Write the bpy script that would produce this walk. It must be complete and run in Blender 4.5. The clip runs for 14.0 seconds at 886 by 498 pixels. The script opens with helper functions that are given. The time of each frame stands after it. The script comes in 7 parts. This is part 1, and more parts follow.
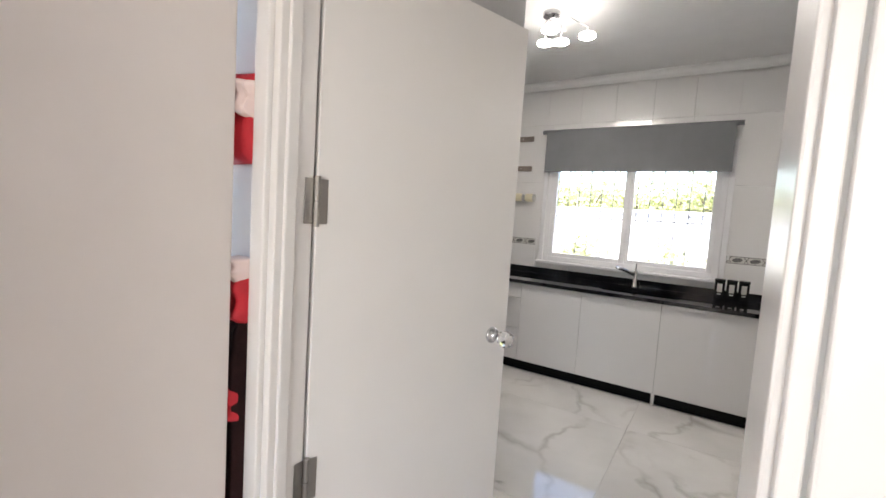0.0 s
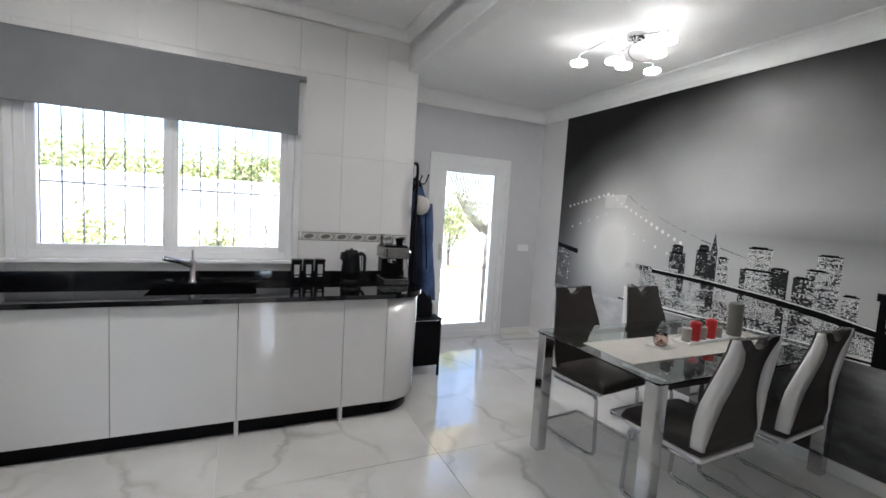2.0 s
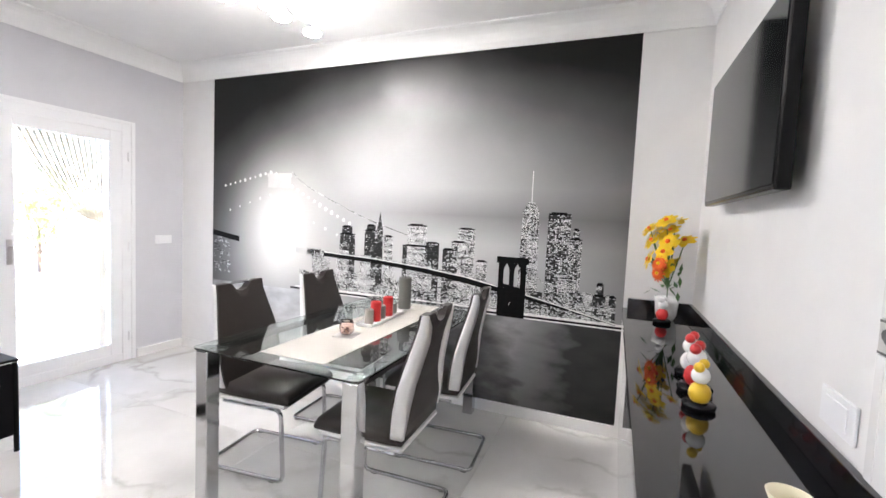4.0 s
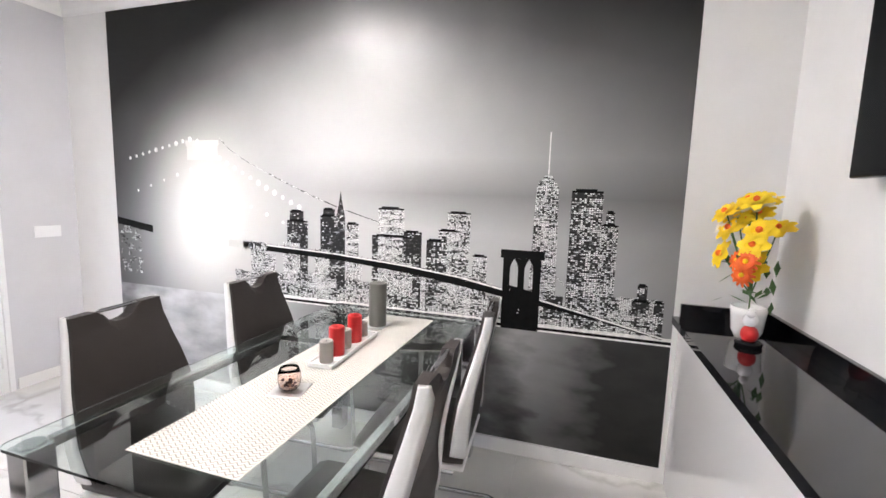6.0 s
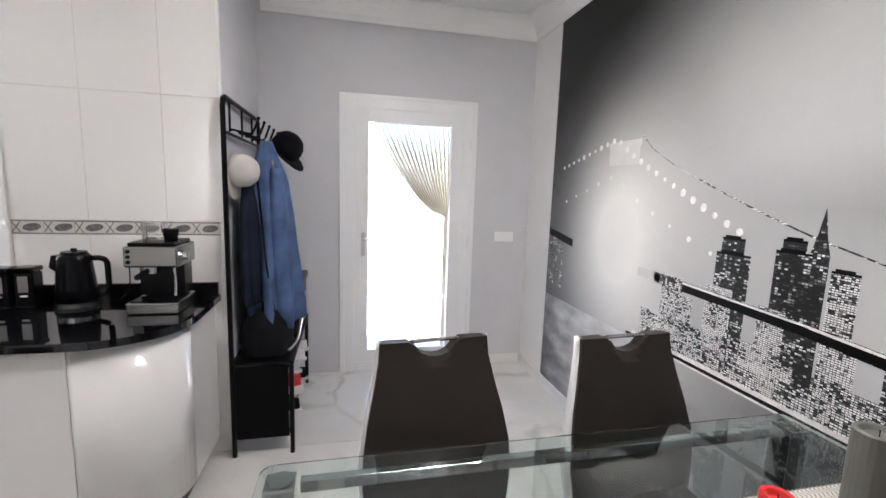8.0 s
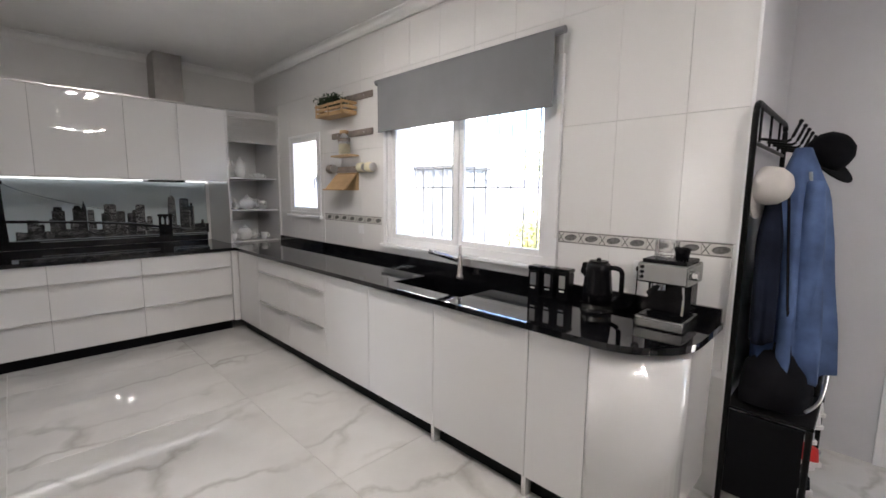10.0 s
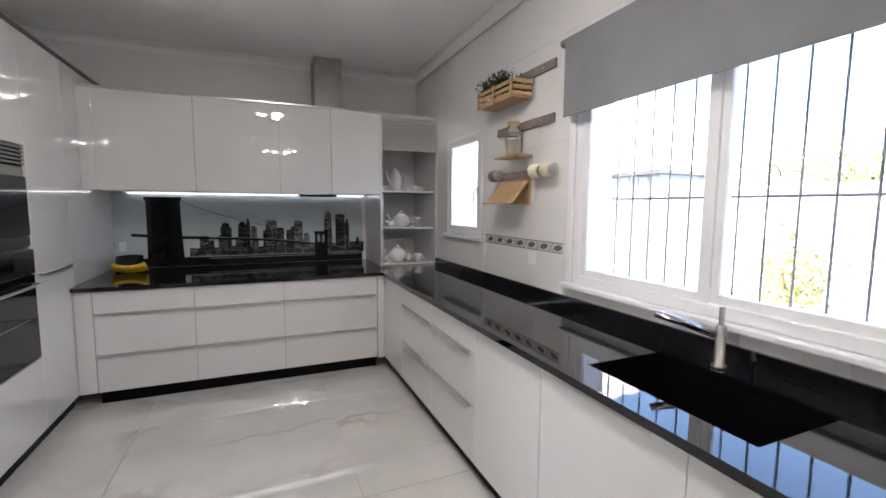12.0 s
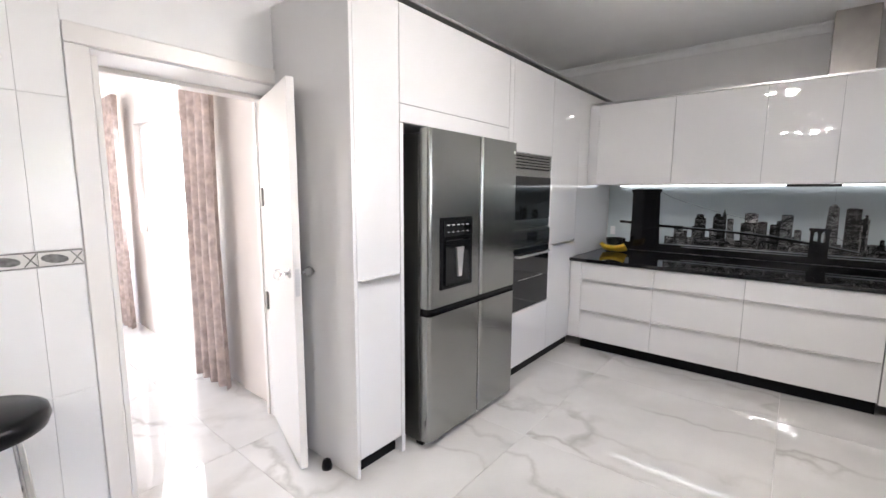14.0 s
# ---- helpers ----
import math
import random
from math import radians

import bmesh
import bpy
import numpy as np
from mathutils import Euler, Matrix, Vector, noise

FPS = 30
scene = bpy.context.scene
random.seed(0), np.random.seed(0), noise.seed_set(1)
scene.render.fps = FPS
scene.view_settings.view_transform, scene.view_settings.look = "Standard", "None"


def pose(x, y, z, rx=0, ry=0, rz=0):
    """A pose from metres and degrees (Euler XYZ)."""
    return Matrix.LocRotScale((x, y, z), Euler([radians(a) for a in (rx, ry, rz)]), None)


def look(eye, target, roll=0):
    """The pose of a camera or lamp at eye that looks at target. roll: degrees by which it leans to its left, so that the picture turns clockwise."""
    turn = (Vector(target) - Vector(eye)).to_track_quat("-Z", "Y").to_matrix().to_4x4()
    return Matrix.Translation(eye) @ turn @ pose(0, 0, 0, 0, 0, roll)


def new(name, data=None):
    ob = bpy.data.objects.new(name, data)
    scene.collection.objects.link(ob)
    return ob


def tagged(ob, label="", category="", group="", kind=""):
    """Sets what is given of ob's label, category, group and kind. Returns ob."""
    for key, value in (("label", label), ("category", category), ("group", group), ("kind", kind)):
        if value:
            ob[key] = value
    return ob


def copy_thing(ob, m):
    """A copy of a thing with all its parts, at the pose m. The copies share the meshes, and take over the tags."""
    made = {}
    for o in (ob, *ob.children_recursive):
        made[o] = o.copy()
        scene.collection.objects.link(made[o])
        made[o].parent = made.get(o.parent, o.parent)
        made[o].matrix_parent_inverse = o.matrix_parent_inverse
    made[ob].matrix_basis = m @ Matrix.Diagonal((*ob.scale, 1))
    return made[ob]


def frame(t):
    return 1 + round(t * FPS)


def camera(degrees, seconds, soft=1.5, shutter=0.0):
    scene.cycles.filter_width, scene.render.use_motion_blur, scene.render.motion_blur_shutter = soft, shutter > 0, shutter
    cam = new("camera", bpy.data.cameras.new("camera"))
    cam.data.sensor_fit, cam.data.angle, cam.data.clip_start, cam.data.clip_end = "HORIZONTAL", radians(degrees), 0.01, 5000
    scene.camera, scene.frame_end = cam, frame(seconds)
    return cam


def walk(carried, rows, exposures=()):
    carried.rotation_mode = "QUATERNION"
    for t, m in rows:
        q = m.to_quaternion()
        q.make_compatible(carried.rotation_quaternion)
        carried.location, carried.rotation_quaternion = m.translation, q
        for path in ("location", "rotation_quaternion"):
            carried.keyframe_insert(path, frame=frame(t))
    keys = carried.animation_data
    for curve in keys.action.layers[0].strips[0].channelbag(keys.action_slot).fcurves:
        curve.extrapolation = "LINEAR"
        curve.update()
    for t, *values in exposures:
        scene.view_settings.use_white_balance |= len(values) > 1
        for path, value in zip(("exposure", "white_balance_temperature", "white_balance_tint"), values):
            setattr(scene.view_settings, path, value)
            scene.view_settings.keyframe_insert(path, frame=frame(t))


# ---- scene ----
cam = camera(91.9, 14.0, 1.6, 0.0)
EXPOSURES = [(0.0, 2.7, 6750, 13), (0.5, 2.35, 6500, 13), (1.5, 2.28, 6200, 10), (2.2, 2.82, 6250, 11), (3.0, 3.6, 6400, 14), (3.5, 3.9, 6350, 14), (6.0, 3.92, 6450, 15), (6.5, 3.55, 6350, 14), (7.0, 3.27, 6350, 14), (8.0, 3.15, 6400, 14), (9.0, 2.87, 6750, 14), (11.5, 3.1, 6550, 15), (12.0, 3.1, 6550, 15), (12.5, 3.6, 6600, 15), (13.3, 3.8, 6600, 16), (14.0, 3.7, 6500, 15)]
PATH = [
    (0, (0.08, -0.096, 1.428), (-1.001, 1.58, 1.27), 3.7),
    (0.5, (-0.112, 0.151, 1.427), (-0.724, 2.05, 1.286), 3.6),
    (1, (-0.227, 0.371, 1.425), (-0.252, 2.366, 1.289), 3.9),
    (1.5, (-0.271, 0.636, 1.432), (0.233, 2.564, 1.269), 3.5),
    (2, (-0.226, 0.893, 1.448), (0.608, 2.703, 1.279), 3.5),
    (2.5, (-0.143, 1.098, 1.403), (1.18, 2.593, 1.287), 4.4),
    (3, (-0.078, 1.15, 1.433), (1.563, 2.289, 1.324), 3.3),
    (3.5, (-0.016, 1.211, 1.378), (1.792, 2.064, 1.311), 3.6),
    (6, (0.808, 1.684, 1.407), (2.704, 2.272, 1.165), 1.8),
    (6.5, (1.037, 1.799, 1.433), (2.752, 2.797, 1.181), 1.1),
    (7, (1.288, 1.827, 1.448), (2.581, 3.329, 1.183), 1.7),
    (7.5, (1.491, 1.919, 1.434), (2.513, 3.618, 1.172), 2.4),
    (8, (1.633, 1.997, 1.438), (2.069, 3.93, 1.163), 1.9),
    (8.5, (1.699, 2.003, 1.45), (1.262, 3.933, 1.159), 2.1),
    (9, (1.693, 1.967, 1.442), (0.615, 3.628, 1.153), 1.7),
    (11.5, (0.64, 2.468, 1.46), (-0.956, 3.652, 1.237), 0.4),
    (12, (0.451, 2.694, 1.447), (-1.381, 3.47, 1.252), 0.4),
    (12.5, (0.427, 2.911, 1.459), (-1.559, 2.984, 1.238), -0.1),
    (13, (0.562, 3.003, 1.441), (-1.401, 2.702, 1.206), -0.1),
    (13.5, (0.661, 3.074, 1.467), (-1.142, 2.246, 1.218), -0.7),
    (14, (0.675, 3.089, 1.472), (-0.86, 1.833, 1.212), 0.3),
]
walk(cam, [(t, look(eye, target, roll)) for t, eye, target, roll in PATH], EXPOSURES)

# ---- world, sun, exposure ----
world = bpy.data.worlds.new("world")
scene.world = world
world.use_nodes = True
wn = world.node_tree
sky = wn.nodes.new("ShaderNodeTexSky")
sky.sky_type = "NISHITA"
sky.sun_disc = False
sky.sun_elevation = radians(50)
sky.sun_rotation = radians(115)
sky.dust_density = 0.3
sky.ozone_density = 2.5
wn.links.new(sky.outputs[0], wn.nodes["Background"].inputs[0])
wn.nodes["Background"].inputs[1].default_value = 0.15
HALL_POWER = 3.5
sun = new("sun", bpy.data.lights.new("sun", "SUN"))
sun.data.energy = 4.8
sun.data.angle = radians(0.5)
sun.data.color = (1.0, 0.95, 0.87)
sun.matrix_world = look((0, 0, 0), (-0.906 * 0.643, 0.423 * 0.643, -0.766))


# ---- materials ----
def shader(name):
    m = bpy.data.materials.new(name)
    m.use_nodes = True
    return m, m.node_tree.nodes, m.node_tree.links, m.node_tree.nodes["Principled BSDF"]


def mat(name, color, rough=0.5, metal=0.0, vary=0.06, scale=6.0, bump=0.0, bscale=60.0, spec=0.5, coat=0.0, rvary=0.08):
    """A surface with soft variation at two scales, in object space."""
    m, n, l, b = shader(name)
    tc = n.new("ShaderNodeTexCoord")
    big = n.new("ShaderNodeTexNoise")
    big.inputs["Scale"].default_value = scale
    big.inputs["Detail"].default_value = 6
    l.new(tc.outputs["Object"], big.inputs["Vector"])
    ramp = n.new("ShaderNodeMapRange")
    ramp.inputs["From Min"].default_value = 0.3
    ramp.inputs["From Max"].default_value = 0.7
    ramp.inputs["To Min"].default_value = 1 - vary
    ramp.inputs["To Max"].default_value = 1 + vary
    l.new(big.outputs["Fac"], ramp.inputs["Value"])
    mul = n.new("ShaderNodeVectorMath")
    mul.operation = "SCALE"
    mul.inputs[0].default_value = color
    l.new(ramp.outputs[0], mul.inputs["Scale"])
    l.new(mul.outputs[0], b.inputs["Base Color"])
    fine = n.new("ShaderNodeTexNoise")
    fine.inputs["Scale"].default_value = bscale
    fine.inputs["Detail"].default_value = 4
    l.new(tc.outputs["Object"], fine.inputs["Vector"])
    rr = n.new("ShaderNodeMapRange")
    rr.inputs["To Min"].default_value = max(0.0, rough * (1 - rvary * 2))
    rr.inputs["To Max"].default_value = min(1.0, rough * (1 + rvary * 2))
    l.new(fine.outputs["Fac"], rr.inputs["Value"])
    l.new(rr.outputs[0], b.inputs["Roughness"])
    b.inputs["Metallic"].default_value = metal
    b.inputs["Specular IOR Level"].default_value = spec
    b.inputs["Coat Weight"].default_value = coat
    b.inputs["Coat Roughness"].default_value = 0.03
    if bump:
        bm_ = n.new("ShaderNodeBump")
        bm_.inputs["Strength"].default_value = bump
        bm_.inputs["Distance"].default_value = 0.002
        l.new(fine.outputs["Fac"], bm_.inputs["Height"])
        l.new(bm_.outputs[0], b.inputs["Normal"])
    return m


def glow(name, color, strength):
    m, n, l, b = shader(name)
    b.inputs["Base Color"].default_value = (*color, 1)
    b.inputs["Emission Color"].default_value = (*color, 1)
    b.inputs["Emission Strength"].default_value = strength
    return m


def glass_mat(name, color=(1, 1, 1), rough=0.0, ior=1.45):
    m, n, l, b = shader(name)
    b.inputs["Base Color"].default_value = (*color, 1)
    b.inputs["Transmission Weight"].default_value = 1
    b.inputs["Roughness"].default_value = rough
    b.inputs["IOR"].default_value = ior
    return m


def marble_mat(name):
    """Polished white porcelain with grey veins; every tile has its own piece of the pattern."""
    m, n, l, b = shader(name)
    tc = n.new("ShaderNodeTexCoord")
    info = n.new("ShaderNodeObjectInfo")
    shift = n.new("ShaderNodeVectorMath")
    shift.operation = "MULTIPLY_ADD"
    shift.inputs[1].default_value = (9.0, 7.0, 5.0)
    l.new(info.outputs["Random"], shift.inputs[0])
    l.new(tc.outputs["Object"], shift.inputs[2])
    warp = n.new("ShaderNodeTexNoise")
    warp.inputs["Scale"].default_value = 2.2
    warp.inputs["Detail"].default_value = 5
    l.new(shift.outputs[0], warp.inputs["Vector"])
    add = n.new("ShaderNodeVectorMath")
    add.operation = "MULTIPLY_ADD"
    add.inputs[1].default_value = (0.55, 0.55, 0.55)
    l.new(warp.outputs["Color"], add.inputs[0])
    l.new(shift.outputs[0], add.inputs[2])
    rot = n.new("ShaderNodeMapping")
    rot.inputs["Rotation"].default_value = (0, 0, radians(38))
    rot.inputs["Scale"].default_value = (1.0, 0.35, 1.0)
    l.new(add.outputs[0], rot.inputs["Vector"])
    vein = n.new("ShaderNodeTexVoronoi")
    vein.feature = "DISTANCE_TO_EDGE"
    vein.inputs["Scale"].default_value = 1.7
    l.new(rot.outputs[0], vein.inputs["Vector"])
    vr = n.new("ShaderNodeValToRGB")
    vr.color_ramp.elements[0].position, vr.color_ramp.elements[0].color = 0.0, (0.70, 0.685, 0.665, 1)
    vr.color_ramp.elements[1].position, vr.color_ramp.elements[1].color = 0.05, (1, 1, 1, 1)
    l.new(vein.outputs["Distance"], vr.inputs["Fac"])
    patch = n.new("ShaderNodeTexNoise")
    patch.inputs["Scale"].default_value = 1.6
    patch.inputs["Detail"].default_value = 7
    l.new(shift.outputs[0], patch.inputs["Vector"])
    pm = n.new("ShaderNodeMapRange")
    pm.inputs["From Min"].default_value, pm.inputs["From Max"].default_value = 0.38, 0.64
    l.new(patch.outputs["Fac"], pm.inputs["Value"])
    mix = n.new("ShaderNodeMix")
    mix.data_type = "RGBA"
    l.new(pm.outputs[0], mix.inputs["Factor"])
    mix.inputs["A"].default_value = (1, 1, 1, 1)
    l.new(vr.outputs["Color"], mix.inputs["B"])
    cloud = n.new("ShaderNodeMix")
    cloud.data_type = "RGBA"
    cloud.blend_type = "MULTIPLY"
    cloud.inputs["Factor"].default_value = 1
    l.new(mix.outputs["Result"], cloud.inputs["A"])
    cr = n.new("ShaderNodeValToRGB")
    cr.color_ramp.elements[0].position, cr.color_ramp.elements[0].color = 0.3, (0.55, 0.54, 0.52, 1)
    cr.color_ramp.elements[1].position, cr.color_ramp.elements[1].color = 0.7, (0.66, 0.65, 0.63, 1)
    l.new(warp.outputs["Fac"], cr.inputs["Fac"])
    l.new(cr.outputs["Color"], cloud.inputs["B"])
    l.new(cloud.outputs["Result"], b.inputs["Base Color"])
    b.inputs["Roughness"].default_value = 0.035
    b.inputs["Specular IOR Level"].default_value = 0.85
    return m


def granite_mat(name):
    m, n, l, b = shader(name)
    tc = n.new("ShaderNodeTexCoord")
    v = n.new("ShaderNodeTexVoronoi")
    v.inputs["Scale"].default_value = 70
    l.new(tc.outputs["Object"], v.inputs["Vector"])
    r = n.new("ShaderNodeValToRGB")
    r.color_ramp.elements[0].position, r.color_ramp.elements[0].color = 0.07, (0.15, 0.16, 0.17, 1)
    r.color_ramp.elements[1].position, r.color_ramp.elements[1].color = 0.12, (0.004, 0.004, 0.005, 1)
    l.new(v.outputs["Distance"], r.inputs["Fac"])
    noise_ = n.new("ShaderNodeTexNoise")
    noise_.inputs["Scale"].default_value = 9
    l.new(tc.outputs["Object"], noise_.inputs["Vector"])
    mr = n.new("ShaderNodeMapRange")
    mr.inputs["From Min"].default_value, mr.inputs["From Max"].default_value = 0.55, 0.62
    l.new(noise_.outputs["Fac"], mr.inputs["Value"])
    mix = n.new("ShaderNodeMix")
    mix.data_type = "RGBA"
    l.new(mr.outputs[0], mix.inputs["Factor"])
    mix.inputs["A"].default_value = (0.004, 0.004, 0.005, 1)
    l.new(r.outputs["Color"], mix.inputs["B"])
    l.new(mix.outputs["Result"], b.inputs["Base Color"])
    b.inputs["Roughness"].default_value = 0.035
    b.inputs["Specular IOR Level"].default_value = 0.75
    return m


def steel_mat(name, color, rough=0.28):
    """Brushed steel: very fine streaks across."""
    m, n, l, b = shader(name)
    tc = n.new("ShaderNodeTexCoord")
    mp = n.new("ShaderNodeMapping")
    mp.inputs["Scale"].default_value = (3, 3, 420)
    l.new(tc.outputs["Object"], mp.inputs["Vector"])
    s = n.new("ShaderNodeTexNoise")
    s.inputs["Scale"].default_value = 1.0
    s.inputs["Detail"].default_value = 3
    l.new(mp.outputs[0], s.inputs["Vector"])
    r = n.new("ShaderNodeMapRange")
    r.inputs["To Min"].default_value, r.inputs["To Max"].default_value = rough * 0.92, rough * 1.1
    l.new(s.outputs["Fac"], r.inputs["Value"])
    l.new(r.outputs[0], b.inputs["Roughness"])
    c = n.new("ShaderNodeMapRange")
    c.inputs["To Min"].default_value, c.inputs["To Max"].default_value = 0.96, 1.04
    l.new(s.outputs["Fac"], c.inputs["Value"])
    mul = n.new("ShaderNodeVectorMath")
    mul.operation = "SCALE"
    mul.inputs[0].default_value = color
    l.new(c.outputs[0], mul.inputs["Scale"])
    l.new(mul.outputs[0], b.inputs["Base Color"])
    b.inputs["Metallic"].default_value = 1
    return m


M_WALL = mat("grey_wall_paint", (0.60, 0.595, 0.62), 0.55, vary=0.02, bump=0.05, bscale=90)
M_WHITE_WALL = mat("white_wall_paint", (0.78, 0.77, 0.76), 0.5, vary=0.02, bump=0.05, bscale=90)
M_CEIL = mat("ceiling_paint", (0.86, 0.86, 0.85), 0.6, vary=0.015, bump=0.03)
M_HALL = mat("hall_wall_paint", (0.72, 0.66, 0.62), 0.6, vary=0.02, bump=0.05)
M_TILE = mat("glazed_wall_tile", (0.80, 0.79, 0.78), 0.14, vary=0.012, scale=2, bump=0.02, bscale=14)
M_GROUT = mat("grout", (0.77, 0.76, 0.745), 0.8)
M_MARBLE = marble_mat("polished_marble_porcelain")
M_CAB = mat("gloss_white_lacquer", (0.70, 0.69, 0.685), 0.012, vary=0.012, scale=1.5, coat=0.35)
M_CAB.node_tree.nodes["Principled BSDF"].inputs["Coat Roughness"].default_value = 0.008
# Grey given to the carcasses as painted shade in the gaps between fronts.
M_CABGAP_SHADE = mat("cabinet_gap_shadow_strip", (0.30, 0.30, 0.30), 0.4)
M_BLACK = mat("black_plinth", (0.003, 0.003, 0.004), 0.35, spec=0.1)
M_GRANITE = granite_mat("polished_black_granite")
M_STEEL = steel_mat("brushed_steel", (0.36, 0.365, 0.35), 0.22)
M_DARKSTEEL = steel_mat("fridge_side_steel", (0.16, 0.16, 0.15), 0.4)
M_CHROME = mat("chrome", (0.58, 0.58, 0.59), 0.08, 1.0, vary=0.02)
M_SATIN = mat("satin_aluminium", (0.62, 0.61, 0.60), 0.3, 1.0, vary=0.03)
M_HINGE = mat("dull_steel", (0.36, 0.34, 0.32), 0.35, 1.0, vary=0.1)
M_DOOR = mat("white_door_lacquer", (0.77, 0.74, 0.71), 0.3, vary=0.01, bump=0.03, bscale=30)
M_PVC = mat("white_upvc", (0.82, 0.82, 0.83), 0.3, vary=0.01)
M_BLACKGLASS = mat("black_glass", (0.004, 0.0045, 0.005), 0.05, spec=0.38)
M_BLACKPLASTIC = mat("black_plastic", (0.004, 0.004, 0.005), 0.25, spec=0.18)
M_SCREEN = mat("dark_screen", (0.008, 0.009, 0.010), 0.09, spec=0.35)
M_GLASS = glass_mat("clear_glass")
M_TABLEGLASS = glass_mat("table_glass", (0.86, 0.95, 0.92), 0.0, 1.5)
M_LEATHER = mat("dark_grey_leather", (0.034, 0.029, 0.027), 0.42, vary=0.10, bump=0.3, bscale=320, spec=0.2)
M_WLEATHER = mat("white_leather", (0.76, 0.75, 0.74), 0.35, vary=0.03, bump=0.25, bscale=320)
M_BLIND = mat("grey_blind_fabric", (0.20, 0.205, 0.215), 0.85, vary=0.05, bump=0.4, bscale=500)
M_LAMPGLASS = glow("lit_lamp_glass", (1.0, 0.965, 0.92), 24.0)
M_LAMPGLASS_DIM = glow("lit_lamp_glass_dimmer", (1.0, 0.965, 0.92), 30.0)
# Weak emission added to the shade tops to lift the ceiling.
M_CUP = glow("glowing_shade_top", (1.0, 0.965, 0.92), 1.3)
M_STRIP = glow("lit_led_strip", (0.95, 0.98, 1.0), 0.55)
M_CURTAIN = mat("taupe_curtain_fabric", (0.44, 0.36, 0.33), 0.9, vary=0.30, scale=16, bump=0.4, bscale=300)
M_RACK = mat("black_powder_coat", (0.004, 0.004, 0.004), 0.4, spec=0.12)
M_WOOD = mat("light_wood", (0.50, 0.33, 0.17), 0.5, vary=0.14, scale=14, bump=0.2)
M_GREYWOOD = mat("grey_wood", (0.24, 0.20, 0.175), 0.6, vary=0.2, scale=18, bump=0.2)
M_RED = mat("red_wax", (0.55, 0.02, 0.02), 0.4, vary=0.05)
M_GREYWAX = mat("grey_wax", (0.30, 0.27, 0.245), 0.55, vary=0.06)
M_DARKWAX = mat("dark_green_grey_wax", (0.14, 0.14, 0.125), 0.5, vary=0.05)
M_CERAMIC = mat("white_ceramic", (0.80, 0.80, 0.79), 0.12, vary=0.01)
M_OUTWALL = mat("white_render", (0.78, 0.77, 0.74), 0.8, vary=0.05, bump=0.3)
M_PAVE = mat("pale_terrace_stone", (0.66, 0.64, 0.60), 0.7, vary=0.08, bump=0.3)
M_LEAF = mat("sunlit_leaf", (0.34, 0.36, 0.15), 0.5, vary=0.3, scale=3)
M_BARK = mat("bark", (0.14, 0.10, 0.07), 0.8, vary=0.2)
M_FENCE = mat("grey_shed_panel", (0.22, 0.24, 0.26), 0.6, vary=0.1)


# ---- building helpers ----
def emit(name, bm, material, parent=None, label="", smooth=False, kind=""):
    me = bpy.data.meshes.new(name)
    bmesh.ops.recalc_face_normals(bm, faces=bm.faces)
    bm.to_mesh(me)
    bm.free()
    for mm in (material if isinstance(material, (list, tuple)) else [material]):
        me.materials.append(mm)
    if smooth:
        me.shade_smooth()
    ob = new(name, me)
    if parent is not None:
        ob.parent = parent
        ob.matrix_parent_inverse = parent.matrix_basis.inverted() if parent.type == "EMPTY" else Matrix()
    if label or kind:
        tagged(ob, label, kind=kind)
    return ob


def part(name, bm, material, parent, label="", smooth=False):
    return emit(name, bm, material, parent, label, smooth)


def thing(name, x, y, z, label, category, group=""):
    ob = new(name)
    ob.empty_display_size = 0.1
    ob.location = (x, y, z)
    bpy_update = ob.matrix_basis
    return tagged(ob, label, category, group)


def box(bm, x0, x1, y0, y1, z0, z1, bevel=0.0, seg=2):
    r = bmesh.ops.create_cube(bm, size=1, matrix=Matrix.Translation(((x0 + x1) / 2, (y0 + y1) / 2, (z0 + z1) / 2)) @ Matrix.Diagonal((abs(x1 - x0), abs(y1 - y0), abs(z1 - z0), 1)))
    if bevel:
        es = {e for v in r["verts"] for e in v.link_edges}
        bmesh.ops.bevel(bm, geom=list(es), offset=bevel, segments=seg, affect="EDGES", profile=0.5)
    return bm


def nb():
    return bmesh.new()


def bx(*a, **k):
    return box(nb(), *a, **k)


def structure(name, bm, material, label=""):
    return tagged(emit(name, bm, material), label, kind="structure")


def lathe(bm, profile, cx=0, cy=0, cz=0, seg=24, m=None):
    """Turn a list of (radius, height) round the z axis."""
    rings = []
    for r, h in profile:
        ring = []
        for i in range(seg):
            a = 2 * math.pi * i / seg
            p = Vector((r * math.cos(a), r * math.sin(a), h))
            if m is not None:
                p = m @ p
            ring.append(bm.verts.new(p + Vector((cx, cy, cz))))
        rings.append(ring)
    for a, b in zip(rings, rings[1:]):
        for i in range(seg):
            j = (i + 1) % seg
            bm.faces.new((a[i], a[j], b[j], b[i]))
    bm.faces.new(list(reversed(rings[0])))
    bm.faces.new(rings[-1])
    return bm


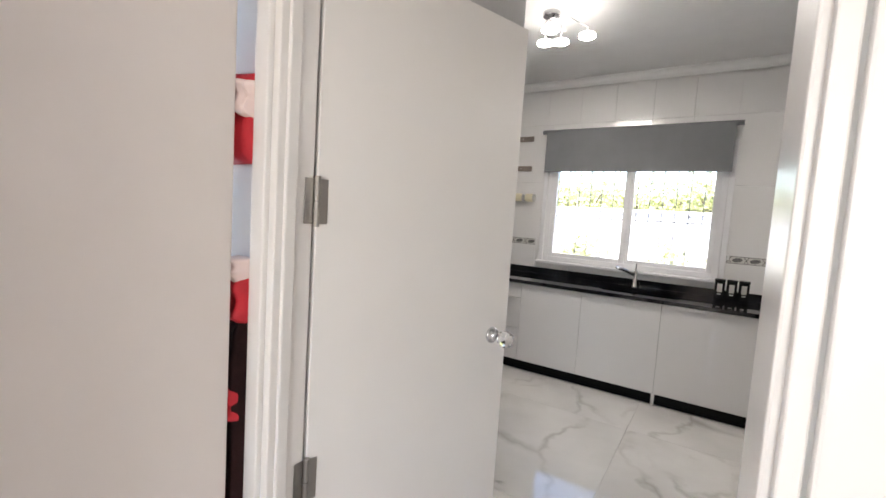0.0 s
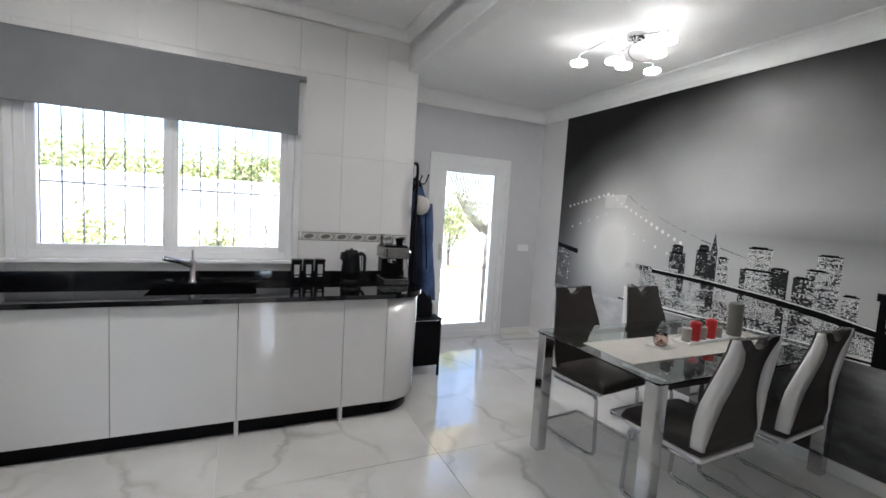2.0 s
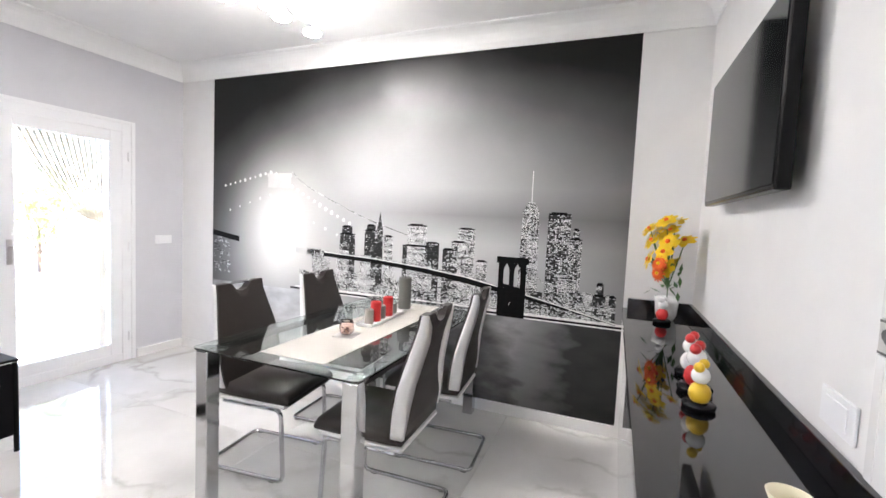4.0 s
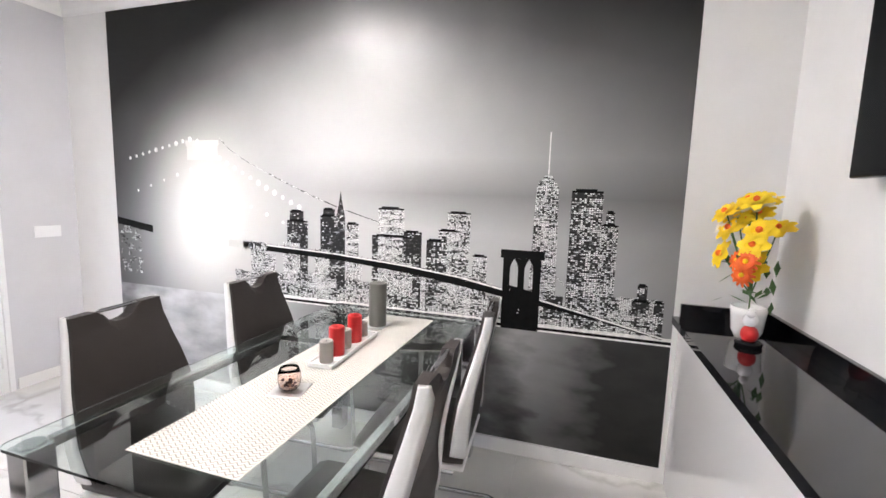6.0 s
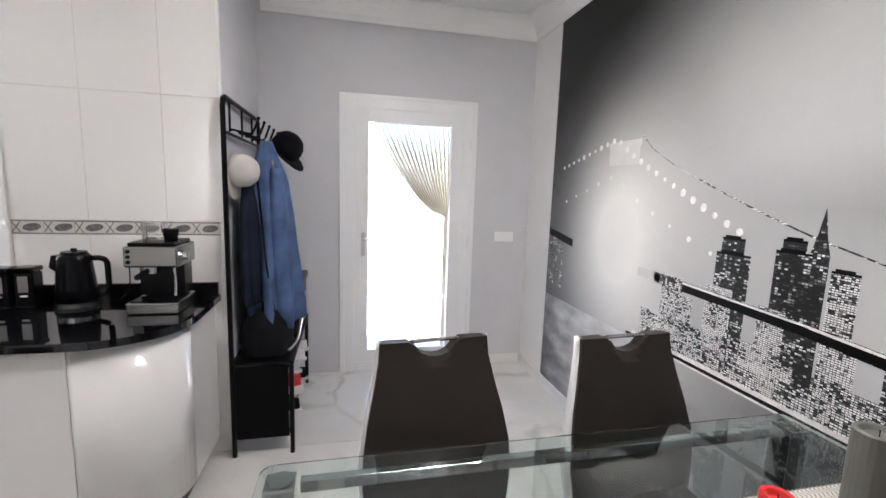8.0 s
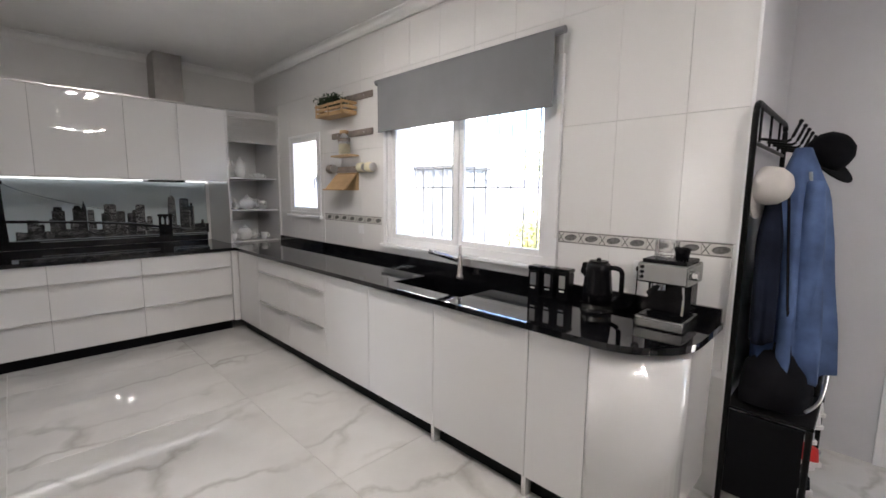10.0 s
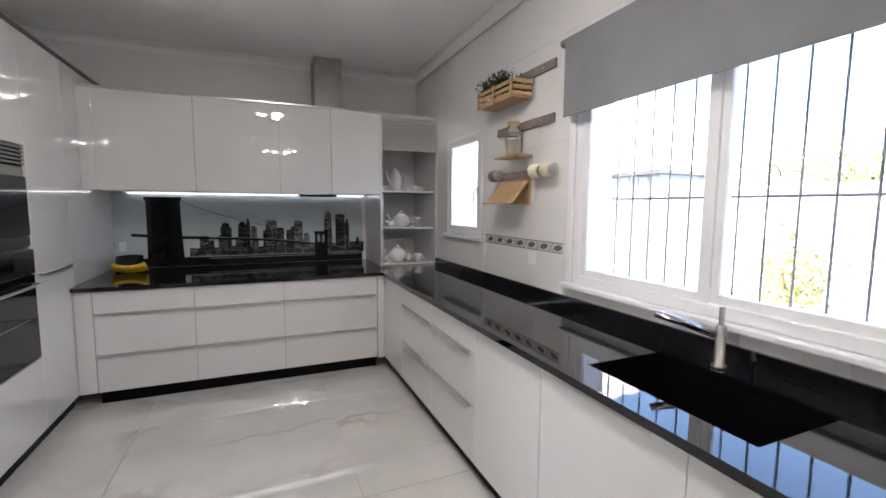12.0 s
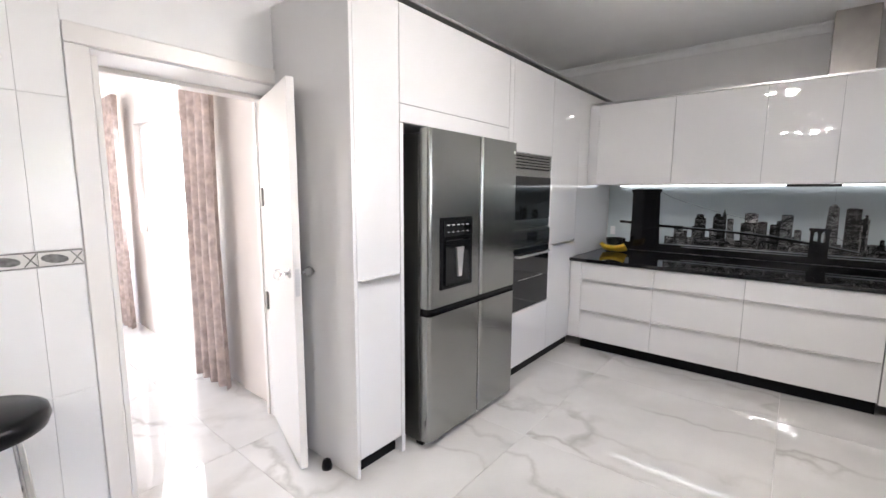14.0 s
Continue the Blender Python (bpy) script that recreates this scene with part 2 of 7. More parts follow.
def tube(bm, pts, r, seg=8, closed=False):
    """A round bar along points."""
    pts = [Vector(p) for p in pts]
    n = len(pts)
    rings = []
    for i, p in enumerate(pts):
        a = pts[(i - 1) % n] if (closed or i) else p
        b = pts[(i + 1) % n] if (closed or i < n - 1) else p
        d = (b - a).normalized()
        up = Vector((0, 0, 1)) if abs(d.z) < 0.9 else Vector((1, 0, 0))
        s = d.cross(up).normalized()
        t = s.cross(d)
        rings.append([bm.verts.new(p + r * (math.cos(2 * math.pi * k / seg) * s + math.sin(2 * math.pi * k / seg) * t)) for k in range(seg)])
    for i in range(n if closed else n - 1):
        A, B = rings[i], rings[(i + 1) % n]
        for k in range(seg):
            j = (k + 1) % seg
            bm.faces.new((A[k], A[j], B[j], B[k]))
    if not closed:
        bm.faces.new(list(reversed(rings[0])))
        bm.faces.new(rings[-1])
    return bm


def rounded(pts, r=0.03, n=4):
    """The points of a bent bar with round corners."""
    pts = [Vector(p) for p in pts]
    out = [pts[0]]
    for a, b, c in zip(pts, pts[1:], pts[2:]):
        u, v = (a - b).normalized(), (c - b).normalized()
        for i in range(n + 1):
            t = i / n
            p0, p2 = b + u * r, b + v * r
            out.append((1 - t) ** 2 * p0 + 2 * t * (1 - t) * b + t * t * p2)
    out.append(pts[-1])
    return out


def prism(bm, outline, axis, a, b):
    """Push a flat outline from a to b along an axis ('x', 'y' or 'z')."""
    def at(u, v, w):
        return {"x": (w, u, v), "y": (u, w, v), "z": (u, v, w)}[axis]
    lo = [bm.verts.new(at(u, v, a)) for u, v in outline]
    hi = [bm.verts.new(at(u, v, b)) for u, v in outline]
    n = len(outline)
    bm.faces.new(list(reversed(lo)))
    bm.faces.new(hi)
    for i in range(n):
        j = (i + 1) % n
        bm.faces.new((lo[i], lo[j], hi[j], hi[i]))
    return bm


def sphere(bm, c, r, seg=10, scale=(1, 1, 1)):
    bmesh.ops.create_uvsphere(bm, u_segments=seg, v_segments=max(5, seg // 2 + 1), radius=r, matrix=Matrix.Translation(c) @ Matrix.Diagonal((*scale, 1)))
    return bm


def wall_with_holes(name, axis, a, b, u0, u1, z0, z1, holes, material, label):
    """A wall from a to b in depth, with rectangular holes (u0, u1, z0, z1) through it."""
    us = sorted({u0, u1, *[h[0] for h in holes], *[h[1] for h in holes]})
    zs = sorted({z0, z1, *[h[2] for h in holes], *[h[3] for h in holes]})
    bm = nb()
    for ua, ub in zip(us, us[1:]):
        for za, zb in zip(zs, zs[1:]):
            mu, mz = (ua + ub) / 2, (za + zb) / 2
            if any(h[0] < mu < h[1] and h[2] < mz < h[3] for h in holes):
                continue
            if axis == "y":
                box(bm, ua, ub, a, b, za, zb)
            else:
                box(bm, a, b, ua, ub, za, zb)
    bmesh.ops.remove_doubles(bm, verts=bm.verts, dist=1e-5)
    inner = [f for f in bm.faces if any(g is not f and (g.calc_center_median() - f.calc_center_median()).length < 1e-4 for e in f.edges for g in e.link_faces)]
    bmesh.ops.delete(bm, geom=inner, context="FACES_ONLY")
    return structure(name, bm, material, label)

# ---- the rooms ----
XB, XM, YW, YD, YS = -4.22, 3.07, 4.33, 5.28, 0.82      # back wall, mural wall, window wall, terrace door wall, hall side wall
ZK, ZD = 2.87, 2.73                                      # kitchen and dining ceilings
BEAM = 1.03
LEFT_JAMB, RIGHT_JAMB = -0.708, 0.172

wall_with_holes("wall_kitchen_window", "y", YW + 0.012, YW + 0.26, XB - 0.2, BEAM, 0, 3.05,
                [(-1.50, 0.085, 1.02, 2.20), (-3.305, -2.615, 1.205, 2.06)], M_GROUT, "white tiled kitchen wall with two window openings")
tagged(structure("wall_kitchen_end", box(nb(), BEAM - 0.14, BEAM, YW + 0.26, YD, 0, 3.05), M_WALL), "pale grey painted side wall of the rack alcove")
wall_with_holes("wall_terrace", "y", YD, YD + 0.25, BEAM - 0.14, XM + 0.25, 0, 3.05,
                [(1.61, 2.58, 0, 2.08)], M_WALL, "pale grey painted wall with the terrace door opening")
structure("wall_mural", box(nb(), XM, XM + 0.2, -0.1, YD, 0, 3.05), M_WHITE_WALL, "white painted wall behind the city mural")
wall_with_holes("wall_hall", "y", 0.46, YS, LEFT_JAMB - 0.16, XM, 0, 3.05,
                [(LEFT_JAMB, RIGHT_JAMB, 0, 2.045)], M_WHITE_WALL, "white wall between hall and kitchen with a doorway")
structure("wall_kitchen_back", box(nb(), XB - 0.2, XB, 0.6, YW + 0.012, 0, 3.05), M_WHITE_WALL, "white wall behind the wall cabinets")
structure("wall_behind_tall_cabinets", box(nb(), XB, LEFT_JAMB - 0.16, 0.6, 0.8, 0, 3.05), M_WHITE_WALL, "plain white wall behind the tall cabinets")
structure("ceiling_kitchen", box(nb(), XB - 0.2, BEAM - 0.08, 0.4, YW + 0.26, ZK, ZK + 0.12), M_CEIL, "smooth white kitchen ceiling")
structure("ceiling_dining", box(nb(), BEAM - 0.08, XM + 0.2, 0.4, YD + 0.25, ZD, ZD + 0.12), M_CEIL, "smooth white dining ceiling with cornice")
structure("beam", box(nb(), BEAM - 0.08, BEAM + 0.03, YS, YW, 2.575, ZK + 0.02, 0.008), M_CEIL, "white beam between the two ceilings")


def cornice(name, pts, z, size, material, inward):
    """A small cove along a line of points in plan; inward tells the side of the room."""
    bm = nb()
    for (x0, y0), (x1, y1), (ix, iy) in zip(pts, pts[1:], inward):
        d = Vector((x1 - x0, y1 - y0, 0)).normalized()
        n_ = Vector((ix, iy, 0))
        prof = [(0, 0), (0, -size), (0.010, -size), (0.012, -size + 0.010)]
        prof += [(0.014 + (size - 0.026) * (1 - math.cos(a)), -size + 0.012 + (size - 0.024) * math.sin(a)) for a in [radians(15) * i for i in range(7)]]
        prof += [(size - 0.010, -0.010), (size, -0.009), (size, 0)]
        A = [bm.verts.new(Vector((x0, y0, z)) - d * 0.0 + n_ * u + Vector((0, 0, v))) for u, v in prof]
        B = [bm.verts.new(Vector((x1, y1, z)) + n_ * u + Vector((0, 0, v))) for u, v in prof]
        for i in range(len(prof) - 1):
            bm.faces.new((A[i], A[i + 1], B[i + 1], B[i]))
        bm.faces.new(A)
        bm.faces.new(list(reversed(B)))
    return structure(name, bm, material)


e = 0.001
cornice("cornice_dining", [(BEAM + 0.03, YD - e), (XM - e, YD - e), (XM - e, YS + e), (BEAM + 0.03, YS + e), (BEAM + 0.03, YW)], ZD - e, 0.137, M_CEIL,
        [(0, -1), (-1, 0), (0, 1), (1, 0)])
cornice("cornice_kitchen", [(BEAM - 0.082, YS + e), (BEAM - 0.082, YW - e), (XB + e, YW - e), (XB + e, 0.81)], ZK - e, 0.07, M_CEIL,
        [(-1, 0), (0, -1), (1, 0)])
structure("baseboard", box(box(nb(), 2.63, XM, YD - 0.012, YD - 0.001, 0, 0.078, 0.002), XM - 0.012, XM - 0.001, 1.24, YD - 0.012, 0, 0.078, 0.002), M_TILE, "low white tiled baseboard")
structure("subfloor", box(nb(), XB - 0.2, XM + 0.25, -4.2, YD + 0.3, -0.2, -0.006), M_GROUT, "thin grey joints under the floor tiles")

# hall and living room behind the doorway
structure("hall_ceiling", box(nb(), -1.0, XM + 0.2, -4.2, 0.4, 2.62, 2.75), M_CEIL, "plain white hall ceiling")
wall_with_holes("hall_wall_window", "x", -1.02, -0.78, -4.2, -0.02, 0, 3.05, [(-2.17, -0.50, 1.05, 2.14)], M_HALL, "warm pale hall wall with a tall window")
structure("hall_wall_side", box(nb(), -1.02, -0.757, -0.02, 0.405, 0, 3.05, 0.004), M_HALL, "smooth beige wall end beside the doorway")
# The opening here is invented, only to hold an added fill light.
wall_with_holes("hall_wall_far", "y", -4.4, -4.2, -1.0, XM + 0.2, 0, 3.05, [(0.1, 1.9, 0.9, 2.2)], M_HALL, "warm far wall with an added unseen opening for a fill light")
structure("hall_wall_east", box(nb(), XM, XM + 0.2, -4.2, -0.1, 0, 3.05), M_HALL, "plain warm side wall")

# doorway frame and casing
frame_door = thing("door_1", -0.6, 0.5, 0, "white lacquered interior door standing open with glass knobs", "door")
frame_door["kind"] = "structure"
bm = nb()
for x0, x1 in ((LEFT_JAMB, LEFT_JAMB + 0.022), (RIGHT_JAMB - 0.022, RIGHT_JAMB)):
    box(bm, x0, x1, 0.452, 0.548, 0, 2.02, 0.003)
box(bm, LEFT_JAMB, RIGHT_JAMB, 0.452, 0.548, 2.02, 2.044, 0.003)
box(bm, RIGHT_JAMB - 0.034, RIGHT_JAMB - 0.020, 0.47, 0.51, 0, 2.008, 0.004)
box(bm, RIGHT_JAMB - 0.024, RIGHT_JAMB - 0.001, 0.549, YS, 0, 2.02, 0.003)
box(bm, LEFT_JAMB + 0.020, LEFT_JAMB + 0.030, 0.47, 0.50, 0, 2.008, 0.004)
part("door_frame", bm, M_DOOR, frame_door)
bm = nb()
for s, x0 in ((0, RIGHT_JAMB + 0.004),):
    box(bm, x0, x0 + 0.08, YS + 0.001, YS + 0.018, 0, 2.05, 0.005)
box(bm, LEFT_JAMB - 0.0045, RIGHT_JAMB + 0.084, YS + 0.001, YS + 0.018, 2.051, 2.13, 0.005)
part("casing", bm, M_DOOR, frame_door)
bm = nb()
box(bm, LEFT_JAMB - 0.045, LEFT_JAMB - 0.0, 0.440, 0.4585, 0, 2.09, 0.004)
box(bm, RIGHT_JAMB + 0.004, RIGHT_JAMB + 0.075, 0.440, 0.4585, 0, 2.09, 0.004)
box(bm, LEFT_JAMB - 0.045, RIGHT_JAMB + 0.075, 0.440, 0.4585, 2.046, 2.12, 0.004)
part("hall_casing", bm, M_DOOR, frame_door)
HX, HY, LW = -0.680, 0.552, 0.660
M_leaf = pose(HX, HY, 0, 0, 0, 72.3)
bm = nb()
box(bm, 0, LW, 0.0, 0.038, 0.012, 2.015, 0.003)
bm.transform(M_leaf)
leaf = part("door_leaf", bm, M_DOOR, frame_door, "white flush door leaf")
for hz in (0.79, 1.440):
    bm = nb()
    box(bm, -0.0975, -0.0955, -0.032, -0.006, hz - 0.05, hz + 0.05, 0.0008)
    bm.transform(Matrix.Translation((HX + 0.095, HY, 0)))
    bm2 = nb()
    box(bm2, 0.005, 0.026, -0.0025, -0.0006, hz - 0.05, hz + 0.05, 0.0008)
    bm2.transform(M_leaf)
    hp = part("hinge", bm, M_HINGE, frame_door, "satin steel butt hinge")
    emit("hinge_plate", bm2, M_HINGE, hp)
    bm = nb()
    lathe(bm, [(0.007, -0.056), (0.007, -0.002), (0.005, -0.001), (0.005, 0.001), (0.007, 0.002), (0.007, 0.056)], HX + 0.006, HY - 0.004, hz, 12)
    emit("knuckle", bm, M_HINGE, hp)
for side in (-1, 1):
    R = Matrix.Rotation(radians(90 if side < 0 else -90), 3, "X")
    y0 = 0.0 if side < 0 else 0.038
    bm = nb()
    lathe(bm, [(0.026, 0), (0.026, 0.004), (0.022, 0.008), (0.010, 0.010), (0.009, 0.030), (0.013, 0.034)], LW - 0.065, y0, 1.060, 20, R)
    bm.transform(M_leaf)
    knob = part("door_knob", bm, M_CHROME, frame_door, "chrome rose of the door knob", smooth=True)
    bm = nb()
    lathe(bm, [(0.012, 0.034), (0.022, 0.042), (0.027, 0.054), (0.027, 0.062), (0.021, 0.076), (0.010, 0.082)], LW - 0.065, y0, 1.060, 12, R)
    bm.transform(M_leaf)
    emit("knob_glass", bm, M_GLASS, knob, "faceted clear glass knob")
bm = nb()
box(bm, LW + 0.0005, LW + 0.002, 0.008, 0.030, 0.95, 1.09, 0.0004)
bm.transform(M_leaf)
part("latch_plate", bm, M_SATIN, frame_door)
bm = lathe(nb(), [(0.028, 0), (0.028, 0.02), (0.022, 0.045), (0.010, 0.055)], -0.585, 1.26, 0.0, 16)
doorstop = emit("door_stop", bm, M_BLACKPLASTIC, label="black rubber door stop on the floor behind the door", smooth=True)
tagged(doorstop, category="door stop")


# ---- windows ----
def casement(name, label, x0, x1, y, z0, z1, leaves, fw=0.05, sash=0.055, parent=None):
    """A white window frame with sashes given as (x0, x1) and a pane in each."""
    w = parent or thing(name, (x0 + x1) / 2, y, z0, label, "window")
    w["kind"] = "structure"
    bm = nb()
    box(bm, x0, x0 + fw, y, y + 0.07, z0, z1, 0.004)
    box(bm, x1 - fw, x1, y, y + 0.07, z0, z1, 0.004)
    box(bm, x0 + fw, x1 - fw, y, y + 0.07, z0, z0 + fw, 0.004)
    box(bm, x0 + fw, x1 - fw, y, y + 0.07, z1 - fw, z1, 0.004)
    part("window_frame", bm, M_PVC, w)
    for i, (a, b) in enumerate(leaves):
        oy = 0.006 + 0.014 * (i % 2)
        bm = nb()
        box(bm, a, a + sash, y + oy, y + oy + 0.04, z0 + fw - 0.01, z1 - fw + 0.01, 0.005)
        box(bm, b - sash, b, y + oy, y + oy + 0.04, z0 + fw - 0.01, z1 - fw + 0.01, 0.005)
        box(bm, a + sash, b - sash, y + oy, y + oy + 0.04, z0 + fw - 0.01, z0 + fw + sash - 0.012, 0.005)
        box(bm, a + sash, b - sash, y + oy, y + oy + 0.04, z1 - fw - sash + 0.012, z1 - fw + 0.01, 0.005)
        s = part("sash", bm, M_PVC, w)
        bm = box(nb(), a + sash - 0.004, b - sash + 0.004, y + oy + 0.018, y + oy + 0.022, z0 + fw + sash - 0.016, z1 - fw - sash + 0.016)
        p = emit("pane", bm, M_GLASS, s)
        p.visible_shadow = False
    return w


win = casement("window_1", "white two-leaf sliding kitchen window with a blind above", -1.50, 0.085, YW - 0.005, 1.02, 2.20, [(-1.455, -0.69), (-0.71, 0.040)], 0.05, 0.05)
bm = nb()
box(bm, -1.56, 0.145, YW - 0.05, YW + 0.0, 0.992, 1.018, 0.006)
box(bm, -1.545, -1.502, YW - 0.018, YW - 0.001, 1.0185, 2.24, 0.004)
box(bm, 0.087, 0.130, YW - 0.018, YW - 0.001, 1.0185, 2.24, 0.004)
part("window_sill", bm, M_PVC, win)
win2 = casement("window_2", "small white casement window", -3.305, -2.615, YW - 0.01, 1.205, 2.06, [(-3.275, -2.645)], 0.035, 0.055)
bm = nb()
box(bm, -2.680, -2.662, YW - 0.02, YW - 0.006, 1.55, 1.61, 0.003)
tube(bm, rounded([(-2.671, YW - 0.015, 1.59), (-2.671, YW - 0.045, 1.59), (-2.671, YW - 0.045, 1.48)], 0.012), 0.008)
part("handle", bm, M_SATIN, win2)
bm = box(nb(), -3.335, -2.585, YW - 0.04, YW, 1.172, 1.203, 0.006)
part("window_sill", bm, M_PVC, win2)

door = casement("door_2", "white glazed terrace door with a sheer net curtain outside", 1.61, 2.58, YD - 0.01, 0.0, 2.08, [(1.682, 2.518)], 0.075, 0.105)
bm = nb()
box(bm, 1.575, 1.612, YD - 0.018, YD - 0.001, 0, 2.105, 0.004)
box(bm, 2.578, 2.612, YD - 0.018, YD - 0.001, 0, 2.105, 0.004)
box(bm, 1.612, 2.578, YD - 0.018, YD - 0.001, 2.078, 2.105, 0.004)
part("casing", bm, M_PVC, door)
bm = nb()
box(bm, 1.735, 1.765, YD - 0.022, YD - 0.004, 0.92, 1.10, 0.003)
tube(bm, rounded([(1.75, YD - 0.015, 1.05), (1.75, YD - 0.055, 1.05), (1.86, YD - 0.055, 1.05)], 0.015), 0.009)
part("handle", bm, M_SATIN, door)
bm = nb()
for hz in (0.22, 1.02, 1.80):
    lathe(bm, [(0.009, -0.04), (0.009, 0.04)], 2.555, YD - 0.018, hz, 10)
part("hinge", bm, M_PVC, door)

# hall window
hw = thing("window_3", -0.85, -1.25, 0, "tall bright window of the living room", "window")
hw["kind"] = "structure"
bm = nb()
for a, b, c, d in ((-2.169, -2.12, 1.051, 2.139), (-0.55, -0.501, 1.051, 2.139), (-1.36, -1.30, 1.10, 2.09)):
    box(bm, -0.90, -0.84, a, b, c, d, 0.004)
for a, b in ((1.051, 1.10), (2.09, 2.139)):
    box(bm, -0.898, -0.842, -2.12, -0.55, a, b, 0.003)
part("window_frame", bm, M_PVC, hw)
for a, b in ((-2.12, -1.36), (-1.30, -0.55)):
    p = part("pane", box(nb(), -0.872, -0.868, a, b, 1.10, 2.09), M_GLASS, hw)
    p.visible_shadow = False


# ---- cabinets ----
G = 0.0015


def front(bm, axis, u0, u1, at, z0, z1, t=0.018, sign=1):
    """A door or drawer front with a fine gap round it; sign tells which way it faces."""
    if axis == "y":
        return box(bm, u0 + G, u1 - G, at, at + t * sign, z0 + G, z1 - G, 0.0015, 1)
    return box(bm, at, at + t * sign, u0 + G, u1 - G, z0 + G, z1 - G, 0.0015, 1)


def edge_handle(bm, axis, u0, u1, at, z, sign):
    """A thin aluminium grip along the top edge of a front."""
    if axis == "y":
        box(bm, u0, u1, at, at + 0.022 * sign, z - 0.002, z + 0.004, 0.001, 1)
        box(bm, u0, u1, at + 0.018 * sign, at + 0.022 * sign, z - 0.012, z - 0.002, 0.001, 1)
    else:
        box(bm, at, at + 0.022 * sign, u0, u1, z - 0.002, z + 0.004, 0.001, 1)
        box(bm, at + 0.018 * sign, at + 0.022 * sign, u0, u1, z - 0.012, z - 0.002, 0.001, 1)


YF, XF, ZC = 3.70, -3.25, 0.84      # carcass fronts and underside of the worktop


def base_y(x0, x1, kind, label, group="base cabinets under the window"):
    """A base unit along the window wall."""
    c = thing("base_cabinet", (x0 + x1) / 2, 4.0, 0, label, "cabinet", group)
    part("body", box(nb(), x0, x1, YF, YW - 0.002, 0.10, ZC - (0.21 if -0.9 < x0 < 0 else 0.001)), M_CABGAP_SHADE, c)
    if kind == "drawers":
        for z0, z1 in ((0.10, 0.405), (0.405, 0.695), (0.695, 0.835)):
            d = part("drawer", front(nb(), "y", x0, x1, YF, z0, z1, sign=-1), M_CAB, c, "gloss white drawer front")
            if z1 < 0.8:
                bm = nb()
                edge_handle(bm, "y", x0 + 0.05, x1 - 0.04, YF - 0.018, z1 - 0.002, -1)
                emit("handle", bm, M_SATIN, d)
    else:
        d = part("door", front(nb(), "y", x0, x1, YF, 0.10, 0.835, sign=-1), M_CAB, c, "gloss white door")
        if kind == "door_h":
            bm = nb()
            edge_handle(bm, "y", x0 + 0.1, x1 - 0.1, YF - 0.018, 0.832, -1)
            emit("handle", bm, M_SATIN, d)
    part("plinth", box(nb(), x0, x1, YF + 0.035, YF + 0.05, 0, 0.098), M_BLACK, c, "black recessed plinth")
    return c


base_y(-3.20, -2.70, "door", "gloss white corner base cabinet beside the drawers")
base_y(-2.70, -2.075, "drawers", "gloss white drawer unit with thin aluminium grips")
base_y(-2.075, -1.45, "drawers", "gloss white drawer unit with thin aluminium grips")
base_y(-1.45, -0.89, "door", "gloss white appliance front under the worktop")
base_y(-0.89, -0.262, "door_h", "gloss white sink cabinet with a plain door")
base_y(-0.262, 0.372, "door_h", "gloss white base cabinet with a plain door")
base_y(0.372, 0.667, "door_h", "narrow gloss white base cabinet")
# rounded end unit
c = thing("base_cabinet", 0.85, 4.0, 0, "gloss white end cabinet with a curved door", "cabinet", "base cabinets under the window")
CR = 0.29
arc = [(0.972 - CR + CR * math.sin(a), YF - 0.018 + CR - CR * math.cos(a)) for a in [radians(90) * i / 14 for i in range(15)]]
out = [(0.669, YF - 0.018)] + arc + [(0.972, YW - 0.003), (0.669, YW - 0.003)]
part("door", prism(nb(), out, "z", 0.10, 0.836), M_CAB, c, "curved gloss white door", smooth=False)
inn = [(0.667, YF + 0.035)] + [(0.972 - CR + (CR - 0.05) * math.sin(a), YF - 0.018 + CR - (CR - 0.05) * math.cos(a)) for a in [radians(90) * i / 14 for i in range(15)]] + [(0.922, YW - 0.003), (0.667, YW - 0.003)]
part("plinth", prism(nb(), inn, "z", 0.0, 0.098), M_BLACK, c, "black curved plinth")
for o in c.children:
    for p in o.data.polygons:
        p.use_smooth = abs(p.normal.z) < 0.5 and p.area < 0.04
for px in (-0.262, 0.372):
    b = emit("plinth_post", box(nb(), px - 0.012, px + 0.012, YF - 0.016, YF + 0.034, 0, 0.10, 0.001), M_CAB, label="short white panel end reaching the floor below the doors")
    tagged(b, category="panel")


def base_x(y0, y1, label):
    c = thing("base_cabinet", -3.7, (y0 + y1) / 2, 0, label, "cabinet", "drawer units on the back wall")
    part("body", box(nb(), XB + 0.002, XF, y0, y1, 0.10, ZC - 0.001), M_CABGAP_SHADE, c)
    for z0, z1 in ((0.10, 0.375), (0.375, 0.675), (0.675, 0.835)):
        d = part("drawer", front(nb(), "x", y0, y1, XF, z0, z1, sign=1), M_CAB, c, "gloss white drawer front")
        if z1 < 0.8:
            bm = nb()
            edge_handle(bm, "x", y0 + 0.02, y1 - 0.02, XF + 0.018, z1 - 0.002, 1)
            emit("handle", bm, M_SATIN, d)
    part("plinth", box(nb(), XF - 0.05, XF - 0.035, y0, y1, 0, 0.098), M_BLACK, c, "black recessed plinth")


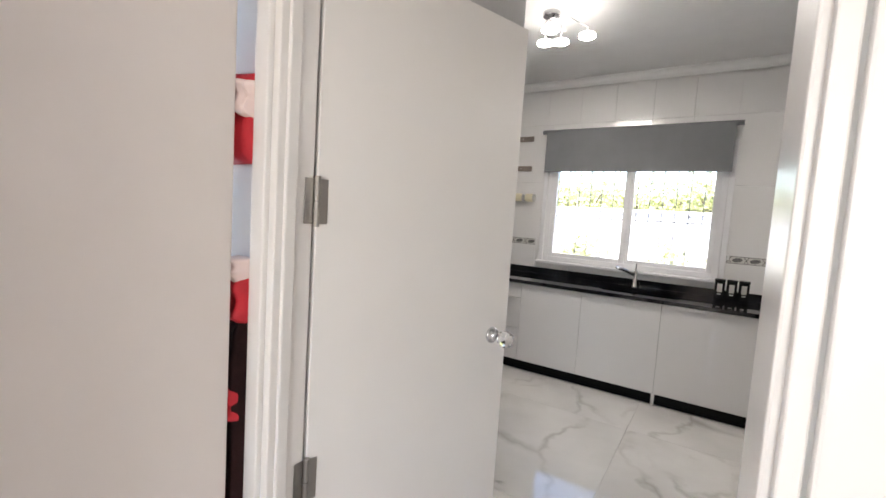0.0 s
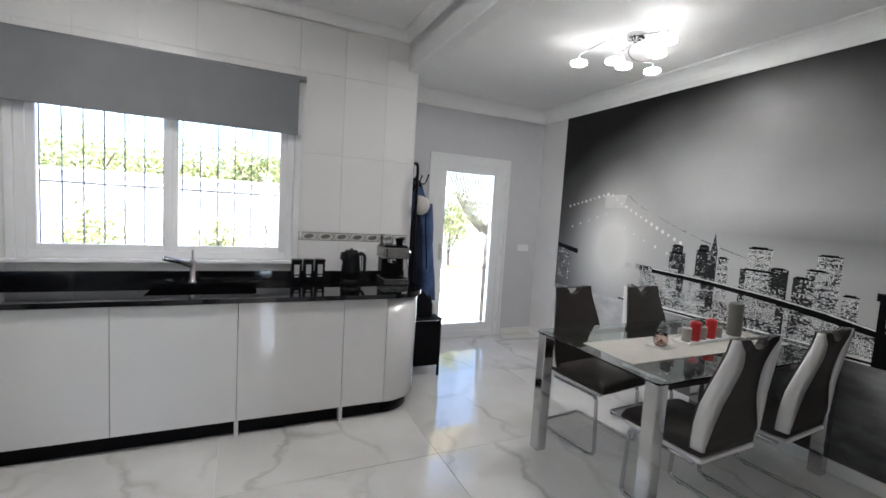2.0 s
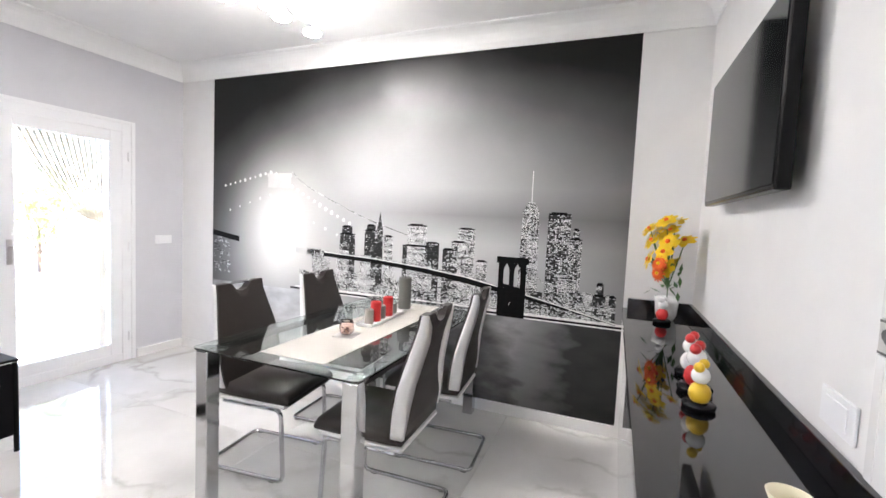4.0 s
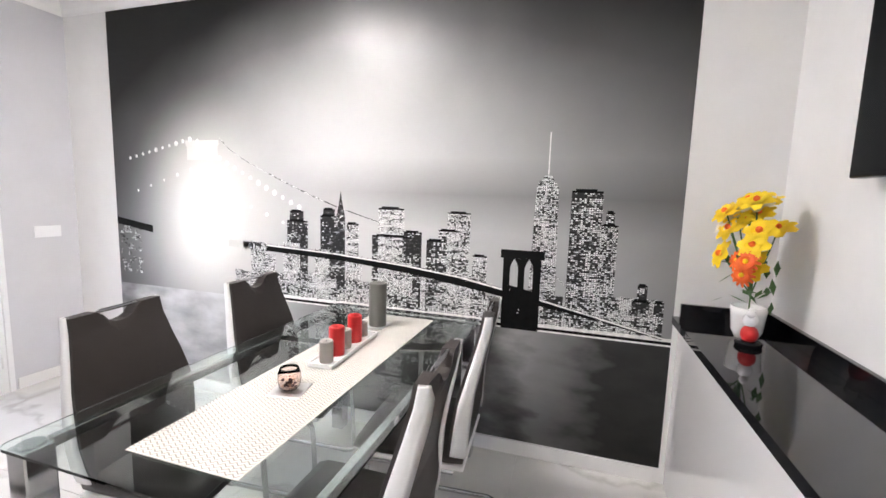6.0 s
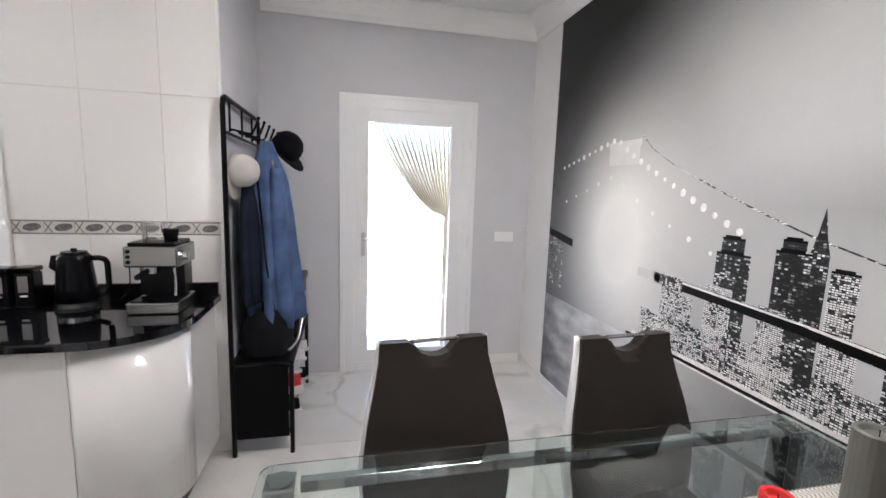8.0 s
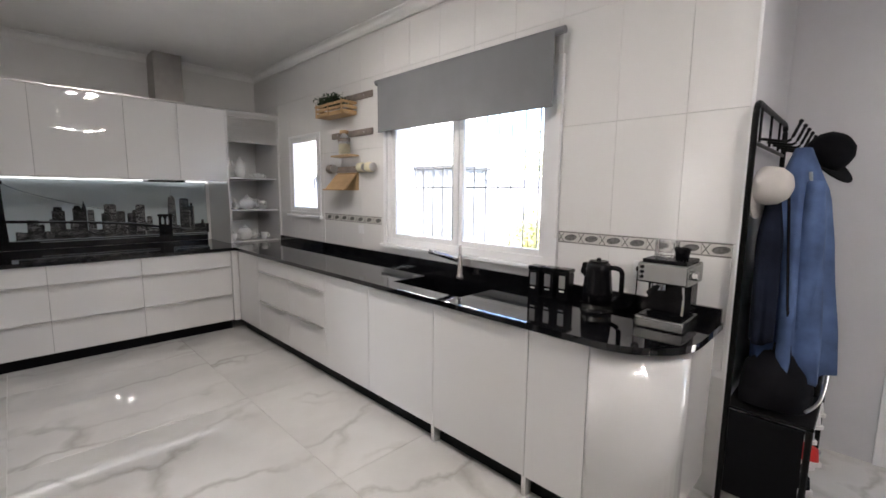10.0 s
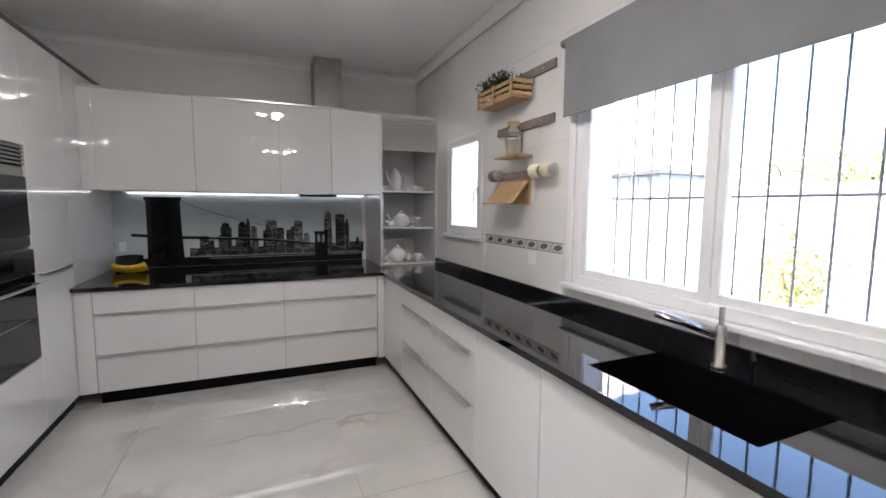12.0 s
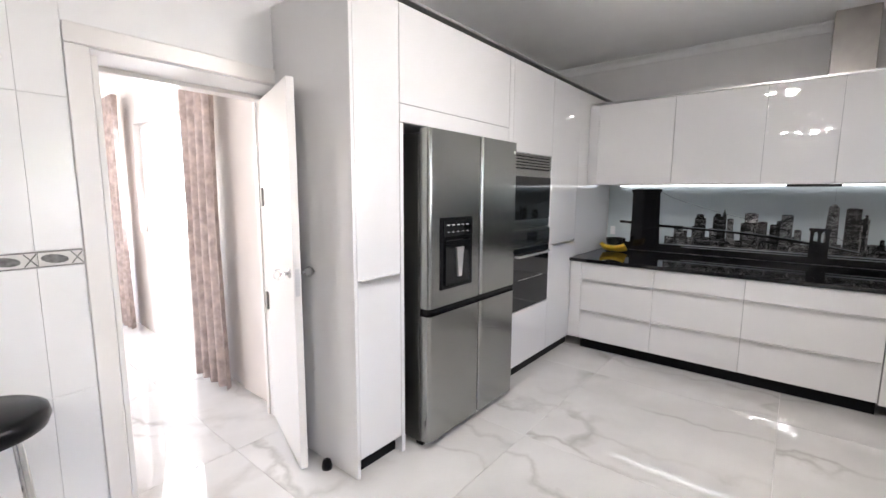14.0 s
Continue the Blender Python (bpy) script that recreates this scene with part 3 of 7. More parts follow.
base_x(1.58, 2.207, "gloss white three-drawer unit with aluminium grips")
base_x(2.207, 2.846, "gloss white three-drawer unit with aluminium grips")
base_x(2.846, 3.62, "wide gloss white three-drawer unit with aluminium grips")
f = emit("filler_panel", box(nb(), XB + 0.01, XF + 0.018, 1.472, 1.578, 0.10, ZC - 0.002, 0.001), M_CAB, label="narrow gloss white filler beside the drawers")
tagged(f, category="panel")
f = emit("filler_panel", box(nb(), XF - 0.04, XF + 0.049, 3.6215, YF - 0.0195, 0.10, ZC - 0.002, 0.001), M_CAB, label="narrow gloss white corner filler")
tagged(f, category="panel")

# worktop with the sink cut out
SX0, SX1, SY0, SY1 = -0.757, -0.16, 3.79, 4.17
ZT = 0.87
YE = YF - 0.045
top = thing("worktop", -1.6, 4.0, ZT, "L-shaped polished black granite worktop with a rounded end", "worktop")
part("slab", box(nb(), XB + 0.003, XF + 0.045, 1.458, YW - 0.003, ZC, ZT, 0.0015, 1), M_GRANITE, top)
bm = nb()
box(bm, XF + 0.0455, SX0, YE, YW - 0.003, ZC, ZT)
box(bm, SX0, SX1, YE, SY0, ZC, ZT)
box(bm, SX0, SX1, SY1, YW - 0.003, ZC, ZT)
part("slab", bm, M_GRANITE, top, "granite slab with the sink cut-out")
R2 = 0.32
out = [(SX1, YE)] + [(1.003 - R2 + R2 * math.sin(a), YE + R2 - R2 * math.cos(a)) for a in [radians(90) * i / 16 for i in range(17)]] + [(1.003, YW - 0.003), (SX1, YW - 0.003)]
part("slab", prism(nb(), out, "z", ZC, ZT), M_GRANITE, top, "granite slab with a rounded corner")
bm = nb()
box(bm, XB + 0.62, 0.995, YW - 0.022, YW - 0.003, ZT + 0.001, ZT + 0.066, 0.002)
up = emit("worktop_upstand", bm, M_GRANITE, label="low black granite upstand along the tiled wall")
tagged(up, category="worktop")
sink = thing("sink", -0.4, 3.98, 0.7, "black undermounted composite sink", "sink")
bm = nb()
w_ = 0.012
box(bm, SX0, SX1, SY0, SY1, ZC - 0.19, ZC - 0.178)
box(bm, SX0 - w_, SX0, SY0 - w_, SY1 + w_, ZC - 0.19, ZC - 0.0005)
box(bm, SX1, SX1 + w_, SY0 - w_, SY1 + w_, ZC - 0.19, ZC - 0.0005)
box(bm, SX0, SX1, SY0 - w_, SY0, ZC - 0.19, ZC - 0.0005)
box(bm, SX0, SX1, SY1, SY1 + w_, ZC - 0.19, ZC - 0.0005)
part("bowl", bm, M_BLACKPLASTIC, sink)
part("drain", lathe(nb(), [(0.045, 0), (0.045, 0.004), (0.03, 0.006)], -0.46, 3.98, ZC - 0.178, 24), M_CHROME, sink)

tap = thing("kitchen_tap", -0.555, 4.22, ZT, "chrome single-lever mixer tap behind the sink", "tap")
bm = nb()
lathe(bm, [(0.024, 0), (0.024, 0.010), (0.017, 0.014), (0.017, 0.15), (0.015, 0.156)], -0.555, 4.22, ZT + 0.0005, 20)
part("body", bm, M_HINGE, tap, smooth=True)
bm = nb()
tube(bm, [(-0.565, 4.205, ZT + 0.12), (-0.625, 4.13, ZT + 0.155), (-0.695, 4.05, ZT + 0.185)], 0.015, 12)
part("spout", bm, M_CHROME, tap, smooth=True)
bm = nb()
box(bm, -0.561, -0.549, 4.21, 4.23, ZT + 0.156, ZT + 0.225, 0.003)
part("lever", bm, M_CHROME, tap)

# tall cabinets with oven column and fridge
YT = 1.45


def tall(x0, x1, splits, label, yf=YT, handles=(), z0=0.10, z1=2.42, body=True):
    c = thing("tall_cabinet", (x0 + x1) / 2, 1.1, 0, label, "cabinet", "tall cabinet wall")
    part("body", box(nb(), x0, x1, YS + 0.01, yf, z0, z1), M_CABGAP_SHADE, c)
    for a, b in zip(splits, splits[1:]):
        d = part("door", front(nb(), "y", x0, x1, yf, a, b, sign=1), M_CAB, c, "tall gloss white door")
        for hx0, hx1, hz in handles:
            if a < hz <= b:
                bm = nb()
                edge_handle(bm, "y", hx0, hx1, yf + 0.018, hz - 0.002, 1)
                emit("handle", bm, M_SATIN, d)
    if z0 < 0.2:
        part("plinth", box(nb(), x0, x1, yf - 0.05, yf - 0.035, 0, z0 - 0.002), M_BLACK, c, "black recessed plinth")
    return c


f = emit("end_panel", box(nb(), -0.645, -0.626, YS + 0.002, YT + 0.019, 0, 2.44, 0.0015), M_CAB, label="full-height gloss white end panel behind the open door")
tagged(f, category="panel")
tall(-0.945, -0.646, (0.10, 1.04, 2.42), "narrow tall gloss white pull-out cabinet beside the fridge", handles=((-0.925, -0.66, 1.04),))
f = emit("side_panel", box(nb(), -0.972, -0.947, YS + 0.002, YT + 0.018, 0, 1.833, 0.001), M_CAB, label="white panel beside the fridge")
tagged(f, category="panel")
tall(-2.04, -0.946, (1.835, 1.93, 2.42), "gloss white bridge cabinet above the fridge", z0=1.835)
f = emit("side_panel", box(nb(), -2.10, -2.041, YS + 0.002, YT + 0.018, 0.0, 2.42, 0.001), M_CAB, label="white panel between fridge and oven column")
tagged(f, category="panel")
OX0, OX1 = -2.75, -2.101
c = tall(OX0, OX1, (0.10, 0.545), "tall gloss white oven housing", z1=0.545)
c2 = tall(OX0, OX1, (1.775, 2.42), "gloss white cabinet above the ovens", z0=1.775)
tall(-3.31, -2.75, (0.10, 1.035, 2.42), "tall gloss white cabinet in the corner", handles=((-3.25, -2.80, 1.035),))
f = emit("corner_panel", box(nb(), XB + 0.002, -3.312, YS + 0.01, YT + 0.017, 0.872, 2.42, 0.001), M_CAB, label="plain gloss white panel above the worktop corner")
tagged(f, category="panel")
f = emit("cabinet_top_strip", box(nb(), XB + 0.002, -0.626, YS + 0.002, YT + 0.030, 2.4405, 2.452, 0.001), M_SATIN, label="thin metal strip along the top of the tall cabinets")
tagged(f, category="trim")
f = emit("fridge_recess_back", box(nb(), -2.04, -0.973, YS + 0.002, YS + 0.02, 0.0, 1.833), M_CABGAP_SHADE, label="plain grey back board behind the fridge")
tagged(f, category="panel")

# oven and microwave
for nm, z0, z1, lab in (("microwave", 1.20, 1.655, "built-in steel microwave with dark glass door"), ("oven", 0.55, 1.195, "built-in steel oven with dark glass door")):
    o = thing(nm, (OX0 + OX1) / 2, YT, z0, lab, nm)
    part("housing", box(nb(), OX0 + 0.005, OX1 - 0.005, YT - 0.45, YT + 0.008, z0, z1, 0.002), M_STEEL, o)
    if nm == "microwave":
        part("glass", box(nb(), OX0 + 0.02, OX1 - 0.02, YT + 0.009, YT + 0.022, 1.27, 1.60, 0.002), M_BLACKGLASS, o)
        part("trim", box(nb(), OX0 + 0.02, OX1 - 0.02, YT + 0.009, YT + 0.018, 1.21, 1.265, 0.002), M_STEEL, o)
    else:
        part("control_panel", box(nb(), OX0 + 0.01, OX1 - 0.01, YT + 0.009, YT + 0.026, 1.05, 1.19, 0.002), M_STEEL, o)
        part("display", box(nb(), OX0 + 0.24, OX1 - 0.24, YT + 0.0265, YT + 0.028, 1.085, 1.16, 0.001), M_BLACKGLASS, o)
        part("glass", box(nb(), OX0 + 0.02, OX1 - 0.02, YT + 0.009, YT + 0.026, 0.56, 1.045, 0.002), M_BLACKGLASS, o)
        bm = nb()
        tube(bm, rounded([(OX0 + 0.06, YT + 0.026, 0.99), (OX0 + 0.06, YT + 0.065, 0.99), (OX1 - 0.06, YT + 0.065, 0.99), (OX1 - 0.06, YT + 0.026, 0.99)], 0.015), 0.009)
        part("handle", bm, M_SATIN, o, smooth=True)
        bm = box(nb(), OX0 + 0.12, OX1 - 0.12, YT + 0.0263, YT + 0.027, 0.795, 0.798)
        part("rack_line", bm, M_SATIN, o)
g = thing("ventilation_grille", (OX0 + OX1) / 2, YT, 1.66, "slatted steel grille above the microwave", "grille")
part("backing", box(nb(), OX0 + 0.005, OX1 - 0.005, YT - 0.1, YT + 0.002, 1.658, 1.772), M_BLACK, g)
for i in range(5):
    part("slat", box(nb(), OX0 + 0.008, OX1 - 0.008, YT + 0.003, YT + 0.018, 1.664 + i * 0.022, 1.679 + i * 0.022, 0.003), M_STEEL, g)

# fridge
fr = thing("fridge", -1.5, 1.2, 0, "brushed steel double-door fridge with a water dispenser", "fridge")
FX0, FX1, FY, FH = -1.965, -1.045, 1.585, 1.81
part("body", box(nb(), FX0 + 0.003, FX1 - 0.003, YS + 0.03, FY - 0.075, 0.03, FH - 0.02, 0.006), M_DARKSTEEL, fr, "dull grey fridge sides")
part("grille", box(nb(), FX0 + 0.02, FX1 - 0.02, FY - 0.12, FY - 0.07, 0.0, 0.045, 0.003), M_BLACKPLASTIC, fr)
FM, FZ = -1.535, 0.80


def fridge_door(x0, x1, z0, z1, nm):
    bm = nb()
    out = [(x0, FY - 0.065), (x0, FY - 0.022)]
    for i in range(7):
        a = radians(90) * i / 6
        out.append((x0 + 0.022 - 0.022 * math.cos(a), FY - 0.022 + 0.022 * math.sin(a)))
    for i in range(7):
        a = radians(90) * i / 6
        out.append((x1 - 0.022 + 0.022 * math.sin(a), FY - 0.022 + 0.022 * math.cos(a)))
    out += [(x1, FY - 0.065)]
    prism(bm, out, "z", z0, z1)
    return part(nm, bm, M_STEEL, fr)


left_leaf = fridge_door(FM + 0.004, FX1, FZ + 0.032, FH, "door")
right_leaf = fridge_door(FX0, FM - 0.004, FZ + 0.032, FH, "door")
fridge_door(FM + 0.004, FX1, 0.045, FZ - 0.012, "freezer_door")
fridge_door(FX0, FM - 0.004, 0.045, FZ - 0.012, "freezer_door")
part("grip_recess", box(nb(), FX0 + 0.012, FX1 - 0.012, FY - 0.06, FY - 0.022, FZ - 0.011, FZ + 0.031), M_BLACKPLASTIC, fr, "black grip recess between the doors")
part("seal", box(nb(), FX0 + 0.008, FX1 - 0.008, FY - 0.0745, FY - 0.0655, 0.05, FH - 0.004), M_BLACKPLASTIC, fr)
bm = nb()
box(bm, -1.44, -1.135, FY - 0.004, FY + 0.006, 0.925, 1.335, 0.006)
disp = part("dispenser", bm, M_BLACKPLASTIC, fr, "black water and ice dispenser")
bm = nb()
box(bm, -1.415, -1.16, FY + 0.0065, FY + 0.010, 1.225, 1.325, 0.004)
emit("control_panel", bm, M_BLACKGLASS, disp)
bm = nb()
box(bm, -1.405, -1.17, FY + 0.0062, FY + 0.0085, 0.945, 1.21, 0.01)
emit("cavity", bm, M_BLACKGLASS, disp)
bm = nb()
prism(bm, [(-1.315, 0.99), (-1.285, 0.99), (-1.265, 1.16), (-1.335, 1.16)], "y", FY + 0.009, FY + 0.020)
emit("paddle", bm, M_SATIN, disp)
for i in range(5):
    emit("button", box(nb(), -1.39 + i * 0.045, -1.365 + i * 0.045, FY + 0.0102, FY + 0.0108, 1.29, 1.294), M_CERAMIC, disp)
    emit("button", box(nb(), -1.385 + i * 0.045, -1.372 + i * 0.045, FY + 0.0102, FY + 0.0108, 1.25, 1.254), M_CERAMIC, disp)
part("badge", lathe(nb(), [(0.011, 0), (0.011, 0.002)], -1.925, FY + 0.0005, 1.745, 16, Matrix.Rotation(radians(-90), 3, "X")), M_CERAMIC, fr)

# wall cabinets
ZU0, ZU1, XU = 1.565, 2.31, -3.578
for y0, y1 in ((1.56, 2.215), (2.215, 2.855), (2.855, 3.292), (3.292, 3.742)):
    c = thing("wall_cabinet", -3.9, (y0 + y1) / 2, ZU0, "gloss white handleless wall cabinet", "cabinet", "wall cabinets above the worktop")
    part("body", box(nb(), XB + 0.002, XU, y0, y1, ZU0, ZU1), M_CABGAP_SHADE, c)
    d = part("door", front(nb(), "x", y0, y1, XU, ZU0 - 0.006, ZU1, sign=1), M_CAB, c)
    emit("grip", box(nb(), XU + 0.001, XU + 0.0175, y0 + 0.03, y1 - 0.03, ZU0 - 0.012, ZU0 - 0.0065), M_SATIN, d)
f = emit("filler_panel", box(nb(), XB + 0.002, XU + 0.016, YT + 0.019, 1.559, ZU0 - 0.006, ZU1, 0.001), M_CAB, label="gloss white filler beside the wall cabinets")
tagged(f, category="panel")
f = emit("cabinet_top_strip", box(nb(), XB + 0.002, XU + 0.026, YT + 0.032, YW - 0.002, ZU1 + 0.0015, ZU1 + 0.016, 0.001), M_SATIN, label="thin metal strip on top of the wall cabinets")
tagged(f, category="trim")
led = emit("led_strip", box(nb(), XB + 0.02, XB + 0.032, 1.60, 3.72, ZU0 - 0.014, ZU0 - 0.0075), M_STRIP, label="lit white strip lamp under the wall cabinets")
tagged(led, category="lamp")
hood = emit("extractor_hood", box(nb(), -3.86, -3.59, 3.02, 3.34, ZU0 - 0.032, ZU0 - 0.0125, 0.003), M_BLACKPLASTIC, label="slim dark extractor edge under the wall cabinets")
tagged(hood, category="extractor hood")
duct = emit("extractor_duct", box(nb(), XB + 0.002, -3.93, 3.20, 3.46, ZU1 + 0.017, ZK - 0.001, 0.002), M_HINGE, label="boxed steel extractor duct reaching the ceiling")
tagged(duct, category="duct")

# open shelf unit
sh = thing("shelf_cabinet", -3.9, 4.03, ZT, "white shelf unit with a roller shutter, filled with white china", "cabinet")
X0, X1, Y0, Y1, Z0 = XB + 0.002, XU + 0.016, 3.744, YW - 0.003, ZT + 0.001
part("side", box(nb(), X0, X1, Y0, Y0 + 0.02, Z0, ZU1, 0.001), M_CAB, sh)
part("side", box(nb(), X0, X1, Y1 - 0.02, Y1, Z0, ZU1, 0.001), M_CAB, sh)
part("back", box(nb(), X0, X0 + 0.01, Y0 + 0.021, Y1 - 0.021, Z0, ZU1), M_WHITE_WALL, sh)
part("top", box(nb(), X0 + 0.011, X1, Y0 + 0.021, Y1 - 0.021, ZU1 - 0.02, ZU1), M_CAB, sh)
part("shelf", box(nb(), X0 + 0.011, X1 - 0.05, Y0 + 0.021, Y1 - 0.021, Z0, Z0 + 0.02, 0.001), M_CAB, sh)
for z in (1.235, 1.595):
    part("shelf", box(nb(), X0 + 0.011, X1 - 0.05, Y0 + 0.021, Y1 - 0.021, z - 0.008, z + 0.008, 0.002), M_CERAMIC, sh)
shut = part("roller_shutter", box(nb(), X1 - 0.026, X1 - 0.0225, Y0 + 0.021, Y1 - 0.021, 1.985, 2.25), M_SATIN, sh, "silvery roller shutter pulled up")
for i in range(13):
    emit("slat", box(nb(), X1 - 0.022, X1 - 0.008, Y0 + 0.021, Y1 - 0.021, 1.985 + i * 0.0205, 2.003 + i * 0.0205, 0.003, 1), M_SATIN, shut)
part("shutter_box", box(nb(), X1 - 0.03, X1 - 0.002, Y0 + 0.021, Y1 - 0.021, 2.253, ZU1 - 0.021, 0.002), M_SATIN, sh)

# blind
bl = thing("roller_blind", -0.7, YW - 0.05, 2.0, "grey roller blind pulled halfway down over the window", "blind")
part("roller", lathe(nb(), [(0.022, -0.865), (0.022, 0.865)], -0.715, YW - 0.055, 2.352, 16, Matrix.Rotation(radians(90), 3, "Y")), M_BLIND, bl, smooth=False)
part("fabric", box(nb(), -1.533, 0.100, YW - 0.079, YW - 0.076, 1.960, 2.352), M_BLIND, bl)
part("bottom_bar", box(nb(), -1.533, 0.100, YW - 0.082, YW - 0.073, 1.945, 1.9595, 0.002), M_BLIND, bl)
bm = nb()
tube(bm, [(0.145, YW - 0.06, 2.34), (0.148, YW - 0.055, 1.22)], 0.0022, 6)
tube(bm, [(0.138, YW - 0.05, 2.34), (0.140, YW - 0.045, 1.22)], 0.0022, 6)
lathe(bm, [(0.007, 0), (0.009, 0.02), (0.004, 0.04)], 0.144, YW - 0.05, 1.20, 10)
part("pull_cord", bm, M_CERAMIC, bl)

# ---- city pictures: the mural wallpaper and the backsplash ----
def print_mat(name, kind, gain=1.0, tint=(1, 1, 1), rough=0.38, size=1.0, lit=0.5):
    """Grey printed picture: sky, water, or dark facades with rows of lit windows."""
    m, n, l, b = shader(name)
    tc = n.new("ShaderNodeTexCoord")
    sep = n.new("ShaderNodeSeparateXYZ")
    l.new(tc.outputs["Object"], sep.inputs[0])

    def math_(op, a, c=None):
        q = n.new("ShaderNodeMath")
        q.operation = op
        for i, v in enumerate((a, c)):
            if v is None:
                continue
            if isinstance(v, (int, float)):
                q.inputs[i].default_value = v
            else:
                l.new(v, q.inputs[i])
        return q.outputs[0]

    def ramp(fac, stops):
        r = n.new("ShaderNodeValToRGB")
        while len(r.color_ramp.elements) < len(stops):
            r.color_ramp.elements.new(0.5)
        for el, (p, v) in zip(r.color_ramp.elements, stops):
            el.position = p
            el.color = (v * gain * tint[0], v * gain * tint[1], v * gain * tint[2], 1)
        l.new(fac, r.inputs["Fac"])
        return r.outputs["Color"]

    y, z = sep.outputs["Y"], sep.outputs["Z"]
    if kind == "sky":
        dy = math_("POWER", math_("ABSOLUTE", math_("DIVIDE", math_("SUBTRACT", y, 2.78), 2.6)), 2)
        dz = math_("POWER", math_("ABSOLUTE", math_("DIVIDE", math_("SUBTRACT", z, 1.0), 1.6)), 2)
        d = math_("SQRT", math_("ADD", dy, dz))
        nz = n.new("ShaderNodeTexNoise")
        nz.inputs["Scale"].default_value = 1.3
        nz.inputs["Detail"].default_value = 4
        l.new(tc.outputs["Object"], nz.inputs["Vector"])
        d = math_("ADD", d, math_("MULTIPLY", math_("SUBTRACT", nz.outputs["Fac"], 0.5), 0.14))
        base = ramp(math_("DIVIDE", d, 1.4), [(0.0, 0.52), (0.30, 0.36), (0.47, 0.21), (0.60, 0.075), (0.72, 0.008)])
        band = math_("SUBTRACT", 1.0, math_("MINIMUM", math_("DIVIDE", math_("ABSOLUTE", math_("SUBTRACT", z, 1.42)), 0.20), 1.0))
        side = math_("MINIMUM", math_("MAXIMUM", math_("DIVIDE", math_("SUBTRACT", 3.5, y), 1.0), 0.0), 1.0)
        haze = n.new("ShaderNodeVectorMath")
        haze.operation = "SCALE"
        l.new(base, haze.inputs[0])
        l.new(math_("SUBTRACT", 1.0, math_("MULTIPLY", math_("MULTIPLY", band, side), 0.42)), haze.inputs["Scale"])
        base = haze.outputs[0]
        gy = math_("POWER", math_("ABSOLUTE", math_("DIVIDE", math_("SUBTRACT", y, 4.06), 0.72)), 2)
        gz = math_("POWER", math_("ABSOLUTE", math_("DIVIDE", math_("SUBTRACT", z, 1.2), 0.95)), 2)
        g = math_("SUBTRACT", 1.0, math_("MINIMUM", math_("SQRT", math_("ADD", gy, gz)), 1.0))
        mix = n.new("ShaderNodeMix")
        mix.data_type = "RGBA"
        l.new(math_("MINIMUM", math_("MULTIPLY", math_("POWER", g, 1.9), 1.45), 0.85), mix.inputs["Factor"])
        l.new(base, mix.inputs["A"])
        mix.inputs["B"].default_value = (0.86, 0.84, 0.80, 1)
        l.new(mix.outputs["Result"], b.inputs["Base Color"])
    elif kind == "plain_sky":
        nz = n.new("ShaderNodeTexNoise")
        nz.inputs["Scale"].default_value = 1.5
        l.new(tc.outputs["Object"], nz.inputs["Vector"])
        v = math_("ADD", math_("MULTIPLY", math_("SUBTRACT", 1.62, z), 0.9), math_("MULTIPLY", nz.outputs["Fac"], 0.35))
        l.new(ramp(v, [(0.1, 0.42), (0.8, 0.66)]), b.inputs["Base Color"])
    elif kind == "water":
        mp = n.new("ShaderNodeMapping")
        mp.inputs["Scale"].default_value = (1, 2.2, 5)
        l.new(tc.outputs["Object"], mp.inputs["Vector"])
        nz = n.new("ShaderNodeTexNoise")
        nz.inputs["Scale"].default_value = 2.0
        nz.inputs["Detail"].default_value = 3
        l.new(mp.outputs[0], nz.inputs["Vector"])
        u = math_("DIVIDE", math_("SUBTRACT", 4.88, y), 3.67)
        u = math_("ADD", u, math_("MULTIPLY", math_("SUBTRACT", nz.outputs["Fac"], 0.5), 0.16))
        a = ramp(u, [(0.0, 0.14), (0.12, 0.42), (0.30, 0.46), (0.48, 0.16), (0.66, 0.03), (0.82, 0.20), (0.92, 0.02)])
        k = n.new("ShaderNodeVectorMath")
        k.operation = "SCALE"
        l.new(a, k.inputs[0])
        l.new(math_("ADD", math_("MULTIPLY", nz.outputs["Fac"], 1.3), math_("MULTIPLY", z, 0.8)), k.inputs["Scale"])
        l.new(k.outputs[0], b.inputs["Base Color"])
    else:
        cy_, cz_ = math_("MULTIPLY", y, 84 / size), math_("MULTIPLY", z, 112 / size)
        comb = n.new("ShaderNodeCombineXYZ")
        l.new(math_("FLOOR", cy_), comb.inputs[0])
        l.new(math_("FLOOR", cz_), comb.inputs[1])
        wn_ = n.new("ShaderNodeTexWhiteNoise")
        wn_.noise_dimensions = "2D"
        l.new(comb.outputs[0], wn_.inputs["Vector"])
        floors = n.new("ShaderNodeTexWhiteNoise")
        floors.noise_dimensions = "1D"
        l.new(math_("FLOOR", cz_), floors.inputs["W"])
        nz = n.new("ShaderNodeTexNoise")
        nz.inputs["Scale"].default_value = 9 / size
        nz.inputs["Detail"].default_value = 2
        l.new(tc.outputs["Object"], nz.inputs["Vector"])
        info = n.new("ShaderNodeObjectInfo")
        v = math_("ADD", math_("MULTIPLY", wn_.outputs["Value"], 0.50), math_("MULTIPLY", nz.outputs["Fac"], 0.75))
        v = math_("ADD", v, math_("MULTIPLY", math_("SUBTRACT", floors.outputs["Value"], 0.5), 0.22))
        v = math_("ADD", v, math_("MULTIPLY", math_("SUBTRACT", info.outputs["Random"], 0.5), 0.16))
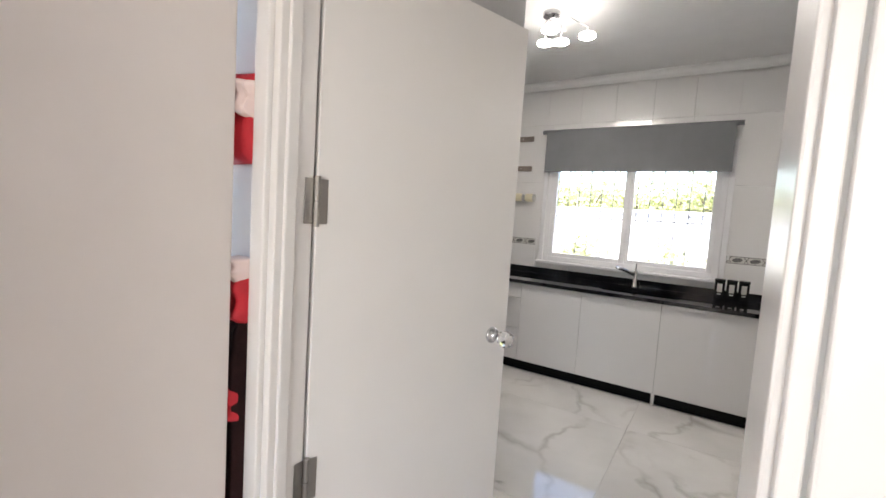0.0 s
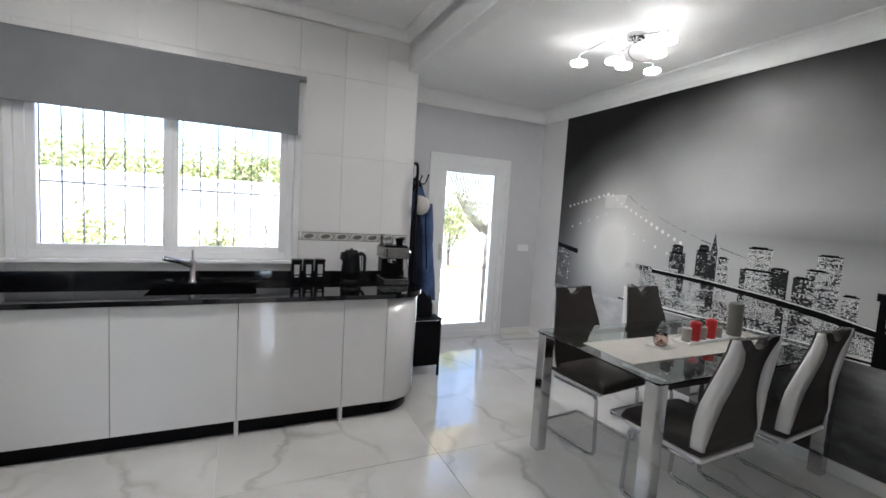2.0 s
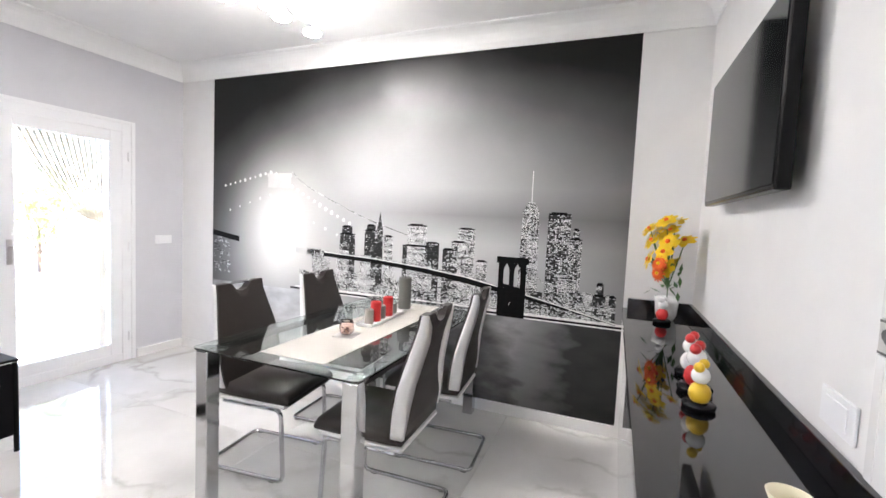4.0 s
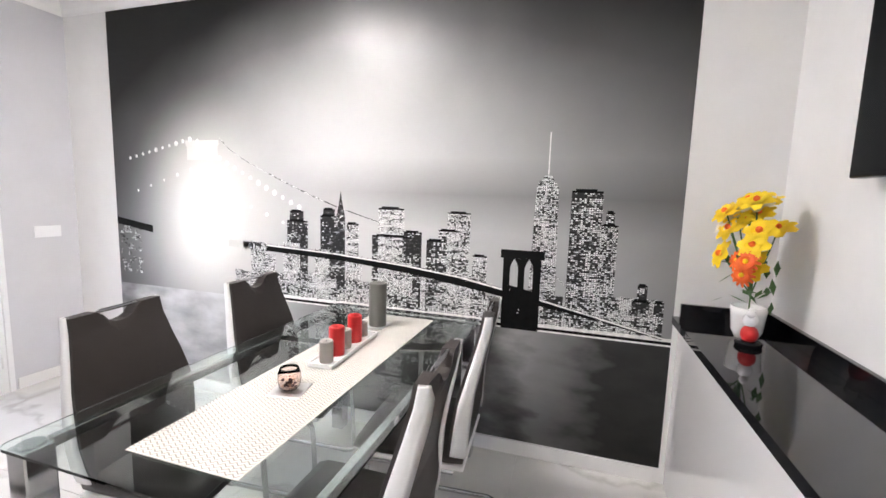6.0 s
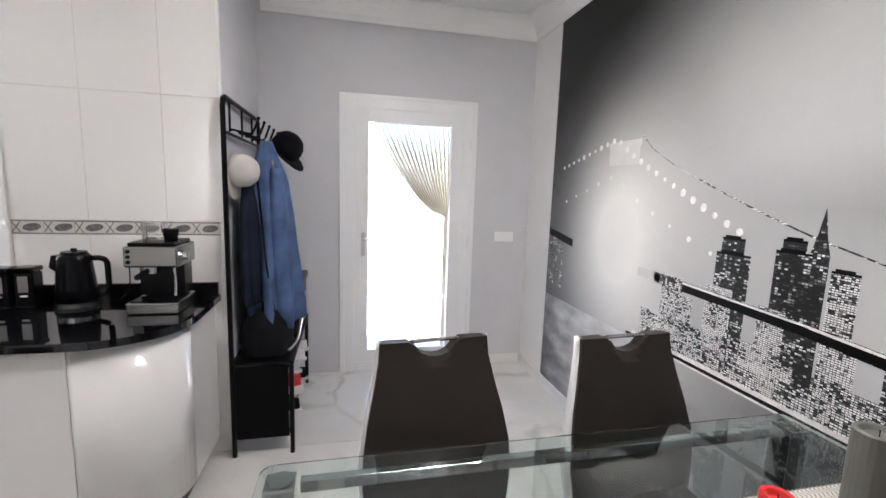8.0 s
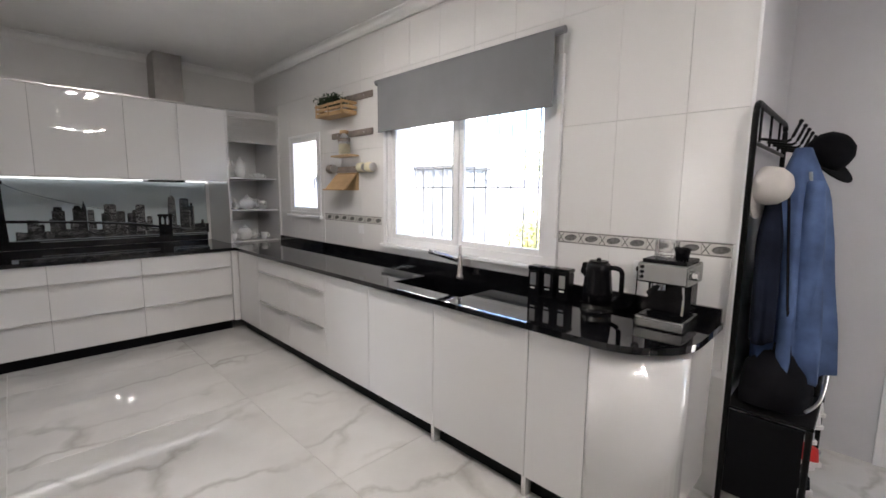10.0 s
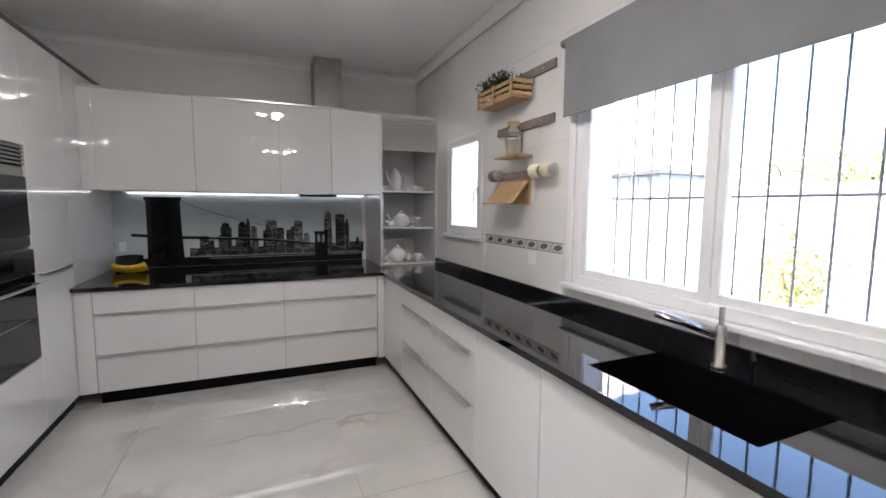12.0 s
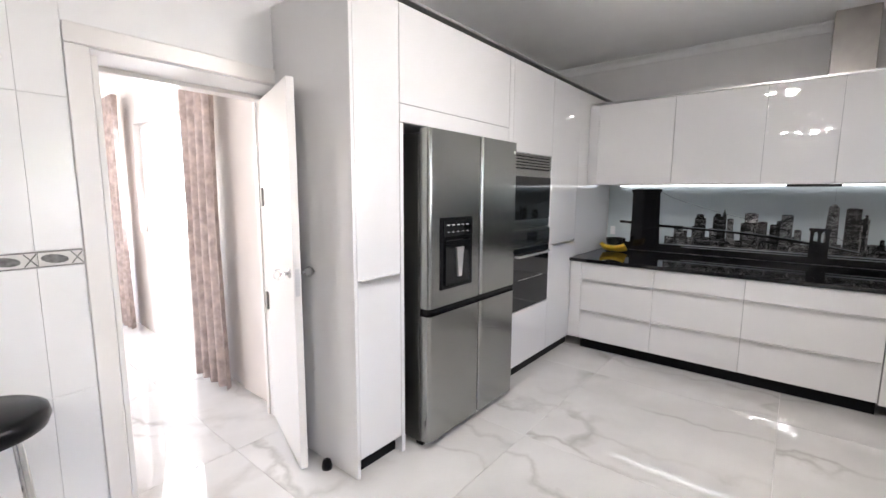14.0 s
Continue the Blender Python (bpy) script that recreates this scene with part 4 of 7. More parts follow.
        low = math_("MINIMUM", math_("MAXIMUM", math_("DIVIDE", math_("SUBTRACT", 1.12, z), 0.4), 0.0), 1.0)
        v = math_("ADD", v, math_("MULTIPLY", low, 0.08))
        gap = math_("MULTIPLY", math_("GREATER_THAN", math_("FRACT", cz_), 0.34), math_("GREATER_THAN", math_("FRACT", cy_), 0.16))
        v = math_("MULTIPLY", v, math_("ADD", math_("MULTIPLY", gap, 0.5), 0.5))
        t0 = 0.86 - lit * 0.46
        l.new(ramp(v, [(t0 - 0.14, 0.010), (t0, 0.06), (t0 + 0.07, 0.42), (t0 + 0.20, 0.85)]), b.inputs["Base Color"])
    b.inputs["Roughness"].default_value = rough
    b.inputs["Specular IOR Level"].default_value = 0.3 if rough > 0.2 else 0.35
    return m


def city(parent, at, sky_m, water_m, facade, facade_lit, dark, pale, u0, u1, v0, v1, tower_m, water_top=0.62, tower_pale=None):
    """The skyline picture, laid in flat layers; at(u, v, layer) gives the place on the wall."""
    def poly(bm, pts, layer):
        bm.faces.new([bm.verts.new(at(u, v, layer)) for u, v in pts])

    def rect(bm, a, b, c, d, layer):
        poly(bm, [(a, c), (b, c), (b, d), (a, d)], layer)

    bm = nb()
    rect(bm, u0, u1, water_top, v1, 0)
    part("sky", bm, sky_m, parent)
    bm = nb()
    rect(bm, u0, u1, v0, water_top, 0)
    part("water", bm, water_m, parent)
    # towers of the skyline: left, right, top, lit or not
    rows = [(1.46, 1.61, 1.16, 0), (1.48, 1.58, 1.22, 0), (1.70, 1.82, 1.20, 0), (1.72, 1.80, 1.24, 0), (1.88, 1.96, 1.16, 1), (2.09, 2.25, 1.26, 1),
            (2.05, 2.30, 1.10, 0), (2.25, 2.36, 1.13, 0), (2.39, 2.50, 1.09, 0), (2.46, 2.58, 1.15, 0), (2.51, 2.64, 1.25, 1), (2.66, 2.74, 1.02, 1),
            (3.16, 3.31, 1.37, 0), (3.31, 3.39, 1.22, 1), (3.33, 3.37, 1.28, 0), (3.48, 3.56, 0.85, 0), (3.50, 3.545, 0.93, 0), (3.58, 3.625, 0.85, 0)]
    for a, b, top, lit in rows:
        bm = nb()
        rect(bm, a, b, 0.66, top, 1.0 + a * 0.2)
        part("tower_block", bm, facade_lit if lit else facade, parent, "printed lit tower block" if lit else "printed dark tower block")
        bm = nb()
        rect(bm, a + 0.12 * (b - a), b - 0.2 * (b - a), top - 0.001, top + 0.008, 1.85)
        rect(bm, a, b, top - 0.008, top, 1.86)
        part("roofline", bm, dark, parent)
    bm = nb()
    poly(bm, [(1.81, 0.7), (1.87, 0.7), (1.87, 1.20), (1.855, 1.26), (1.84, 1.34), (1.825, 1.26), (1.81, 1.20)], 1.7)
    part("pointed_tower", bm, facade, parent)
    bm = nb()
    poly(bm, [(2.965, 0.7), (3.11, 0.7), (3.095, 1.38), (3.075, 1.41), (3.0, 1.41), (2.985, 1.38)], 1.7)
    poly(bm, [(3.01, 1.411), (3.07, 1.411), (3.06, 1.435), (3.02, 1.435)], 1.7)
    part("tall_tower", bm, facade_lit, parent, "printed brightly lit tall tower")
    bm = nb()
    rect(bm, 3.0375, 3.0425, 1.436, 1.64, 1.7)
    part("mast", bm, pale, parent)
    rng = random.Random(4)
    # low city in front, lit
    bm = nb()
    u = 1.05
    while u < 3.60:
        w = rng.uniform(0.05, 0.13)
        rect(bm, u, min(u + w, 3.62), 0.665, 0.665 + rng.uniform(0.12, 0.40 if u < 2.7 else 0.2), 1.1 + rng.uniform(0, 0.5))
        u += w * 0.98
    tagged(part("low_city", bm, facade_lit, parent, "printed rows of lit low buildings"), kind="stuff")
    bm = nb()
    u = 1.4
    while u < 3.55:
        w = rng.uniform(0.06, 0.15)
        rect(bm, u, min(u + w, 3.6), 0.668, 0.668 + rng.uniform(0.05, 0.17), 2.3)
        u += w * rng.uniform(1.2, 2.4)
    tagged(part("low_city", bm, facade, parent, "printed dark low buildings"), kind="stuff")
    bm = nb()
    rect(bm, 1.0, 3.67 if u1 > 3.6 else u1, 0.655, 0.672, 2.5)
    part("quay_light", bm, pale, parent)
    bm = nb()
    rect(bm, 1.3, u1, 0.622, 0.634, 2.5)
    part("quay_light", bm, pale, parent)
    bm = nb()
    rect(bm, 0.95, u1, 0.634, 0.655, 2.5)
    part("quay", bm, dark, parent)
    # bridge
    bm = nb()
    top = [(0.0, 1.12), (0.34, 1.07), (0.9, 1.02), (1.3, 0.998), (1.84, 0.972), (2.28, 0.935), (2.60, 0.895), (3.04, 0.81), (3.33, 0.745), (3.63, 0.675)]
    th = [0.05, 0.05, 0.05, 0.045, 0.042, 0.048, 0.055, 0.04, 0.022, 0.014]
    segs = range(len(top) - 1)
    for i in segs:
        if tower_m is None and i in (1, 2):
            if i == 1:
                part("bridge_deck", bm, dark, parent)
                bm = nb()
            continue
        (a, c), (b, d) = top[i], top[i + 1]
        if a < u0 or b > u1 + 0.01:
            continue
        poly(bm, [(a, c - th[i]), (b, d - th[i + 1]), (b, d), (a, c)], 2.8)
    part("bridge_deck", bm, dark, parent)
    bm = nb()
    for (a, c), (b, d) in zip(top[3:], top[4:]):
        if b <= u1 + 0.01:
            poly(bm, [(a, c - 0.012), (b, d - 0.01), (b, d - 0.002), (a, c - 0.002)], 3.0)
    part("deck_light_line", bm, pale, parent)
    bm = nb()
    poly(bm, [(2.83, 0.62), (3.03, 0.62), (3.03, 0.84), (2.83, 0.88)], 3.1)
    part("bridge_tower", bm, dark, parent, "printed dark stone bridge tower")
    for a, b in ((2.83, 2.868), (2.91, 2.945), (2.99, 3.03)):
        bm = nb()
        rect(bm, a, b, 0.80, 1.02, 3.2)
        part("tower_leg", bm, dark, parent)
    for a, b in ((2.868, 2.91), (2.945, 2.99)):
        m = (a + b) / 2
        bm = nb()
        poly(bm, [(a, 0.965), (a + 0.006, 0.99), (m, 1.0195), (b - 0.006, 0.99), (b, 0.965), (b, 1.0195), (b, 1.02), (a, 1.02)], 3.25)
        part("tower_arch", bm, dark, parent)
    bm = nb()
    rect(bm, 2.815, 3.045, 1.0201, 1.066, 3.2)
    part("tower_cap", bm, dark, parent)
    lights = random.Random(8)
    for where in ("deck", "quay"):
        bm = nb()
        for i in range(34 if where == "deck" else 44):
            u = lights.uniform(1.25, min(3.55, u1 - 0.05))
            if where == "deck":
                k = max(q for q in segs if top[q][0] <= u)
                (a, c), (b, d) = top[k], top[k + 1]
                v = c + (u - a) / (b - a) * (d - c) + lights.uniform(0.0, 0.02)
            else:
                v = 0.672 + lights.random() ** 2 * 0.10
            r = 0.004 + 0.006 * lights.random() ** 3
            pts = []
            for q in range(16):
                rr = r * (1.0 if q % 4 == 0 else 0.42 if q % 2 == 0 else 0.36)
                pts.append((u + rr * math.cos(q * math.pi / 8), v + rr * math.sin(q * math.pi / 8)))
            poly(bm, pts, 3.6 + 0.005 * i)
        tagged(part("street_lights", bm, pale, parent, "printed small white star-shaped lights"), kind="stuff")
    bm = nb()
    for i in range(26):
        a, b = i / 26, (i + 1) / 26
        def cab(t):
            return 0.95 + t * 1.88, 1.63 - 0.62 * t ** 0.72 - 0.02 * math.sin(t * 3)
        (p, q), (r, s) = cab(a), cab(b)
        if i < 16:
            poly(bm, [(p, q - 0.004), (r, s - 0.004), (r, s + 0.002), (p, q + 0.002)], 0.6)
    part("cable", bm, facade_lit if tower_m is None else dark, parent)
    bm = nb()
    for i in range(10):
        t, t2 = i / 10, (i + 1) / 10
        poly(bm, [(3.03 + 0.55 * t, 1.05 - 0.38 * t ** 0.6), (3.03 + 0.55 * t2, 1.05 - 0.38 * t2 ** 0.6), (3.03 + 0.55 * t2, 1.056 - 0.38 * t2 ** 0.6), (3.03 + 0.55 * t, 1.056 - 0.38 * t ** 0.6)], 3.0)
    part("cable", bm, facade_lit if tower_m is None else dark, parent)
    if tower_m is None:
        bm = nb()
        for i in range(24):
            t = i / 24
            u = 0.16 + t * 1.45
            v = (1.51 + 0.13 * (u - 0.16) / 0.6) if u < 0.76 else 1.62 - 0.42 * ((u - 0.76) / 0.9) ** 0.85
            r = 0.010 + 0.007 * rng.random()
            poly(bm, [(u + r * math.cos(k * math.pi / 4), v + r * math.sin(k * math.pi / 4)) for k in range(8)], 0.9)
            if i % 2:
                v2 = v - 0.22 + 0.08 * t
                poly(bm, [(u + r * 0.8 * math.cos(k * math.pi / 4), v2 + r * 0.8 * math.sin(k * math.pi / 4)) for k in range(8)], 0.9)
        tagged(part("cable_lights", bm, pale, parent), kind="stuff")
        bm = nb()
        poly(bm, [(0.675, 1.50), (0.93, 1.50), (0.93, 1.585), (0.94, 1.59), (0.94, 1.62), (0.665, 1.62), (0.665, 1.59), (0.675, 1.585)], 0.7)
        for a, b, m in ((1.0, 1.16, tower_pale), (1.12, 1.31, facade)):
            bm2 = nb()
            poly(bm2, [(a, 0.965 - (a - 1) * 0.03), (b, 0.965 - (b - 1) * 0.05), (b, 1.012 - (b - 1) * 0.05), (a, 1.012 - (a - 1) * 0.03)], 2.7)
            part("hazy_deck", bm2, m, parent)
        part("hazy_bridge_tower", bm, tower_pale, parent, "printed pale hazy bridge tower and deck")
    else:
        bm = nb()
        poly(bm, [(0.52, 0.62), (0.98, 0.62), (0.96, 1.10), (0.95, 1.60), (0.97, 1.605), (0.97, 1.66), (0.51, 1.66), (0.51, 1.605), (0.53, 1.60), (0.53, 1.10)], 3.3)
        part("bridge_tower", bm, tower_m, parent, "printed large black bridge tower")


P_SKY = print_mat("print_sky", "sky")
P_WATER = print_mat("print_water", "water")
P_FAC = print_mat("print_dark_facade", "facade", lit=0.42)
P_LIT = print_mat("print_lit_facade", "facade", lit=0.78, size=0.8)
P_DARK = mat("print_black", (0.004, 0.004, 0.004), 0.45, vary=0.3, scale=30, spec=0.1)
P_PALE = mat("print_pale", (0.75, 0.74, 0.72), 0.38, vary=0.2, scale=30, spec=0.35)
mural = thing("wall_mural", XM, 3.05, 0, "black and white wallpaper mural of a night city skyline", "mural")
MURAL_V = ((0.0, 0.08), (0.62, 0.712), (0.655, 0.737), (1.0, 1.075), (1.26, 1.332), (1.41, 1.503), (1.64, 1.745), (2.545, 2.592))


def mural_at(u, v, k):
    """A place on the wall; the heights are stretched a little from those of the drawing."""
    for (a, c), (b, d) in zip(MURAL_V, MURAL_V[1:]):
        if v <= b:
            break
    return XM - 0.0022 - 0.0004 * k, 4.858 - 0.994 * u, c + (v - a) / (b - a) * (d - c)



city(mural, mural_at, P_SKY, P_WATER, P_FAC, P_LIT, P_DARK, P_PALE, 0.0, 3.67, 0.001, 2.545, None, tower_pale=mat("print_pale_grey", (0.60, 0.59, 0.57), 0.38, vary=0.05, scale=14, spec=0.3))
# trees and haze at the mural's edge
bm = nb()
rng = random.Random(2)
for i in range(60):
    u, v, r = rng.uniform(0.02, 0.22), rng.uniform(0.72, 1.06), rng.uniform(0.006, 0.02)
    bm.faces.new([bm.verts.new(mural_at(u + r * math.cos(k * 1.05), v + r * math.sin(k * 1.05), 1.0 + i * 0.01)) for k in range(6)])
tagged(part("foliage", bm, P_LIT, mural), kind="stuff")

B_SKY = print_mat("glass_print_sky", "plain_sky", tint=(0.86, 0.97, 1.0), rough=0.06)
B_WATER = mat("glass_print_water", (0.006, 0.006, 0.007), 0.06, spec=0.35)
B_FAC = print_mat("glass_print_dark_facade", "facade", rough=0.06, size=0.5, lit=0.30, gain=0.35)
B_LIT = print_mat("glass_print_facade", "facade", rough=0.06, size=0.5, lit=0.55, gain=0.55)
B_DARK = mat("glass_print_black", (0.005, 0.005, 0.006), 0.06, spec=0.35)
B_PALE = mat("glass_print_pale", (0.30, 0.33, 0.35), 0.06)
splash = thing("backsplash", XB, 2.57, 0.98, "glossy glass backsplash printed with a grey city skyline and bridge", "backsplash")
splash_at = lambda u, v, k: (XB + 0.0065 + 0.0002 * k, 1.385 + 0.644 * u, 0.99 + (v - 0.72) * 0.565)
city(splash, splash_at, B_SKY, B_WATER, B_FAC, B_LIT, B_DARK, B_PALE, 0.14, 3.60, 0.52, 1.72, B_DARK, 0.66)
part("glass_backing", box(nb(), XB + 0.001, XB + 0.006, 1.473, 3.705, ZT + 0.002, ZU0 - 0.008), B_WATER, splash)


# ---- table and chairs ----
table = thing("dining_table", 2.13, 2.60, 0, "rectangular glass dining table with square chrome legs", "table")
TX0, TX1, TY0, TY1, TZ = 1.43, 3.03, 2.14, 3.03, 0.755


def rect_round(x0, x1, y0, y1, r, n=5):
    pts = []
    for cx, cy, a0 in ((x1 - r, y1 - r, 0), (x0 + r, y1 - r, 90), (x0 + r, y0 + r, 180), (x1 - r, y0 + r, 270)):
        for i in range(n + 1):
            a = radians(a0 + 90 * i / n)
            pts.append((cx + r * math.cos(a), cy + r * math.sin(a)))
    return pts


part("tabletop", prism(nb(), rect_round(TX0, TX1, TY0, TY1, 0.035), "z", TZ - 0.008, TZ), M_TABLEGLASS, table, "clear greenish glass tabletop")
for lx, ly in ((TX0 + 0.01, TY1 - 0.09), (TX0 + 0.01, TY0 + 0.01), (TX1 - 0.09, TY1 - 0.09), (TX1 - 0.09, TY0 + 0.01)):
    bm = box(nb(), lx + 0.004, lx + 0.074, ly + 0.004, ly + 0.074, 0.0, TZ - 0.016, 0.004)
    lathe(bm, [(0.03, 0), (0.03, 0.005)], lx + 0.04, ly + 0.04, TZ - 0.0157, 16)
    part("leg", bm, M_CHROME, table, "square polished chrome leg")
bm = nb()
box(bm, TX0 + 0.095, TX1 - 0.095, TY0 + 0.03, TY0 + 0.055, TZ - 0.05, TZ - 0.02, 0.002)
part("rail", bm, M_CHROME, table)
bm = nb()
box(bm, TX0 + 0.095, TX1 - 0.095, TY1 - 0.055, TY1 - 0.03, TZ - 0.05, TZ - 0.02, 0.002)
part("rail", bm, M_CHROME, table)


def make_chair():
    """A cantilever chair that faces -y; its back stands at +y."""
    ch = thing("dining_chair", 0, 0, 0, "dark grey and white leather cantilever dining chair with a chrome frame", "chair", "chairs round the dining table")
    # back and seat follow one bent line: (y, z, half width, thickness)
    line = [(0.175, 0.985, 0.160, 0.030), (0.168, 0.93, 0.163, 0.034), (0.150, 0.85, 0.178, 0.038), (0.128, 0.76, 0.198, 0.042), (0.108, 0.67, 0.212, 0.048), (0.098, 0.58, 0.215, 0.055), (0.092, 0.50, 0.206, 0.062), (0.086, 0.455, 0.196, 0.062)]

    def slab(bm, w_in, w_out, d0, d1, skip=0, ins=0.0):
        for s in ((-1, 1) if w_out is not None else (0,)):
            rings = []
            for i, (y, z, w, t) in enumerate(line[skip:]):
                if s == 0:
                    xa, xb = -(w - w_in), (w - w_in)
                else:
                    xa, xb = s * (w - w_in), s * (w - w_out)
                xa, xb = min(xa, xb), max(xa, xb)
                ya, yb = y + d0 * t, y + d1 * t
                rings.append([bm.verts.new(p) for p in ((xa, ya, z), (xb, ya, z), (xb, yb, z), (xa, yb, z))])
            for a, b in zip(rings, rings[1:]):
                for k in range(4):
                    j = (k + 1) % 4
                    bm.faces.new((a[k], a[j], b[j], b[k]))
            bm.faces.new(rings[0])
            bm.faces.new(list(reversed(rings[-1])))
    # front and rear leather of the back with the grip hole
    bm = nb()
    cols = 16
    hole_w, hole_d = 0.062, 0.050
    grid = {}
    fine = []
    for (y0, z0, w0, t0), (y1, z1, w1, t1) in zip(line, line[1:]):
        steps = 3 if z0 > 0.86 else 2
        for k in range(steps):
            f = k / steps
            fine.append((y0 + (y1 - y0) * f, z0 + (z1 - z0) * f, w0 + (w1 - w0) * f, t0 + (t1 - t0) * f))
    fine.append(line[-1])
    for side in (0, 1):
        for i, (y, z, w, t) in enumerate(fine):
            for c in range(cols + 1):
                x = -w + 2 * w * c / cols
                zz = z
                if i == 0 and abs(x) < hole_w:
                    zz = z - hole_d * math.sqrt(max(0, 1 - (x / hole_w) ** 2))
                elif i > 0 and z > 0.89 and abs(x) < hole_w:
                    zz = min(z, 0.985 - hole_d * math.sqrt(max(0, 1 - (x / hole_w) ** 2)) - 0.006 * i)
                bulge = 0.006 * (1 - (x / w) ** 2)
                grid[side, i, c] = bm.verts.new((x, y - t / 2 - bulge if side == 0 else y + t / 2 + bulge, zz))
    for side in (0, 1):
        for i in range(len(fine) - 1):
            for c in range(cols):
                q = (grid[side, i, c], grid[side, i, c + 1], grid[side, i + 1, c + 1], grid[side, i + 1, c])
                bm.faces.new(q)
    for i in range(len(fine) - 1):
        bm.faces.new((grid[0, i, 0], grid[0, i + 1, 0], grid[1, i + 1, 0], grid[1, i, 0]))
        bm.faces.new((grid[0, i, cols], grid[0, i + 1, cols], grid[1, i + 1, cols], grid[1, i, cols]))
    for c in range(cols):
        bm.faces.new((grid[0, 0, c], grid[0, 0, c + 1], grid[1, 0, c + 1], grid[1, 0, c]))
        n_ = len(fine) - 1
        bm.faces.new((grid[0, n_, c], grid[0, n_, c + 1], grid[1, n_, c + 1], grid[1, n_, c]))
    part("backrest", bm, M_LEATHER, ch, "dark grey leather backrest with a grip hole", smooth=False)
    # white bolsters that widen downwards behind the edges
    for s in (-1, 1):
        bm = nb()
        rings = []
        for i, (y, z, w, t) in enumerate(fine):
            f = i / (len(fine) - 1)
            wid = 0.012 + 0.095 * math.sin(math.pi * min(1, f * 1.08)) ** 1.2
            xo, xi = s * (w + 0.005), s * (w * 0.95)
            xr = s * (w - wid)
            rings.append([bm.verts.new(p) for p in ((xi, y - t / 2 + 0.010, z), (xo, y - t / 2 + 0.012, z), (xo + s * 0.002, y, z), (xo, y + t / 2 + 0.004, z), (xr, y + t / 2 + 0.009, z), (xi, y + t / 2 - 0.001, z))])
        for a, b in zip(rings, rings[1:]):
            for k in range(6):
                j = (k + 1) % 6
                bm.faces.new((a[k], a[j], b[j], b[k]))
        bm.faces.new(rings[0])
        bm.faces.new(list(reversed(rings[-1])))
        part("side_bolster", bm, M_WLEATHER, ch, "white leather edge", smooth=True)
    bm = nb()
    tube(bm, [(-0.075, 0.175, 0.978), (-0.06, 0.175, 0.981), (0.06, 0.175, 0.981), (0.075, 0.175, 0.978)], 0.007, 8)
    part("grip", bm, M_CHROME, ch)
    # seat
    bm = nb()
    sy = [0.115, 0.06, -0.06, -0.18, -0.27, -0.305, -0.318, -0.300]
    szt = [0.475, 0.482, 0.480, 0.482, 0.480, 0.466, 0.445, 0.425]
    szb = [0.425, 0.420, 0.418, 0.416, 0.416, 0.416, 0.418, 0.420]
    rings = []
    for y, a, b in zip(sy, szt, szb):
        w = 0.190 + 0.008 * (0.1 - y)
        rings.append([bm.verts.new(p) for p in ((-w, y, b), (-w - 0.004, y, (a + b) / 2), (-w + 0.012, y, a), (0, y, a + 0.006), (w - 0.012, y, a), (w + 0.004, y, (a + b) / 2), (w, y, b))])
    for a, b in zip(rings, rings[1:]):
        for k in range(7):
            j = (k + 1) % 7
            bm.faces.new((a[k], a[j], b[j], b[k]))
    bm.faces.new(rings[0])
    bm.faces.new(list(reversed(rings[-1])))
    part("seat", bm, M_LEATHER, ch, "dark grey leather seat", smooth=True)
    bm = nb()
    box(bm, -0.196, 0.196, -0.295, 0.12, 0.395, 0.4145, 0.006)
    part("seat_edge", bm, M_WLEATHER, ch, "white leather edge under the seat")
    # chrome frame
    bm = nb()
    r = 0.011
    pts = [(-0.185, 0.08, 0.384), (-0.185, -0.265, 0.384), (-0.185, -0.285, r), (-0.185, 0.205, r), (0.185, 0.205, r), (0.185, -0.285, r), (0.185, -0.265, 0.384), (0.185, 0.08, 0.384)]
    tube(bm, rounded(pts, 0.04, 5), r, 10)
    part("frame", bm, M_CHROME, ch, "bent chrome tube frame", smooth=True)
    bm = nb()
    tube(bm, [(-0.185, -0.05, 0.384), (0.185, -0.05, 0.384)], 0.009, 8)
    part("stretcher", bm, M_CHROME, ch)
    for fx in (-0.185, 0.185):
        bm = nb()
        for fy in (-0.22, 0.17):
            box(bm, fx - 0.008, fx + 0.008, fy - 0.015, fy + 0.015, 0.0, 0.004)
        part("foot_pad", bm, M_BLACKPLASTIC, ch)
    for o in ch.children:
        o.data.transform(Matrix.Diagonal((1.08, 1, 0.995, 1)))
    return ch


chair = make_chair()
copies = [(2.545, 3.03, 4), (1.845, 2.18, 182), (2.45, 2.16, 184)]
for x, y, r in copies:
    copy_thing(chair, pose(x, y, 0, 0, 0, r))
chair.location = (1.915, 3.075, 0)
chair.rotation_euler = (0, 0, radians(6))

